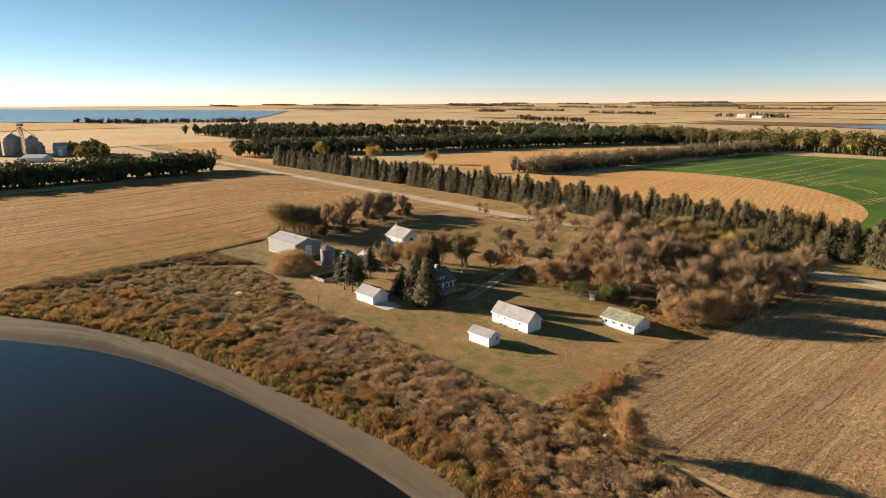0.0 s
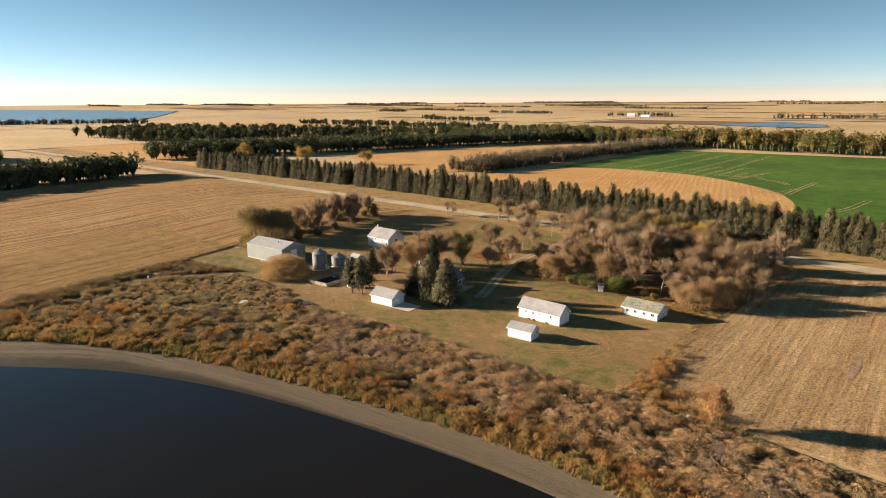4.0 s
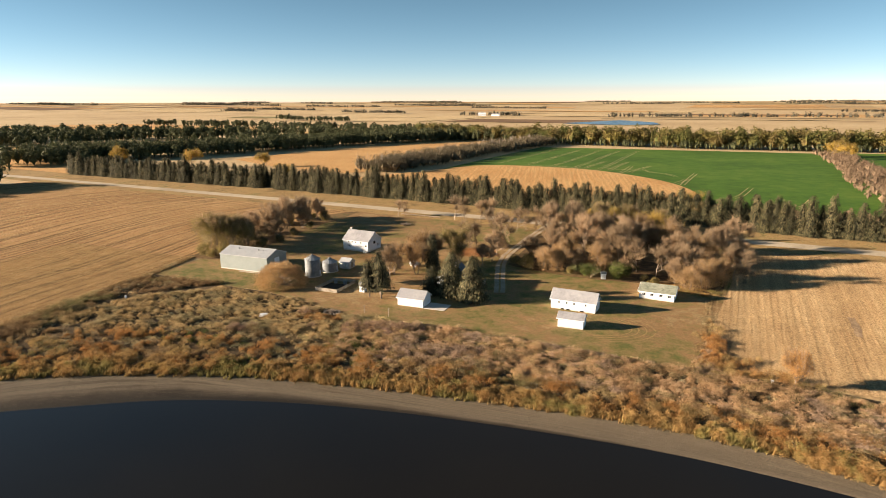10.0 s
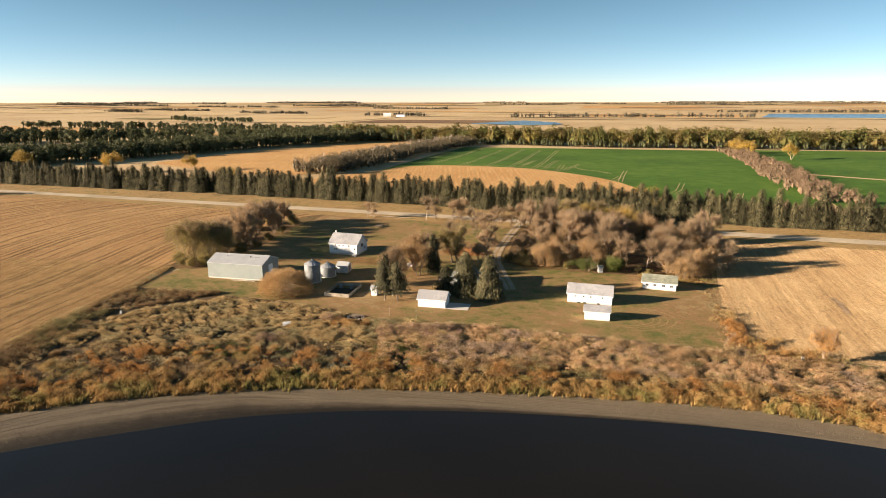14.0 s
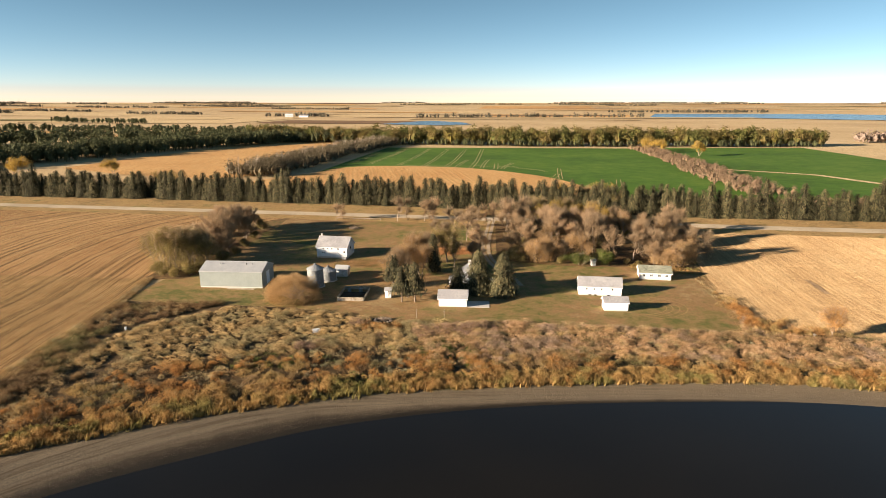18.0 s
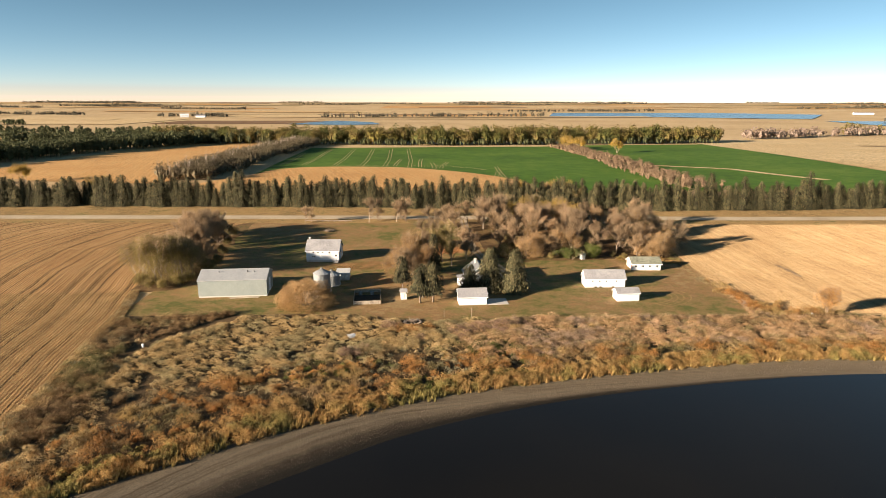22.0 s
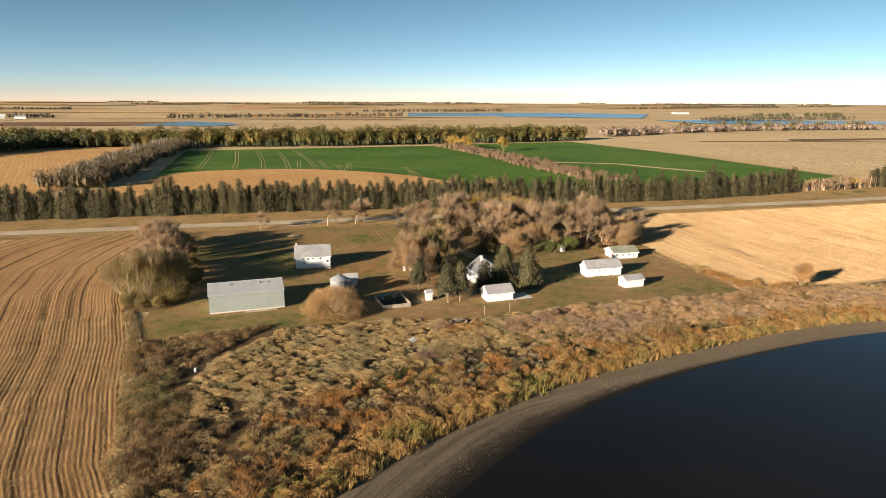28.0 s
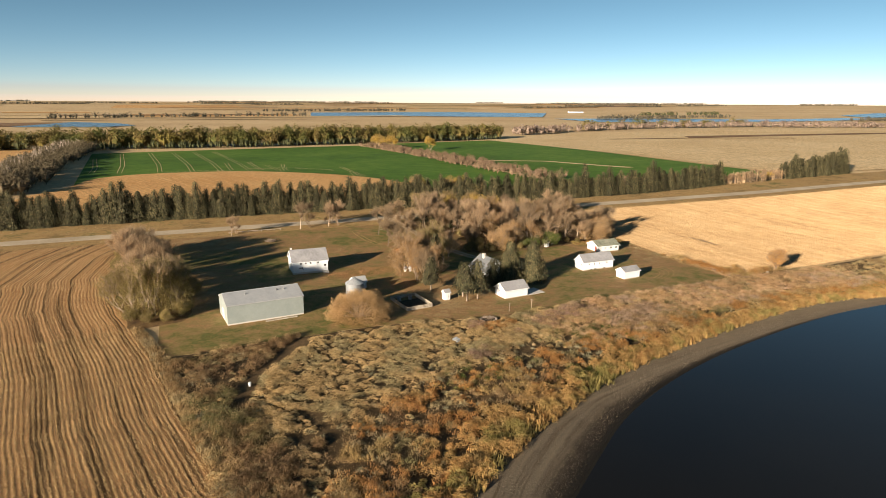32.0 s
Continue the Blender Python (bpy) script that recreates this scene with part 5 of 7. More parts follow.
# conifers round the house
big = spruce(31, 11.6, 4.2, 0.03, 30, 18, 18, "", "tall dense spruce beside the farmhouse")
big.matrix_world = pose(-106.2, 107.0, ground_at(-106, 107), 0, 0, 40)
place(big, -112.6, 109.0, 130, 1.0, 0.0, 1.0)
dark = spruce(33, 7.5, 3.6, 0.0, 24, 16, 16, "", "broad dark juniper beside the farmhouse")
dark.matrix_world = pose(-118.0, 109.4, ground_at(-118, 110))
pine = spruce(35, 10.2, 3.3, 0.3, 16, 14, 12, "yard pines", "pine with a bare lower trunk")
pine.matrix_world = pose(-132.2, 100.8, ground_at(-132, 101))
place(pine, -128.9, 100.9, 100, 1.03, 0.0)
place(pine, -135.6, 113.0, 200, 0.92, 0.0)
place(pine, -131.0, 104.5, 300, 0.9, 0.0)
thin = spruce(37, 11.5, 2.5, 0.1, 24, 13, 14, "", "slim dark spruce behind the pines")
thin.matrix_world = pose(-125.3, 128.5, ground_at(-125, 129))

# kinds of broad-leaved trees
bare1 = broadleaf(41, 11, 0.46, None, 0, 0.3, "bark", 5, 3, 0.18, 13, 1, "bare leafless tree with pale spreading limbs", "bare_tree", "bare trees", trunk=0.018)
bare2 = broadleaf(43, 12, 0.34, "twig", 300, 0.14, "bark", 4, 4, 0.08, 7, 3, "bare many-stemmed tree with fine tan-grey twigs", "bare_tree", "bare trees", puff=0.05, trunk=0.018)
bare3 = broadleaf(45, 9, 0.36, "rust", 1200, 0.15, "bark", 4, 4, 0.16, 10, 2, "nearly bare grey-brown autumn tree", "bare_tree", "bare trees", puff=0.05, trunk=0.018)
rust1 = broadleaf(47, 10, 0.40, "rust", 4600, 0.19, "bark", 4, 3, 0.16, 7, 2, "tree with thinning tan-brown leaves", "rust_tree", "rust-brown trees", puff=0.065)
rust2 = broadleaf(49, 8, 0.42, "bushtan", 5600, 0.19, "bark", 4, 3, 0.12, 6, 3, "low spreading tree with tan-orange leaves", "rust_tree", "rust-brown trees", puff=0.06, skirt=0.25)
oliv1 = broadleaf(51, 12, 0.34, "olive", 13000, 0.18, "bark", 4, 3, 0.1, 6, 4, "full olive-tan tree with leaves down to the ground", "olive_tree", "olive trees", puff=0.05, skirt=0.22)
oliv2 = broadleaf(52, 11, 0.38, "olive", 6500, 0.22, "bark", 4, 3, 0.2, 6, 2, "round-crowned tree with thinning olive leaves", "olive_tree", "olive trees", puff=0.065)
gold1 = broadleaf(53, 9, 0.42, "gold", 5000, 0.26, "bark", 4, 3, 0.2, 3, 2, "tree with yellow-gold autumn leaves", "gold_tree", "gold trees", puff=0.07)
bush1 = broadleaf(55, 4, 0.5, "green", 3600, 0.2, "bark", 3, 4, 0.1, 2, 4, "dense leafy green bush by the grove", "bush", "green bushes", puff=0.12)
bush2 = broadleaf(57, 4, 0.5, "olive", 3000, 0.19, "bark", 3, 4, 0.1, 3, 4, "scruffy brown-olive shrub at the grove edge", "bush", "shrubs", puff=0.12)

# left grove beside the field
homes = {}


def put(kind, x, y, size=1.0, tall=1.0):
    """The first one stands there itself; the rest are copies."""
    turn = rng.uniform(0, 360)
    if kind.name not in homes:
        homes[kind.name] = True
        kind.matrix_world = pose(x, y, ground_at(x, y), 0, 0, turn)
        kind.scale = (size, size, size * tall)
        return kind
    sc = kind.scale.copy()
    kind.scale = (1, 1, 1)
    c = place(kind, x, y, turn, size, 0.0, tall)
    kind.scale = sc
    return c


for x, y, s in ((-201.0, 126.0, 1.28), (-196.5, 127.5, 1.12), (-205.0, 128, 1.1), (-199, 133, 1.15), (-203, 136, 1.0), (-195.0, 134, 0.95)):
    put(oliv1, x, y, s * 0.92)
for x, y, s in ((-200, 141, 1.1), (-203, 147, 1.1), (-198, 152, 1.2), (-202, 158, 1.25), (-199, 164, 1.2), (-203, 169, 1.25), (-198, 174, 1.2), (-201, 180, 1.1), (-197, 184, 0.95), (-194, 150, 0.8), (-194, 167, 0.9)):
    put(bare2, x, y, s * 0.82)
for x, y, s in ((-196, 146, 0.9), (-205, 140, 0.9), (-205, 153, 0.9), (-195, 172, 0.9), (-196, 186, 0.7)):
    put(bare3, x, y, s * 0.9)
for x, y in ((-203, 122.5), (-199.5, 121.5), (-196, 123.5), (-206, 125.5), (-194, 127), (-191, 137), (-190, 146), (-190.5, 156), (-191, 168), (-192, 181), (-206, 146)):
    put(bush2, x, y, rng.uniform(0.75, 1.15))

# round willow by the grain bins
def round_bush(x, y, r, h, seed):
    rg = np.random.default_rng(seed)
    root = new("round_bush")
    tagged(root, "big rounded orange-tan willow bush", "bush")
    segs = []
    for k in range(70):
        a, e = rg.uniform(0, 6.28), rg.uniform(0.15, 1.0)
        tip = np.array([math.cos(a) * r * e, math.sin(a) * r * e, h * math.sqrt(max(0.05, 1 - e * e)) * 0.9])
        segs.append((np.array([math.cos(a), math.sin(a), -0.2]) * 0.35, tip * 0.55, 0.09, 0.05))
        segs.append((tip * 0.55, tip, 0.05, 0.015))
    s = new("stems", limb_mesh("stems", segs, M["bark"]))
    s.parent = root
    n = 34000
    d = rg.normal(size=(n, 3))
    d[:, 2] = np.abs(d[:, 2])
    d /= np.linalg.norm(d, axis=1)[:, None]
    lump = np.array([1 + 0.14 * noise.noise(Vector(v) * 3.1) + 0.12 * noise.noise(Vector(v) * 9) for v in d])[:, None]
    c = d * lump * rg.uniform(0.66, 1.0, (n, 1)) * np.array([r, r, h])
    c[:, 2] += 0.15
    V = cloud_tris(rg, c, 0.26, 0.13, droop=d * 1.2)
    cr = new("crown", mesh_of("crown", V, tri_index(n), M["bushtan"]))
    cr.parent = root
    root.matrix_world = pose(x, y, ground_at(x, y))
    return root


round_bush(-160.4, 103.2, 7.5, 6.3, 61)

# trees of the yard
for x, y, s in ((-131.5, 129.5, 1.12), (-134.8, 122.5, 0.95), (-128.5, 124.5, 0.95), (-131, 136.5, 1.05)):
    put(rust1, x, y, s)
put(oliv2, -121.5, 139.5, 1.12)
put(oliv2, -119.0, 134.0, 0.78)
put(bare3, -134.5, 118.5, 1.1)
put(bare3, -127, 134, 1.2)
for x, y, s in ((-167.5, 199, 0.66), (-142.5, 198.8, 0.95), (-131.6, 198.4, 0.8), (-127.6, 198.6, 0.9), (-103.8, 192.5, 0.85), (-125.2, 160.5, 0.85), (-121.8, 161.5, 0.75), (-120.5, 178, 0.95), (-113.5, 186, 0.85), (-115, 166, 1.0), (-112.5, 147, 0.75)):
    put(bare1, x, y, s)
put(bare3, -112, 152, 0.95)
put(bare3, -113.5, 140.5, 0.75)

# east grove
pts = area_points(71, [(-103, 146), (-94, 140), (-82, 141), (-66, 142), (-52, 134), (-44, 142), (-38, 160), (-37, 182), (-60, 187), (-101, 191)], 46, 5.2)
for k, (x, y) in enumerate(pts):
    kind = (bare2, bare3, bare1, rust1, bare2, bare1, rust2, bare3)[k % 8]
    put(kind, x, y, rng.uniform(0.8, 1.16) * (0.9 if y < 150 else 1.0))
for x, y, s in ((-93.5, 139.5, 0.95), (-95, 143, 0.8), (-90.5, 140.5, 0.8), (-54.5, 133.5, 0.85), (-50.5, 136, 1.0), (-47, 139, 1.0), (-45.5, 145, 1.0), (-49, 143.5, 0.95), (-57, 138.5, 0.7)):
    put(rust2, x, y, s)
for x, y, s in ((-80.5, 136.5, 1.05), (-73.5, 138, 1.15), (-71, 140.5, 0.9), (-83, 138.5, 0.8)):
    put(bush1, x, y, s)
for x, y, s in ((-101, 141.5, 1.0), (-98.5, 139, 0.85), (-104, 143.5, 0.8), (-86.5, 138.2, 0.6), (-66, 138, 0.5), (-63, 136, 0.5), (-100, 147, 0.9)):
    put(bush2, x, y, s)
for x, y, s in ((-84, 193, 0.9), (-78, 197, 1.0), (-72, 199, 0.85), (-66, 196, 0.9), (-88, 199, 0.8), (-60, 193, 0.8)):
    put(gold1, x, y, s)
for x, y, s in ((-86, 203, 0.8), (-74, 204, 0.8), (-92, 196, 0.75), (-64, 203, 0.7)):
    put(oliv1, x, y, s)

for x, y in area_points(73, [(-100, 150), (-60, 146), (-42, 150), (-40, 180), (-98, 188)], 12, 4.5):
    put(bush2, x, y, rng.uniform(0.6, 1.0))
for x, y, s in ((-95, 189, 0.75), (-58, 186, 0.8), (-47, 178, 0.7), (-70, 180, 0.8), (-82, 184, 0.75), (-90, 176, 0.6)):
    place(kinds[int(rng.integers(0, 5))], x, y, rng.uniform(0, 360), s, 0.0)
for x, y in strip_points(75, [(-205, 137), (-205, 165), (-199, 186)], 6, 12):
    put(bush2, x, y, rng.uniform(0.7, 1.1))
put(gold1, -268, 268, 1.35)
put(gold1, -70, 236, 1.2)
put(rust1, -75, 236, 1.2)
put(rust2, -59, 232, 1.3)
put(gold1, -53, 231, 1.25)
put(oliv2, -62, 221, 0.95)
put(oliv2, -50, 219, 0.9)
put(oliv1, -56, 224, 0.8)
put(oliv2, -85, 212, 0.8)
# ---- shelterbelts and far woods ----
M["wood_dark"] = leaf_mat("dark wood foliage", [(0.052, 0.062, 0.03), (0.072, 0.084, 0.04), (0.10, 0.108, 0.052)], 0.2, 0.0)
M["wood_mixed"] = zoned_leaf_mat("turning wood foliage", [[(0.085, 0.10, 0.034), (0.105, 0.12, 0.04), (0.13, 0.14, 0.048)], [(0.125, 0.13, 0.043), (0.155, 0.152, 0.05), (0.185, 0.175, 0.06)],
                                                                [(0.16, 0.122, 0.05), (0.19, 0.145, 0.06), (0.22, 0.17, 0.072)], [(0.18, 0.16, 0.046), (0.215, 0.188, 0.055), (0.25, 0.215, 0.066)]], 0.05)
M["wood_grey"] = leaf_mat("bare grey wood", [(0.14, 0.105, 0.085), (0.22, 0.17, 0.14), (0.30, 0.24, 0.20)], 0.1, 0.0)
M["rusty_feather"] = leaf_mat("rust-orange feathery leaves", [(0.36, 0.20, 0.08), (0.52, 0.30, 0.12), (0.64, 0.40, 0.18)], 0.3, 0.0)
M["brush"] = leaf_mat("tan-brown brush", [(0.17, 0.115, 0.075), (0.21, 0.148, 0.098), (0.26, 0.188, 0.126)], 0.2, 0.0)
HEDGE = [(-250, 344), (-240, 407), (-234, 470), (-216, 600), (-200, 700)]
M["hedge_base"] = leaf_mat("dark brown hedge brush", [(0.10, 0.082, 0.052), (0.13, 0.108, 0.068), (0.165, 0.138, 0.09)], 0.2, 0.0)
wood("shelterbelt_wood", strip_points(81, HEDGE, 32, 620), 620, 6, 11, "hedge_base", "band of brown brush and small trees between two fields", 82, 170, 0.62, wide=1.7, lobes=11)


def spires(name, pts, h0, h1, material, label, seed):
    """Bare pale poles with short upswept twigs."""
    rg = np.random.default_rng(seed)
    V = []
    for x, y in pts:
        h, z = rg.uniform(h0, h1), ground_at(x, y)
        for k in range(9):
            a, f = rg.uniform(0, 6.28), (0.0 if k == 0 else rg.uniform(0.25, 0.8))
            p = np.array([x, y, z + f * h])
            d = np.array([math.cos(a), math.sin(a), 0])
            tip = np.array([x, y, z + h]) if k == 0 else p + d * h * 0.10 + np.array([0, 0, h * 0.22])
            w = np.array([-d[1], d[0], 0]) * (0.16 if k == 0 else 0.09)
            V.append(np.array([p - w, p + w, tip]))
    V = np.vstack(V)
    return tagged(new(name, mesh_of(name, V, tri_index(len(V) // 3), M[material])), label, "trees", "", "stuff")


M["aspen_pale"] = leaf_mat("pale bare aspen stems", [(0.30, 0.25, 0.21), (0.44, 0.38, 0.33), (0.56, 0.50, 0.44)], 0.1, 0.0)
spires("bare_aspens", strip_points(181, beside(HEDGE, 6), 16, 240), 9, 14, "aspen_pale", "pale bare aspen stems standing in the brush", 182)
wood("dark_wood", strip_points(83, [(-500, 300), (-545, 345), (-480, 395), (-440, 500), (-408, 620), (-330, 745), (-230, 735)], 58, 900), 900, 11, 17, "wood_dark", "dark green wood edge in shade", 84, 150, 0.8, wide=1.35)
wood("far_treeline", strip_points(85, [(-380, 765), (-200, 712), (-40, 678), (150, 676), (292, 678)], 34, 640), 640, 14, 22, "wood_mixed", "tall line of olive and gold cottonwoods", 86, 200, 0.7, wide=1.45, lobes=9)
wood("cedar_row", strip_points(87, [(-190, 690), (-40, 656), (150, 656), (285, 660)], 6, 230), 230, 7, 10, "wood_dark", "row of dark cedars below the cottonwoods", 88, 90, 0.7, conic=0.8)
wood("near_wood", strip_points(89, [(-478, -60), (-470, 60), (-456, 120), (-430, 212)], 34, 640), 640, 11, 16, "wood_dark", "dark wood along the stubble field", 90, 170, 0.8, wide=1.3)
wood("distant_wood", area_points(91, [(-980, 445), (-760, 415), (-690, 425), (-680, 560), (-560, 600), (-520, 640), (-640, 700), (-960, 560)], 560), 560, 14, 21, "wood_dark", "distant dark wood", 92, 130, 1.0)
wood("brush_strip", strip_points(93, [(72, 610), (60, 470), (48, 380), (42, 310), (40, 270)], 26, 520), 520, 2.5, 5.5, "brush", "pinkish-brown brush between green fields", 94, 120, 0.75, wide=1.9)
wood("far_brush", strip_points(95, [(-60, 246), (0, 236), (60, 224), (110, 216)], 14, 160), 160, 3, 7, "brush", "scrub behind the spruce row", 96, 150, 0.65, wide=1.4)

# ---- tall weeds and grasses ----
M["weeds"] = zoned_leaf_mat("mixed dry weeds", [[(0.117, 0.108, 0.054), (0.234, 0.207, 0.113), (0.378, 0.324, 0.189)], [(0.270, 0.207, 0.108), (0.414, 0.324, 0.180), (0.558, 0.459, 0.279)],
                                              [(0.180, 0.122, 0.059), (0.306, 0.211, 0.104), (0.450, 0.324, 0.171)], [(0.216, 0.171, 0.095), (0.360, 0.288, 0.171), (0.504, 0.423, 0.270)]], 0.07)
M["shore_grass"] = zoned_leaf_mat("ochre shore grass", [[(0.24, 0.17, 0.065), (0.35, 0.25, 0.10), (0.46, 0.345, 0.15)], [(0.29, 0.18, 0.07), (0.41, 0.26, 0.105), (0.52, 0.355, 0.16)],
                                                        [(0.18, 0.16, 0.06), (0.28, 0.24, 0.085), (0.38, 0.315, 0.13)]], 0.09)
M["weed_brown"] = zoned_leaf_mat("brown brush", [[(0.106, 0.070, 0.040), (0.194, 0.132, 0.075), (0.299, 0.211, 0.123)], [(0.155, 0.10, 0.052), (0.25, 0.165, 0.088), (0.34, 0.235, 0.128)], [(0.088, 0.088, 0.040), (0.167, 0.154, 0.070), (0.264, 0.229, 0.114)]], 0.05)


def relief(pts):
    """How tall the growth stands: hummocks some five metres apart, with low hollows between."""
    return np.array([0.86 + 0.75 * noise.noise((p[0] * 0.19, p[1] * 0.25, 5.0)) + 0.85 * noise.noise((p[0] * 0.62, p[1] * 0.75, 8.0)) for p in pts])


def tufts(name, pts, height, blades, spread, material, label, seed, width=0.05):
    rg = np.random.default_rng(seed)
    n = len(pts)
    z = land(pts[:, 0], pts[:, 1])
    h = height * rg.uniform(0.55, 1.35, n)
    base = np.repeat(np.c_[pts, z], blades, 0)
    hh = np.repeat(h, blades)
    a = rg.uniform(0, 6.28, n * blades)
    r = rg.uniform(0, 1, n * blades) ** 0.5 * spread
    foot = base + np.c_[np.cos(a) * r * 0.5, np.sin(a) * r * 0.5, np.full(n * blades, -0.05)]
    tip = base + np.c_[np.cos(a) * r * 1.4, np.sin(a) * r * 1.4, hh * rg.uniform(0.6, 1.1, n * blades)]
    tip[:, 0] += hh * 0.22
    tip[:, 1] += hh * 0.08
    w = np.c_[-np.sin(a), np.cos(a), np.zeros(n * blades)] * (width + 0.05 * hh[:, None]) * rg.uniform(0.6, 1.3, (n * blades, 1))
    V = np.stack([foot - w, foot + w, tip], 1).reshape(-1, 3)
    return tagged(new(name, mesh_of(name, V, tri_index(n * blades), M[material])), label, "grass", "", "stuff")


def band(seed, near, far, n, v0=0.0, v1=1.0, clump=0.0, scale=0.12):
    """n places between two lines, thinned to clumps by noise."""
    rg = np.random.default_rng(seed)
    a, b = along(near, 500), along(far, 500)
    u = rg.integers(0, 499, n)
    v = rg.uniform(v0, v1, n)[:, None]
    p = a[u] * (1 - v) + b[u] * v + rg.normal(0, 0.3, (n, 2))
    if clump:
        keep = np.array([noise.noise((q[0] * scale, q[1] * scale, seed)) for q in p]) + rg.normal(0, 0.18, n) > clump
        p = p[keep]
    return p[off_trail(p)]


TRAIL = np.array([(-173, 100), (-181, 91.5), (-190, 82.3), (-196, 71)], float)


def off_trail(p):
    """Keeps places clear of the narrow trodden trail through the weeds and of the fire pit."""
    ok = np.ones(len(p), bool)
    for a, b in zip(TRAIL[:-1], TRAIL[1:]):
        d = b - a
        u = np.clip(((p - a) @ d) / (d @ d), 0, 1)[:, None]
        ok &= np.hypot(*(p - a - u * d).T) > 1.7
    return ok & (np.hypot(p[:, 0] + 135.3, (p[:, 1] - 86.8) * 1.2) > 3.4)


WEED_FAR = [(-203, 51), (-203.5, 77)] + YARD + [(-35, 79), (-22, 75), (22, 71)]
WEED_NEAR = VEG[11:-7]


def clumps(name, pts, height, n_leaf, radius, material, label, seed, size=0.16):
    """Low rounded plants, each a mound of small stiff leaves and stalks."""
    rg = np.random.default_rng(seed)
    k = relief(pts) + rg.normal(0, 0.14, len(pts))
    pts, k = pts[k > 0.5], np.clip(k[k > 0.5], 0, 1.9)
    n = len(pts)
    z = land(pts[:, 0], pts[:, 1])
    d = rg.normal(size=(n * n_leaf, 3))
    d[:, 2] = np.abs(d[:, 2])
    d /= np.linalg.norm(d, axis=1)[:, None]
    kk = np.repeat(k, n_leaf)[:, None]
    c = np.repeat(np.c_[pts, z], n_leaf, 0) + d * rg.uniform(0.55, 1.05, (n * n_leaf, 1)) * kk * np.array([radius, radius, height])
    V = cloud_tris(rg, c, size, 0.14, d * 1.0 + np.array([0.35, 0.15, 0.5]))
    return tagged(new(name, mesh_of(name, V, tri_index(n * n_leaf), M[material])), label, "weeds", "", "stuff")


def swells(name, pts, radius, height, n_leaf, material, label, seed, size=0.5, wind=(0.9, -0.4), long=1.5, thin=0.11):
    """Grass laid over by the wind in humps, each combed one way with its lee side in shade."""
    rg = np.random.default_rng(seed)
    k = relief(pts) + rg.normal(0, 0.14, len(pts))
    pts, k = pts[k > 0.42], np.clip(k[k > 0.42], 0, 1.8) * 1.05
    n = len(pts)
    wv = np.array([wind[0], wind[1], 0.0]) / math.hypot(*wind)
    sv = np.array([-wv[1], wv[0], 0.0])
    d = rg.normal(size=(n * n_leaf, 3))
    d[:, 2] = np.abs(d[:, 2])
    d /= np.linalg.norm(d, axis=1)[:, None]
    turn = np.repeat(rg.normal(0, 0.35, n), n_leaf)[:, None]
    way = wv * np.cos(turn) + sv * np.sin(turn)
    side = sv * np.cos(turn) - wv * np.sin(turn)
    kk = np.repeat(k, n_leaf)[:, None] * rg.uniform(0.7, 1.05, (n * n_leaf, 1))
    z = land(pts[:, 0], pts[:, 1])
    c = np.repeat(np.c_[pts, z], n_leaf, 0) + kk * (way * d[:, :1] * radius * long + side * d[:, 1:2] * radius + np.array([0, 0, height]) * d[:, 2:])
    V = cloud_tris(rg, c, size, thin, way * 1.5 + d * 0.35 - np.array([0, 0, 0.15]))
    return tagged(new(name, mesh_of(name, V, tri_index(n * n_leaf), M[material])), label, "weeds", "", "stuff")


LAID_NEAR, LAID_FAR = [(-196, 60), (-178, 60), (-158, 66), (-140, 71), (-122, 74), (-108, 76)], [(-190, 82), (-176, 95.5), (-160, 94.5), (-148, 91.5), (-134, 86), (-108, 85)]


def off_laid(pts, share, seed):
    """Thins places where the grass lies flat."""
    rg = np.random.default_rng(seed)
    near, far = np.array(LAID_NEAR, float), np.array(LAID_FAR, float)
    x = np.clip(pts[:, 0], -190, -108)
    flat = (pts[:, 1] > np.interp(x, near[:, 0], near[:, 1]) + 2) & (pts[:, 1] < np.interp(x, far[:, 0], far[:, 1])) & (pts[:, 0] > -190) & (pts[:, 0] < -126)
    return pts[~flat | (rg.uniform(size=len(pts)) < share)]


def kept(pts, seed, scale, above, soft=0.1):
    """Thins places to the stretches where broad noise runs high."""
    rg = np.random.default_rng(seed)
    return pts[np.array([noise.noise((q[0] * scale, q[1] * scale, seed)) for q in pts]) + rg.normal(0, soft, len(pts)) > above]


M["laid_straw"] = zoned_leaf_mat("wind-laid pale straw", [[(0.265, 0.198, 0.103), (0.367, 0.283, 0.148), (0.489, 0.383, 0.212)], [(0.327, 0.234, 0.113), (0.459, 0.333, 0.168), (0.591, 0.447, 0.242)],
                                                        [(0.214, 0.184, 0.098), (0.317, 0.269, 0.148), (0.429, 0.358, 0.207)]], 0.09)
M["rust_brush"] = zoned_leaf_mat("rust-brown brush", [[(0.17, 0.095, 0.042), (0.28, 0.16, 0.068), (0.40, 0.24, 0.105)], [(0.24, 0.118, 0.042), (0.40, 0.205, 0.074), (0.52, 0.30, 0.12)], [(0.235, 0.165, 0.07), (0.36, 0.26, 0.115), (0.48, 0.36, 0.17)]], 0.08)
M["grey_green"] = leaf_mat("grey-green sage", [(0.14, 0.14, 0.085), (0.24, 0.23, 0.15), (0.36, 0.34, 0.23)], 0.2, 0.0)
tufts("dry_grass", band(101, WEED_NEAR, WEED_FAR, 26000, 0.02, 1.0), 0.22, 4, 0.4, "weeds", "matted dry grass in tan and grey", 102, 0.03)
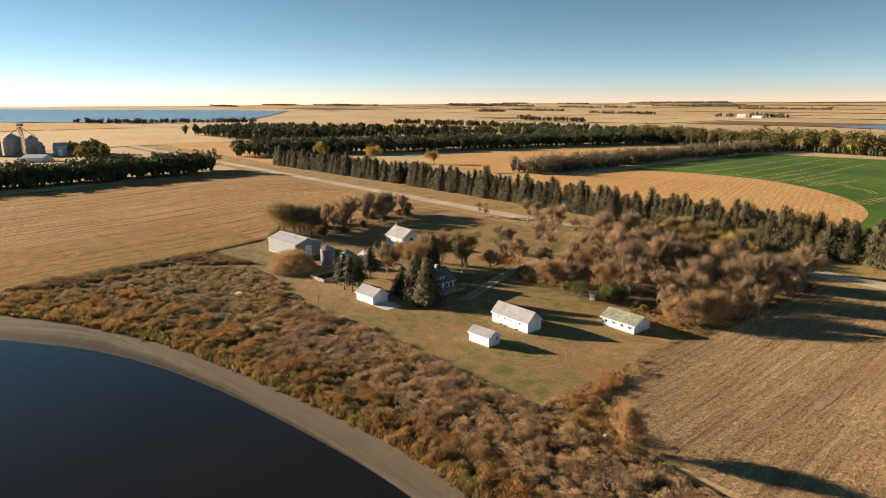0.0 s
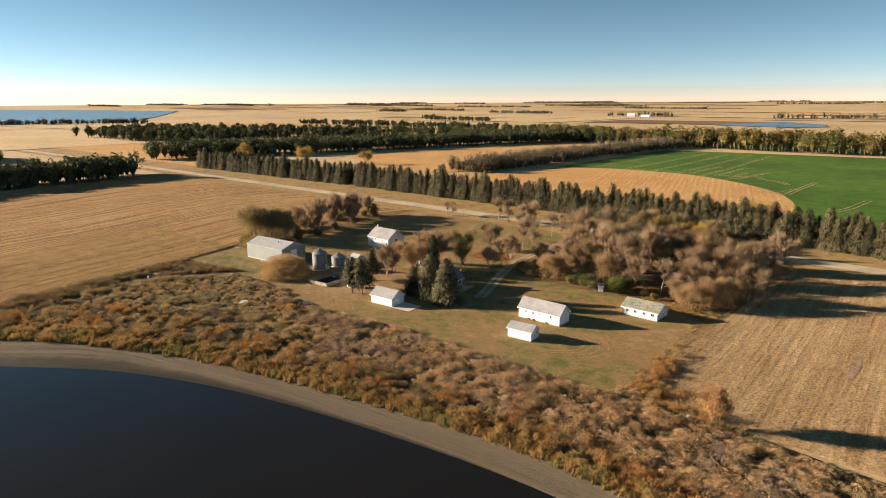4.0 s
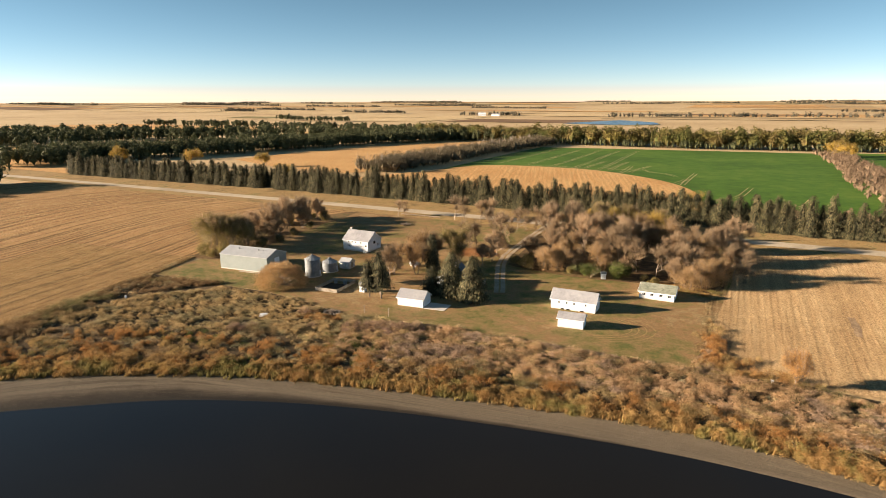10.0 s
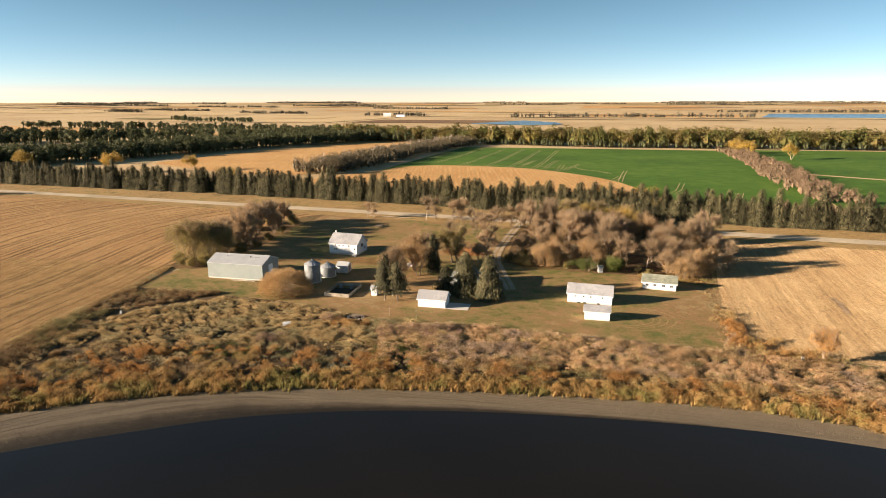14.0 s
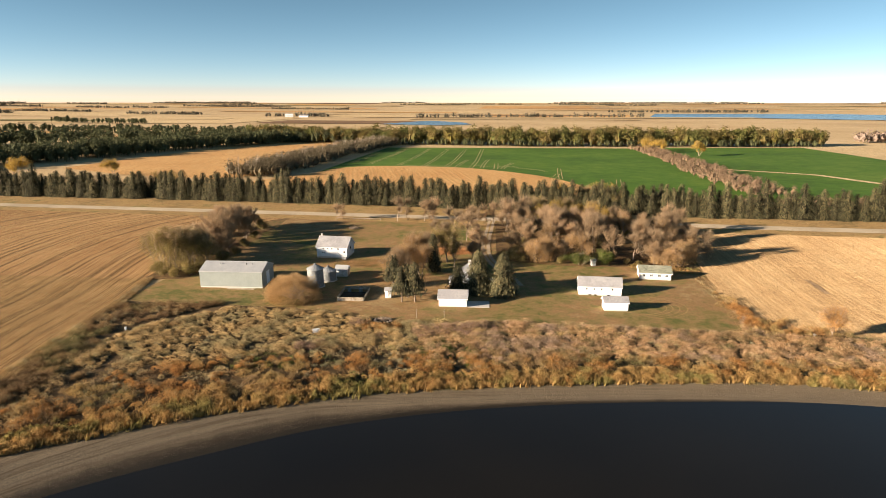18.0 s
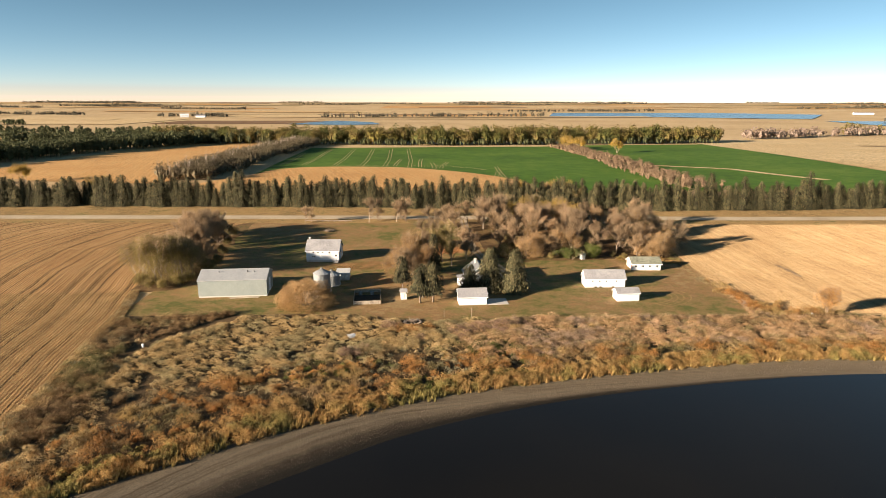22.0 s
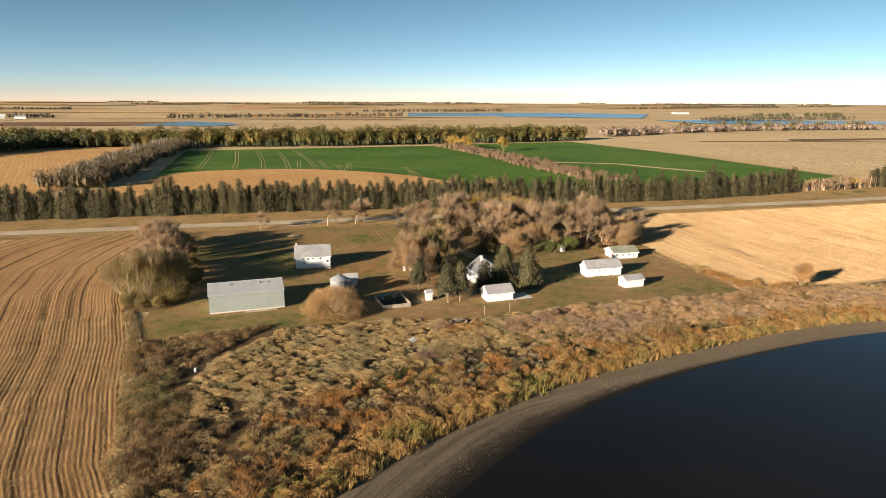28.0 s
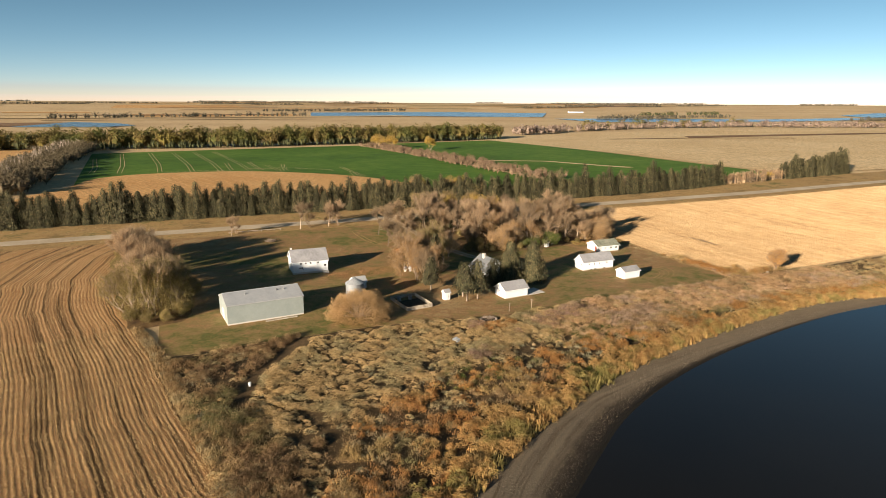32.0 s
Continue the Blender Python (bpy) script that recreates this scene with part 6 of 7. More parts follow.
swells("laid_grass", band(191, LAID_NEAR, LAID_FAR, 2100, 0.0, 1.0), 0.75, 0.8, 170, "laid_straw", "pale straw grass combed flat by the wind", 192, 0.25)
swells("laid_grass", kept(band(193, WEED_NEAR, WEED_FAR, 1900, 0.2, 0.99), 5, 0.09, -0.1), 0.9, 0.85, 170, "laid_straw", "pale straw grass combed flat by the wind", 194, 0.28)
clumps("sage_mounds", off_laid(kept(band(195, WEED_NEAR, WEED_FAR, 2600, 0.15, 0.97), 9, 0.12, 0.12), 0.3, 3), 0.7, 96, 0.9, "grey_green", "low grey-green sage", 196, 0.22)
clumps("weed_mounds", off_laid(band(103, WEED_NEAR, WEED_FAR, 2800, 0.06, 0.99, -0.02, 0.33), 0.5, 1), 0.95, 144, 1.0, "weeds", "rounded mounds of dead weeds", 104, 0.23)
clumps("brush_mounds", off_laid(band(107, WEED_NEAR, WEED_FAR, 2600, 0.05, 0.97, 0.12, 0.07), 0.15, 2), 1.3, 144, 1.3, "weed_brown", "taller grey-brown brush", 108, 0.24)
clumps("brush_mounds", band(197, [(-203, 78), (-189.5, 84.5), (-176, 98)], [(-203.5, 97), (-190, 97.5), (-177, 98.4)], 330), 1.0, 144, 1.2, "weed_brown", "brown brush between the weeds and the yard", 198, 0.24)
clumps("brush_mounds", band(199, [(-200, 40), (-201, 60), (-201.5, 80)], [(-194, 42), (-193, 60), (-195, 80)], 420), 1.3, 144, 1.3, "weed_brown", "brown brush along the stubble field", 200, 0.24)
clumps("brush_mounds", band(201, [(-142, 81), (-137, 80), (-131, 81)], [(-141, 85), (-137, 86.5), (-131, 84.5)], 60), 1.1, 144, 1.1, "rust_brush", "reddish-brown brush by the fire pit", 202, 0.23)
clumps("shore_mounds", off_laid(band(109, WEED_NEAR, WEED_FAR, 2000, 0.02, 0.34, -0.08, 0.2), 0.2, 4), 1.25, 176, 1.2, "rust_brush", "orange-brown growth near the shore", 110, 0.26)
swells("shore_reeds", band(105, WEED_NEAR, WEED_FAR, 1300, -0.005, 0.12), 0.85, 1.2, 170, "shore_grass", "yellow-olive reed grass along the shore", 106, 0.29, (0.6, -0.8), 1.1)
tufts("shore_grass", band(185, WEED_NEAR, WEED_FAR, 5200, -0.012, 0.05, -0.3, 0.25), 1.0, 9, 0.4, "shore_grass", "tall pale reeds along the shore", 186, 0.03)
M["pink_grass"] = zoned_leaf_mat("pinkish-tan grass", [[(0.40, 0.265, 0.155), (0.56, 0.395, 0.245), (0.70, 0.53, 0.35)], [(0.33, 0.205, 0.11), (0.48, 0.315, 0.178), (0.60, 0.42, 0.255)], [(0.25, 0.175, 0.125), (0.39, 0.285, 0.21), (0.54, 0.415, 0.315)]], 0.06)
PINK_NEAR, PINK_FAR = [(-124, 62), (-95, 64), (-70, 65), (-45, 61), (-20, 56)], [(-128, 84), (-108, 86), (-82, 82.5), (-54, 79.5), (-22, 75)]
clumps("pink_mounds", band(141, PINK_NEAR, PINK_FAR, 1700, 0.0, 1.0, -0.1, 0.3), 1.1, 176, 1.1, "pink_grass", "pinkish-tan dry grass mounds", 142, 0.24)
swells("pink_swells", band(143, PINK_NEAR, PINK_FAR, 1000, 0.05, 1.0), 0.9, 0.9, 180, "pink_grass", "pinkish-tan grass laid by the wind", 144, 0.28)
EDGE_R = [(-54, 80.5), (-51.5, 100), (-50, 122), (-46, 138), (-40, 160)]
tufts("edge_grass", band(121, beside(EDGE_R, -0.9), beside(EDGE_R, 1.1), 1100), 0.4, 6, 0.4, "weeds", "ragged dry grass along the field edge", 122, 0.03)
clumps("edge_mounds", band(123, [(-56, 79), (-52, 90), (-50.5, 100)], [(-50, 78), (-47.5, 90), (-48, 100)], 320), 0.45, 50, 0.8, "pink_grass", "tan weeds at the field corner", 124, 0.24)
EDGE_L = [(-201, 50), (-203.2, 77), (-203.8, 101), (-206, 120)]
tufts("edge_grass", band(125, beside(EDGE_L, -1.2), beside(EDGE_L, 1.0), 2600), 0.6, 6, 0.4, "weeds", "pale dry grass along the field edge", 126, 0.03)


def stubble(name, near, far, n, height, material, label, seed, rows, v0=0.0, v1=1.0, width=0.05, keep=0.84):
    """Cut stalks and litter in rows that follow the near line."""
    rg = np.random.default_rng(seed)
    a, b = along(near, 800), along(far, 800)
    u = rg.integers(0, 799, n)
    v = rg.uniform(v0, v1, n)
    L = np.hypot(*(b - a).T)[u]
    m = v * L
    on = rg.uniform(size=n) < keep
    m = np.where(on, np.round(m / rows) * rows + rg.normal(0, 0.10 * rows, n), m)
    v = (m / L)[:, None]
    p = a[u] * (1 - v) + b[u] * v + rg.normal(0, 0.05, (n, 2)) + rg.uniform(-0.5, 0.5, (n, 1)) * (a[np.minimum(u + 1, 799)] - a[u]) * 2
    z = land(p[:, 0], p[:, 1]) + 0.04
    h = height * rg.uniform(0.5, 1.4, n)
    lean = rg.normal(0, 0.55, (n, 2)) * h[:, None]
    t = rg.uniform(0, 3.14, n)
    w = np.c_[np.cos(t), np.sin(t), np.zeros(n)] * width * rg.uniform(0.6, 1.6, (n, 1))
    foot = np.c_[p, z]
    tip = np.c_[p + lean, z + h]
    V = np.stack([foot - w, foot + w, tip + w * 0.7], 1).reshape(-1, 3)
    return tagged(new(name, mesh_of(name, V, tri_index(n), M[material])), label, "stubble", "", "stuff")


LF_NEAR = [(-230, -20), (-205, 12), (-197, 36), (-201, 52), (-203.2, 77), (-204, 101), (-206, 120), (-208, 141), (-207, 165), (-200, 187), (-189, 204)]
LF_FAR = [(-424, -20), (-424, 12), (-424, 36), (-424, 60), (-424, 90), (-424, 110), (-424, 130), (-424, 150), (-424, 180), (-424, 205), (-424, 234)]
stubble("cut_stubble", LF_NEAR, LF_FAR, 190000, 0.13, "straw_brown", "rows of cut stalks and straw litter", 131, 0.76, 0.0, 0.36, 0.09)
stubble("cut_stubble", LF_NEAR, LF_FAR, 90000, 0.2, "straw_brown", "rows of cut stalks and straw litter", 133, 1.52, 0.36, 1.0, 0.18)
stubble("cut_stubble", [(-53, 82), (-44, 184)], [(66, 68), (75, 172)], 230000, 0.15, "straw", "chopped corn stalks and leaf litter", 135, 1.5, 0.0, 1.0, 0.065, 0.42)
stubble("cut_stubble", [(66, 68), (75, 172)], [(420, 25), (430, 142)], 60000, 0.2, "straw", "chopped corn stalks and leaf litter", 137, 1.52, 0.0, 1.0, 0.2)


def pebbles(name, pts, size, material, label, seed):
    rg = np.random.default_rng(seed)
    n = len(pts)
    z = land(pts[:, 0], pts[:, 1]) + 0.08
    s = size * rg.uniform(0.4, 1.6, n) ** 1.5
    a = rg.uniform(0, 6.28, n)
    base = np.c_[pts, z]
    V = [base + np.c_[np.cos(a + k * 2.094) * s, np.sin(a + k * 2.094) * s, np.zeros(n)] for k in range(3)] + [base + np.c_[np.zeros(n), np.zeros(n), s * 0.8]]
    V = np.stack(V, 1).reshape(-1, 3)
    k = np.arange(n)[:, None] * 4
    F = np.vstack([k + np.array([[0, 1, 3]]), k + np.array([[1, 2, 3]]), k + np.array([[2, 0, 3]])])
    return tagged(new(name, mesh_of(name, V, F, M[material])), label, "pebbles", "", "stuff")


M["pebble"] = leaf_mat("shore pebbles", [(0.06, 0.047, 0.033), (0.11, 0.09, 0.064), (0.19, 0.158, 0.118)], 0, 0.0)
pebbles("shore_pebbles", band(145, beside(SHORE[16:-14], 0.3), VEG[9:-5], 60000, 0.06, 0.98), 0.05, "pebble", "scattered grey-brown shore pebbles", 146)
feathery = broadleaf(111, 7.2, 0.36, "rusty_feather", 8000, 0.2, "bark", 4, 4, 0.1, 6, 4, "feathery rust-orange shrub at the edge of the stubble", "shrub", "", puff=0.075)
feathery.matrix_world = pose(-37.5, 78.8, ground_at(-37.5, 78.8))
feathery.scale = (0.8, 0.8, 1.05)

spires("dead_scrub", strip_points(183, [(112, 206), (146, 207), (178, 206)], 7, 150), 4, 8, "twig", "pale dead scrub stems beyond the spruce row", 184)

stubble("cut_stubble", LF_NEAR[:7], LF_FAR[:7], 170000, 0.15, "straw_brown", "rows of cut stalks and straw litter", 139, 0.76, 0.0, 0.26, 0.09, 0.8)
# ---- the far country ----
def far_trees(name, line, width, n, h0, h1, leaf, label, seed, per=26, size=1.6, conic=0.0):
    return wood(name, strip_points(seed, line, width, n), n, h0, h1, leaf, label, seed + 1, per, size, conic=conic, wide=1.0 if conic else 1.8)


M["far_green"] = surface("distant pasture", [(0.16, 0.15, 0.06), (0.24, 0.21, 0.09), (0.32, 0.26, 0.12)], 0.004, 0.03, 0.2)
# leaf tones greyed: the haze of distance is put into this colour
M["far_wood"] = leaf_mat("haze-tinted distant wood", [(0.055, 0.052, 0.040), (0.085, 0.08, 0.058), (0.12, 0.108, 0.075)], 0.1, 0.0)
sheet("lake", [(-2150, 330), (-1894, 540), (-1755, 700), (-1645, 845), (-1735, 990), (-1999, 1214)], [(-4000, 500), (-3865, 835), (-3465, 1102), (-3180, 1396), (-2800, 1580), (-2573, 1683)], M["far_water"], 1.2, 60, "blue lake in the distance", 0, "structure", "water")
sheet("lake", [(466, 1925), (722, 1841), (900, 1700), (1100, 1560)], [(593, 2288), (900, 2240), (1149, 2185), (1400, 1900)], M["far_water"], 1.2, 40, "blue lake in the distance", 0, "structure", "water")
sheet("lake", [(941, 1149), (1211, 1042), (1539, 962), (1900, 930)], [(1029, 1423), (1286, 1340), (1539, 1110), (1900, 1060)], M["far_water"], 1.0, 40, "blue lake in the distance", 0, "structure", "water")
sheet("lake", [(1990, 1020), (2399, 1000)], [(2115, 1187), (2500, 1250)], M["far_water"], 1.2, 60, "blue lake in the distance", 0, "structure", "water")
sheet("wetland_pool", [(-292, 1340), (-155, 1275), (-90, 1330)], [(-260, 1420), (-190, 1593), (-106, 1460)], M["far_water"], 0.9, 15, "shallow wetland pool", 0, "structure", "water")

# patchwork of far fields
rng = np.random.default_rng(17)
tones = ["pale_field", "tan_field", "pale_field", "brown_field", "pale_field", "tan_field"]
for i in range(-7, 8):
    for j in range(0, 7):
        x0, y0 = i * 600 + rng.uniform(-60, 60), 830 + j * 560 + rng.uniform(-40, 40)
        if rng.uniform() < 0.22:
            continue
        if x0 < -1500 and y0 < 1700 or 300 < x0 + 300 and y0 < 2300:
            continue
        w, d = rng.uniform(380, 580), rng.uniform(160, 520)
        q = 0.12
        sheet("far_field", [(x0, y0 - q * 0), (x0 + w, y0 - q * w)], [(x0 + q * d, y0 + d), (x0 + w + q * d, y0 + d - q * w)], M[tones[int(rng.integers(0, 6))]], 0.8, 60, "distant harvested field")
for i in range(1, 5):
    for j in range(-3, 3):
        x0, y0 = -700 - 620 * i, -200 + j * 420
        sheet("far_field", [(x0, y0), (x0 + 560, y0 - 40)], [(x0 + 20, y0 + 350), (x0 + 580, y0 + 310)], M[tones[(i * 3 + j) % 6]], 0.5, 60, "distant harvested field")
sheet("dark_strip", [(520, 548), (700, 520), (960, 470)], [(560, 590), (740, 556), (980, 500)], M["brown_field"], 0.6, 20, "strip of dark ploughed earth")
sheet("dark_strip", [(400, 575), (520, 540), (640, 470)], [(404, 588), (530, 552), (646, 480)], M["brown_field"], 0.6, 20, "strip of dark ploughed earth")
sheet("farm_track", [(215, 232), (250, 420), (262, 640)], [(219, 232), (255, 420), (268, 640)], M["pale_field"], 0.45, 12, "pale grassy field track")
sheet("farm_track", [(60, 398), (112, 362), (123, 322), (134, 296)], [(63, 403), (117, 365), (129, 324), (140, 297)], M["pale_field"], 0.42, 6, "pale grassy field track")

far_trees("far_spruce_line", [(-1110, 1020), (-844, 995), (-577, 945), (-420, 900)], 26, 260, 12, 16, "wood_dark", "distant dark spruce shelterbelt", 201, 40, 1.5, 0.6)
far_trees("far_spruce_line", [(-1100, 1500), (-1000, 1400), (-800, 1340)], 30, 90, 12, 16, "wood_dark", "distant dark spruce shelterbelt", 203, 30, 1.8, 0.6)
far_trees("mid_wood", [(-640, 800), (-520, 760), (-400, 800), (-330, 850)], 70, 190, 11, 16, "wood_dark", "distant mixed wood", 205, 60, 1.4)
far_trees("lakeside_trees", [(-1820, 560), (-1720, 640), (-1640, 770), (-1500, 880)], 40, 170, 9, 16, "far_wood", "distant trees on the lake shore", 207, 40, 1.3)
far_trees("far_tree_line", [(374, 745), (613, 815), (740, 838), (1027, 806), (1114, 736), (1300, 600)], 36, 420, 8, 15, "wood_grey", "distant bare tree line", 209, 30, 1.5)
far_trees("far_tree_line", [(560, 832), (700, 850), (1030, 815)], 16, 40, 13, 20, "wood_mixed", "distant olive tree line", 211, 60, 1.4)
far_trees("far_tree_line", [(1490, 1522), (1842, 1469)], 30, 60, 11, 16, "wood_dark", "distant dark tree line", 213)
far_trees("far_tree_line", [(-250, 1850), (-60, 1900), (177, 1909), (440, 1890)], 50, 110, 9, 17, "far_wood", "distant tree line beyond the wetland", 215)
far_trees("far_tree_line", [(-720, 1960), (-600, 1980), (-520, 1930)], 60, 50, 10, 16, "far_wood", "distant farm trees", 217)
for k in range(74):
    a = rng.uniform(radians(20), radians(178))
    r = rng.uniform(1700, 4700)
    x, y = -110 + r * math.cos(a), 150 + r * math.sin(a)
    L = rng.uniform(120, 700)
    if x < -1500 and 200 < y < 2000 or x > 300 and 900 < y < 2400 and rng.uniform() < 0.8:
        continue
    far_trees("horizon_trees", [(x - L / 2, y + L * 0.06), (x + L / 2, y - L * 0.06)], 34, int(L / 3), 8, 13, "far_wood", "thin tree line near the horizon", 400 + 2 * k, 8, 2.6)
for k in range(80):
    a = rng.uniform(radians(40), radians(178))
    r = rng.uniform(1500, 4600)
    x, y = -110 + r * math.cos(a), 150 + r * math.sin(a)
    w, d = rng.uniform(300, 1300), rng.uniform(30, 130)
    if x < -1300 and 200 < y < 2000 or x > 200 and 850 < y < 2400 or abs(x + 190) < 200 and y < 1700:
        continue
    sheet("far_field", [(x - w / 2, y + 0.05 * w), (x + w / 2, y - 0.05 * w)], [(x - w / 2, y + 0.05 * w + d), (x + w / 2, y - 0.05 * w + d)], M[("brown_field", "pale_field", "far_green", "pale_field", "tan_field")[k % 5]], 1.4, 60, "distant strip of farmland")


# grain farm across the field
def silo(x, y, r, h):
    e = thing("steel_silo", "large galvanised grain silo of a distant farm", "silo", x, y, 0, "distant grain silos")
    bm = bmesh.new()
    prof = [(r + 0.06 * (k % 2), h * k / 16) for k in range(17)]
    loops = [[bm.verts.new((q * math.cos(a * math.pi / 14), q * math.sin(a * math.pi / 14), z)) for a in range(28)] for q, z in prof]
    for lo, hi in zip(loops[:-1], loops[1:]):
        for a in range(28):
            bm.faces.new((lo[a], lo[(a + 1) % 28], hi[(a + 1) % 28], hi[a]))
    part("shell", bm, M["steel"], e)
    bm = bmesh.new()
    bmesh.ops.create_cone(bm, cap_ends=True, segments=28, radius1=r + 0.3, radius2=0.5, depth=r * 0.6, matrix=Matrix.Translation((0, 0, h + r * 0.3)))
    part("roof", bm, M["shed_roof"], e)


for x, y, r, h in ((-745, 150, 7, 15), (-728, 163, 7.5, 17), (-714, 176, 5.5, 16), (-733, 186, 4, 10), (-700, 180, 3, 9), (-752, 168, 6, 12), (-690, 200, 3.5, 9)):
    silo(x, y, r, h)


def elevator_leg(x, y):
    e = thing("elevator_leg", "tall lattice grain elevator leg with spouts", "elevator", x, y, 20)
    for sx in (-1.2, 1.2):
        for sy in (-1.2, 1.2):
            bm = bmesh.new()
            rod(bm, (sx, sy, 0), (sx, sy, 29), 0.16, 0.16, 5)
            part("mast", bm, M["steel"], e)
    bm = bmesh.new()
    for k in range(10):
        z = 1 + 2.8 * k
        for a, b in (((-1.2, -1.2), (1.2, -1.2)), ((1.2, -1.2), (1.2, 1.2)), ((1.2, 1.2), (-1.2, 1.2)), ((-1.2, 1.2), (-1.2, -1.2))):
            rod(bm, (*a, z), (*b, z + 2.8), 0.08, 0.08, 4)
    part("bracing", bm, M["steel"], e)
    bm = bmesh.new()
    box(bm, -2, 2, -2, 2, 28, 30.5)
    part("head_house", bm, M["steel"], e)
    for a in (0.6, 2.4, 4.2):
        bm = bmesh.new()
        rod(bm, (0, 0, 27), (13 * math.cos(a), 13 * math.sin(a), 18), 0.3, 0.3, 6)
        part("spout", bm, M["steel"], e)


elevator_leg(-722, 170)


def farm_shed(x, y, w, d, eave, ridge, turn, wall, roof, label):
    e = thing("farm_shed", label, "shed", x, y, turn)
    gabled(e, w, d, eave, ridge, wall, roof, front=[(-2, 2, 0.25, eave * 0.8)], over=0.3, ribs=1.5, trim="white")
    door_part(e, "x", -d / 2, -1, -2, 2, 0.25, eave * 0.8, "white", "sliding_door")


farm_shed(-682, 192, 12, 10, 8, 12, 60, "steel", "shed_roof", "tall steel farm building with a gabled roof")
farm_shed(-640, 160, 20, 12, 3.5, 6, 40, "white", "white", "low white farm building by the silos")
farm_shed(-1716, 672, 40, 18, 6, 10, 40, "white", "white", "white farm building on the lake shore")
farm_shed(-640, 1925, 24, 14, 6, 10, 10, "white", "white", "distant white farm building")
farm_shed(-590, 1905, 26, 12, 5, 8, 0, "white", "shingle", "distant white farm building")
farm_shed(1550, 1900, 60, 14, 5, 7, -20, "white", "shingle", "long white building near the horizon")
wood("farm_trees", strip_points(221, [(-700, 212), (-640, 208), (-610, 196)], 24, 80), 80, 9, 15, "wood_mixed", "turning trees beside the silos", 222, 90, 1.2)
# ---- small things about the yard ----
def brush_pile(x, y, r, n, seed, label):
    rg = np.random.default_rng(seed)
    e = thing("brush_pile", label, "brush pile", x, y)
    segs = []
    for k in range(n):
        a, t = rg.uniform(0, 6.28), rg.uniform(0, 6.28)
        c = np.array([math.cos(a), math.sin(a), 0]) * r * rg.uniform(0, 0.7) + np.array([0, 0, rg.uniform(0.05, 0.6)])
        d = np.array([math.cos(t), math.sin(t), rg.normal(0, 0.25)]) * rg.uniform(0.5, 1.3)
        segs.append((c - d, c + d, 0.05, 0.02))
    b = new("branches_heap", limb_mesh("branches_heap", segs, M["bark"]))
    b.parent = e


brush_pile(-157.6, 184.5, 2.4, 120, 251, "dark heap of cut branches on the grass")
brush_pile(-135.3, 86.8, 1.3, 40, 252, "charred branches in a fire pit")


def fire_pit(x, y):
    e = thing("fire_pit", "low ring of stones around dark ash", "fire pit", x, y)
    for k in range(14):
        a = k * 2 * math.pi / 14
        bm = bmesh.new()
        bmesh.ops.create_icosphere(bm, subdivisions=1, radius=0.34)
        for v in bm.verts:
            v.co *= 1 + 0.3 * noise.noise(v.co * 3 + Vector((k, 0, 0)))
            v.co.z *= 0.7
            v.co += Vector((1.9 * math.cos(a), 1.5 * math.sin(a), 0.15))
        part("stone", bm, M["pale_bark"], e)
    bm = bmesh.new()
    bmesh.ops.create_cone(bm, cap_ends=True, segments=18, radius1=1.8, radius2=1.7, depth=0.12, matrix=Matrix.Translation((0, 0, 0.02)))
    part("ash_bed", bm, M["soil"], e)


fire_pit(-135.3, 86.8)


def guard_rail():
    """Old post-and-log barrier by the road."""
    e = thing("log_barrier", "old low log barrier beside the road", "barrier", -158.5, 201.5, -7.0)
    for k in range(9):
        bm = bmesh.new()
        rod(bm, (-9 + 2.25 * k, 0, -0.3), (-9 + 2.25 * k, 0, 0.75), 0.12, 0.11, 7)
        part("post", bm, M["pale_bark"], e)
    for k in range(4):
        bm = bmesh.new()
        rod(bm, (-9 + 4.5 * k, 0.12, 0.5), (-4.6 + 4.5 * k, 0.12, 0.5), 0.1, 0.09, 7)
        part("log", bm, M["pale_bark"], e)


guard_rail()


def privy(x, y):
    e = thing("pump_house", "tiny white pump house between green bushes", "pump house", x, y, 10)
    gabled(e, 1.3, 1.2, 1.6, 2.0, "old_white", "steel", front=[(-0.3, 0.3, 0.1, 1.4)], over=0.12, base=0.1)
    door_part(e, "x", -0.6, -1, -0.3, 0.3, 0.1, 1.4, "old_white")


privy(-76.8, 136.2)


def lumber(x, y, turn):
    e = thing("lumber_stack", "low stack of weathered boards along the shed wall", "lumber", x, y, turn)
    for k in range(7):
        bm = bmesh.new()
        box(bm, -1.9 + 0.15 * (k % 3), 1.7 + 0.2 * (k % 2), -0.35 + 0.25 * (k % 3), -0.13 + 0.25 * (k % 3), 0.02 + 0.09 * (k // 3), 0.10 + 0.09 * (k // 3))
        part("board", bm, M["wood"], e)


lumber(-178.2, 110.6, -2)
lumber(-174.6, 110.5, -2)


def bucket(x, y, label, name="bucket"):
    e = thing(name, label, "bucket", x, y)
    bm = bmesh.new()
    rod(bm, (0, 0, 0.05), (0, 0, 0.75), 0.22, 0.27, 12)
    part("body", bm, M["white"], e)
    bm = bmesh.new()
    rod(bm, (-0.27, 0, 0.77), (0.27, 0, 0.77), 0.02, 0.02, 5)
    part("handle", bm, M["steel"], e)


bucket(-41.2, 78.6, "white plastic bucket standing at the edge of the stubble")
bucket(-191.6, 79.2, "white plastic bucket among the tall weeds")


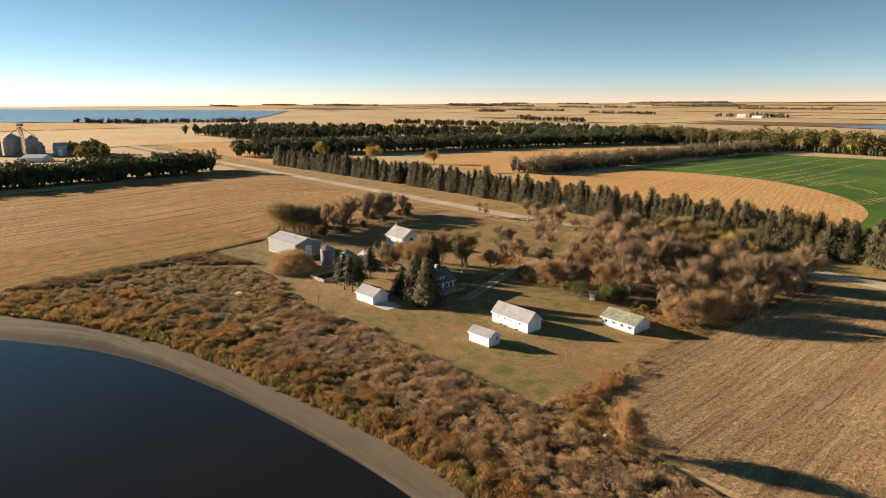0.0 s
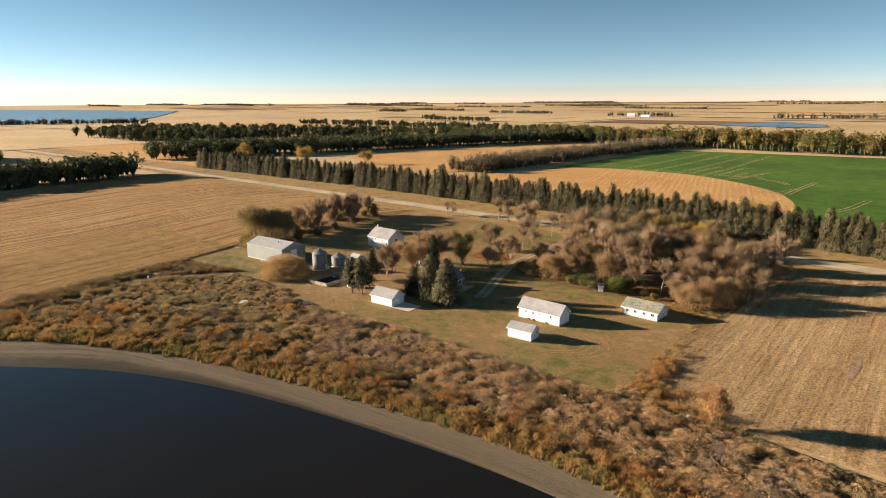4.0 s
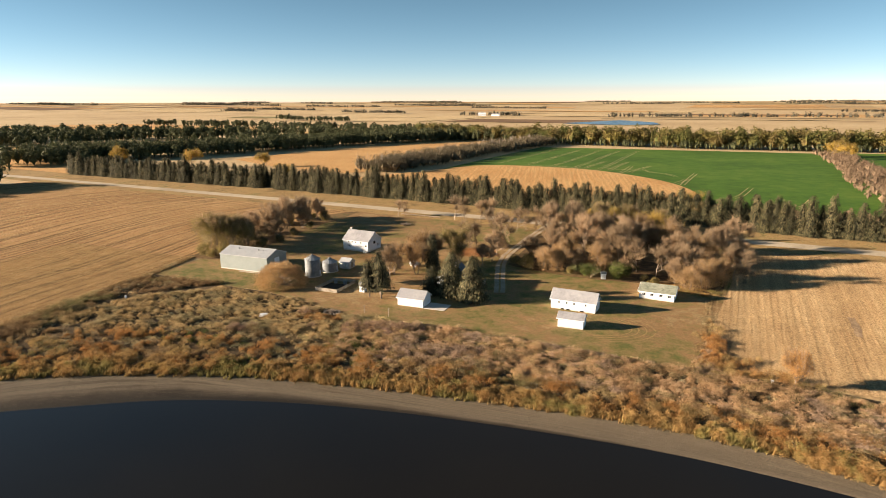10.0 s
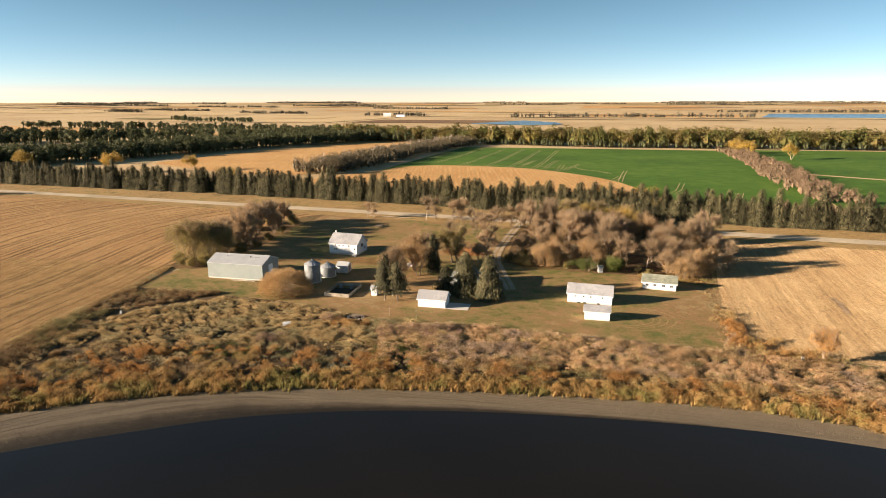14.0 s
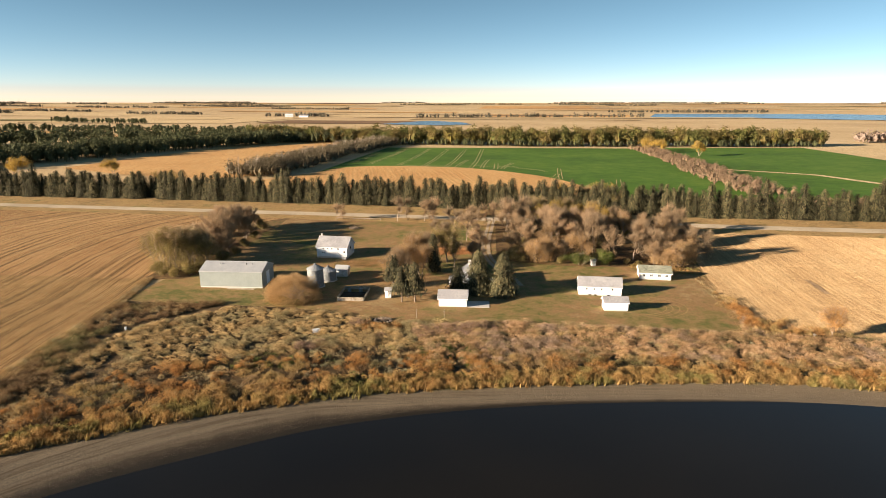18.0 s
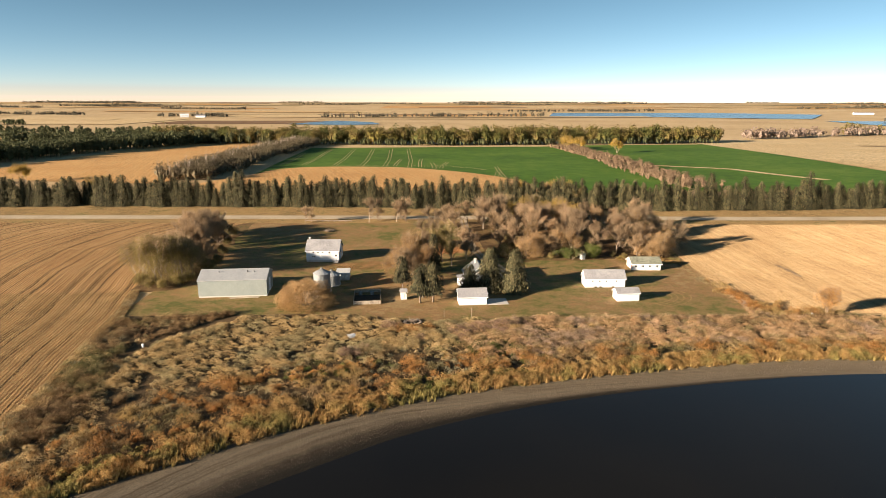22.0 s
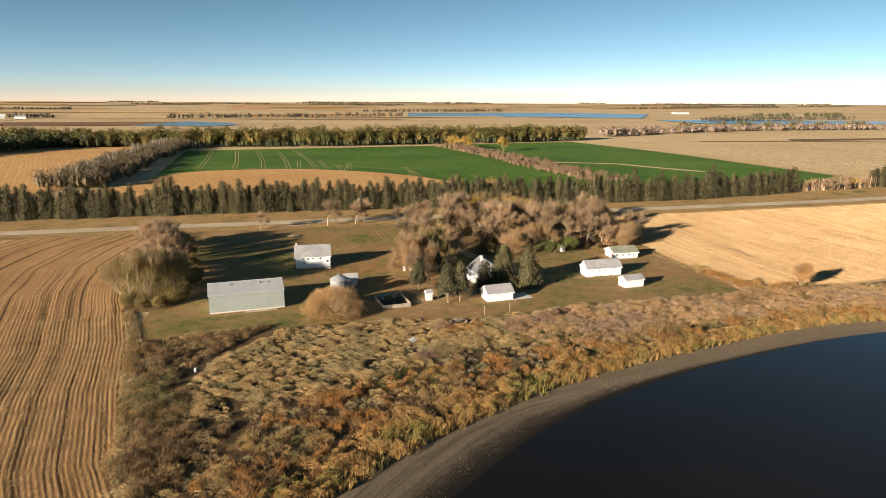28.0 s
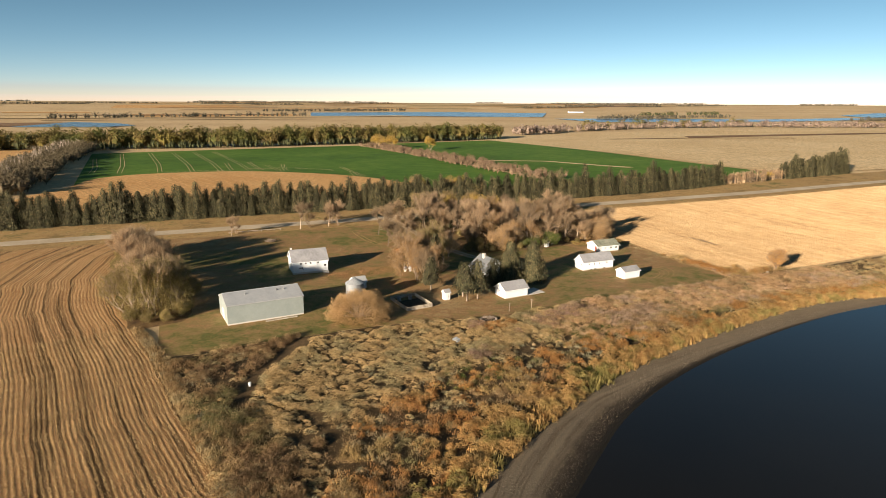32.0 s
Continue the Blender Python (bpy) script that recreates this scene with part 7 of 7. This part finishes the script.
def fallen_leaves(name, x, y, rx, ry, n, material, label, seed):
    rg = np.random.default_rng(seed)
    r, a = np.sqrt(rg.uniform(0, 1, n)) * rg.uniform(0.6, 1.1, n), rg.uniform(0, 6.28, n)
    px, py = x + r * np.cos(a) * rx, y + r * np.sin(a) * ry
    c = np.c_[px, py, land(px, py) + 0.16]
    V = cloud_tris(rg, c, 0.15, 0.5, np.array([0.0, 0.0, 0.0]) + rg.normal(size=(n, 3)) * np.array([1.2, 1.2, 0.15]))
    return tagged(new(name, mesh_of(name, V, tri_index(n), M[material])), label, "leaves", "", "stuff")


M["red_leaf"] = leaf_mat("orange-brown fallen leaves", [(0.30, 0.14, 0.06), (0.42, 0.21, 0.095), (0.48, 0.27, 0.13)], 0.1, 0.0)
M["brown_leaf"] = leaf_mat("brown fallen leaves", [(0.20, 0.115, 0.055), (0.30, 0.175, 0.08), (0.36, 0.225, 0.11)], 0.1, 0.0)
fallen_leaves("fallen_leaves", -119.5, 152.5, 7.5, 5.5, 9000, "red_leaf", "orange-brown leaves fallen on the grass", 261)
fallen_leaves("fallen_leaves", -145, 137, 13, 5.0, 3000, "brown_leaf", "brown leaves fallen on the grass", 263)


def yard_track(line, label):
    for s in (-0.8, 0.8):
        sheet("yard_track", beside(beside(line, s), -0.22), beside(beside(line, s), 0.22), M["verge"], 0.13, 1.2, label, 0.1)


yard_track(np.array([(-126.5, 163), (-127.5, 172), (-127.0, 182), (-125, 192)], float), "worn wheel track across the grass")


# low shed corner rubble and pale grass by the grove
clumps("pale_edge_grass", band(151, [(-66, 134), (-56, 130), (-48, 127)], [(-64, 138), (-54, 134.5), (-46, 133)], 420), 0.5, 20, 0.6, "shore_grass", "pale dry grass at the edge of the grove", 152, 0.3)
tufts("ditch_grass", band(153, beside(ROAD[2:7], 7), beside(ROAD[2:7], 22), 5200, 0, 1, 0.0, 0.12), 0.35, 7, 0.5, "weeds", "rough dry grass in the road ditch", 154, 0.06)
tufts("ditch_grass", band(155, beside(ROAD[2:7], -10), beside(ROAD[2:7], -5), 2200, 0, 1, 0.0, 0.12), 0.3, 7, 0.5, "weeds", "rough dry grass in the road ditch", 156, 0.06)

# dead scrub beyond the end of the spruce row
for x in np.linspace(114, 176, 22):
    put(bare1 if rng.uniform() < 0.3 else bare3, float(x + rng.normal(0, 1)), float(207 + rng.normal(0, 2.5)), float(rng.uniform(0.45, 0.7)))
for x, y, s in ((158, 206, 0.6), (70, 590, 1.6), (76, 560, 1.5), (97, 520, 1.5), (66, 575, 1.4), (-390, 330, 1.5), (-455, 330, 1.6), (-340, 350, 1.2)):
    put(gold1, x, y, s)

brush_pile(-149.0, 71.8, 1.8, 60, 255, "pale fallen branches lying in the weeds")


def scrap_sheet(x, y):
    e = thing("scrap_sheet", "crumpled pale sheet of scrap metal in the weeds", "scrap", x, y, 25)
    bm = bmesh.new()
    prism(bm, [(-0.7, 0.35), (-0.2, 0.62), (0.2, 0.5), (0.75, 0.75), (0.75, 0.72), (0.2, 0.47), (-0.2, 0.59), (-0.7, 0.32)], "x", -0.9, 0.9)
    part("sheet", bm, M["white"], e)
    bm = bmesh.new()
    rod(bm, (-1.1, -0.5, 0.3), (1.0, 0.6, 0.7), 0.05, 0.04, 6)
    part("pipe", bm, M["steel"], e)


scrap_sheet(-149.0, 78.7)

# green regrowth on the lawn, herbs among the weeds, and shrubs at the yard's edge
M["grass_green"] = leaf_mat("fresh green grass", [(0.10, 0.145, 0.035), (0.15, 0.185, 0.05), (0.20, 0.215, 0.07)], 0.3, 0.0)
M["mauve_brush"] = leaf_mat("mauve-brown shrub twigs", [(0.17, 0.11, 0.085), (0.26, 0.175, 0.13), (0.36, 0.25, 0.185)], 0.25, 0.0)
for k, (x, y, rx, ry, n) in enumerate(((-99.5, 95, 1.6, 1.1, 420), (-143, 94.5, 6, 1.6, 700), (-176, 104, 8, 2.0, 800), (-104, 101, 1.8, 1.1, 160))):
    spots = np.random.default_rng(271 + k).normal((x, y), (rx, ry), (n, 2))
    tufts("green_grass", spots, 0.10, 4, 0.2, "grass_green", "patch of fresh green grass on the mown lawn", 276 + k, 0.03)
herbs = np.vstack([np.random.default_rng(281 + k).normal((x, y), (sx, sy), (n, 2)) for k, (x, y, sx, sy, n) in enumerate(((-121, 69, 4.5, 2.5, 90), (-118, 63, 3.0, 2.0, 50), (-135, 54, 5, 1.2, 45), (-122, 55.5, 4, 1.2, 40), (-20, 55, 9, 1.5, 60), (-155, 62, 6, 3, 40)))])
clumps("green_herbs", herbs, 1.0, 120, 0.9, "green", "low dark green herbs among the dry weeds", 288, 0.2)
shrubs = np.vstack([np.random.default_rng(291 + k).normal((x, y), (sx, sy), (n, 2)) for k, (x, y, sx, sy, n) in enumerate(((-123, 78.5, 3.5, 1.5, 34), (-114.5, 81, 3.5, 1.2, 34), (-141, 84, 1.8, 1.0, 12), (-150, 70.5, 2.0, 1.2, 12)))])
clumps("mauve_shrubs", shrubs, 1.5, 260, 1.3, "mauve_brush", "rounded mauve-brown shrubs beside the lawn", 298, 0.22)
corner = np.vstack([np.random.default_rng(301 + k).normal((x, y), (sx, sy), (n, 2)) for k, (x, y, sx, sy, n) in enumerate(((-50, 94, 1.0, 6.5, 60), (-47.5, 85, 2.2, 2.5, 50), (-41, 80.5, 4.0, 1.2, 34)))])
clumps("orange_brush", corner, 1.35, 170, 1.0, "rust_brush", "orange-brown brush along the corner of the stubble field", 308, 0.24)

# bare strips and mowing arcs
M["bare_earth"] = surface("bare grey earth", [(0.24, 0.165, 0.105), (0.32, 0.225, 0.145), (0.40, 0.29, 0.19)], 0.3, 1.2, 6.0, bumps=(0.6, 0.08), dark=0.35)
strip = np.array([(-20.6, 110), (-20.0, 114), (-19.8, 119), (-19.2, 123)], float)
sheet("bare_strip", beside(strip, -0.9), beside(strip, 0.9), M["bare_earth"], 0.12, 0.35, "bare strip of earth between the stubble rows", 0.9)
for r0 in (10.5, 12.0, 13.6, 15.4):
    arc = np.array([(-77 + r0 * math.cos(radians(a)), 98.5 + 0.62 * r0 * math.sin(radians(a))) for a in range(-75, 56, 10)])
    sheet("mowing_arc", beside(arc, -0.14), beside(arc, 0.14), M["verge"], 0.125, 0.8, "faint curved mowing line on the lawn", 0.15)
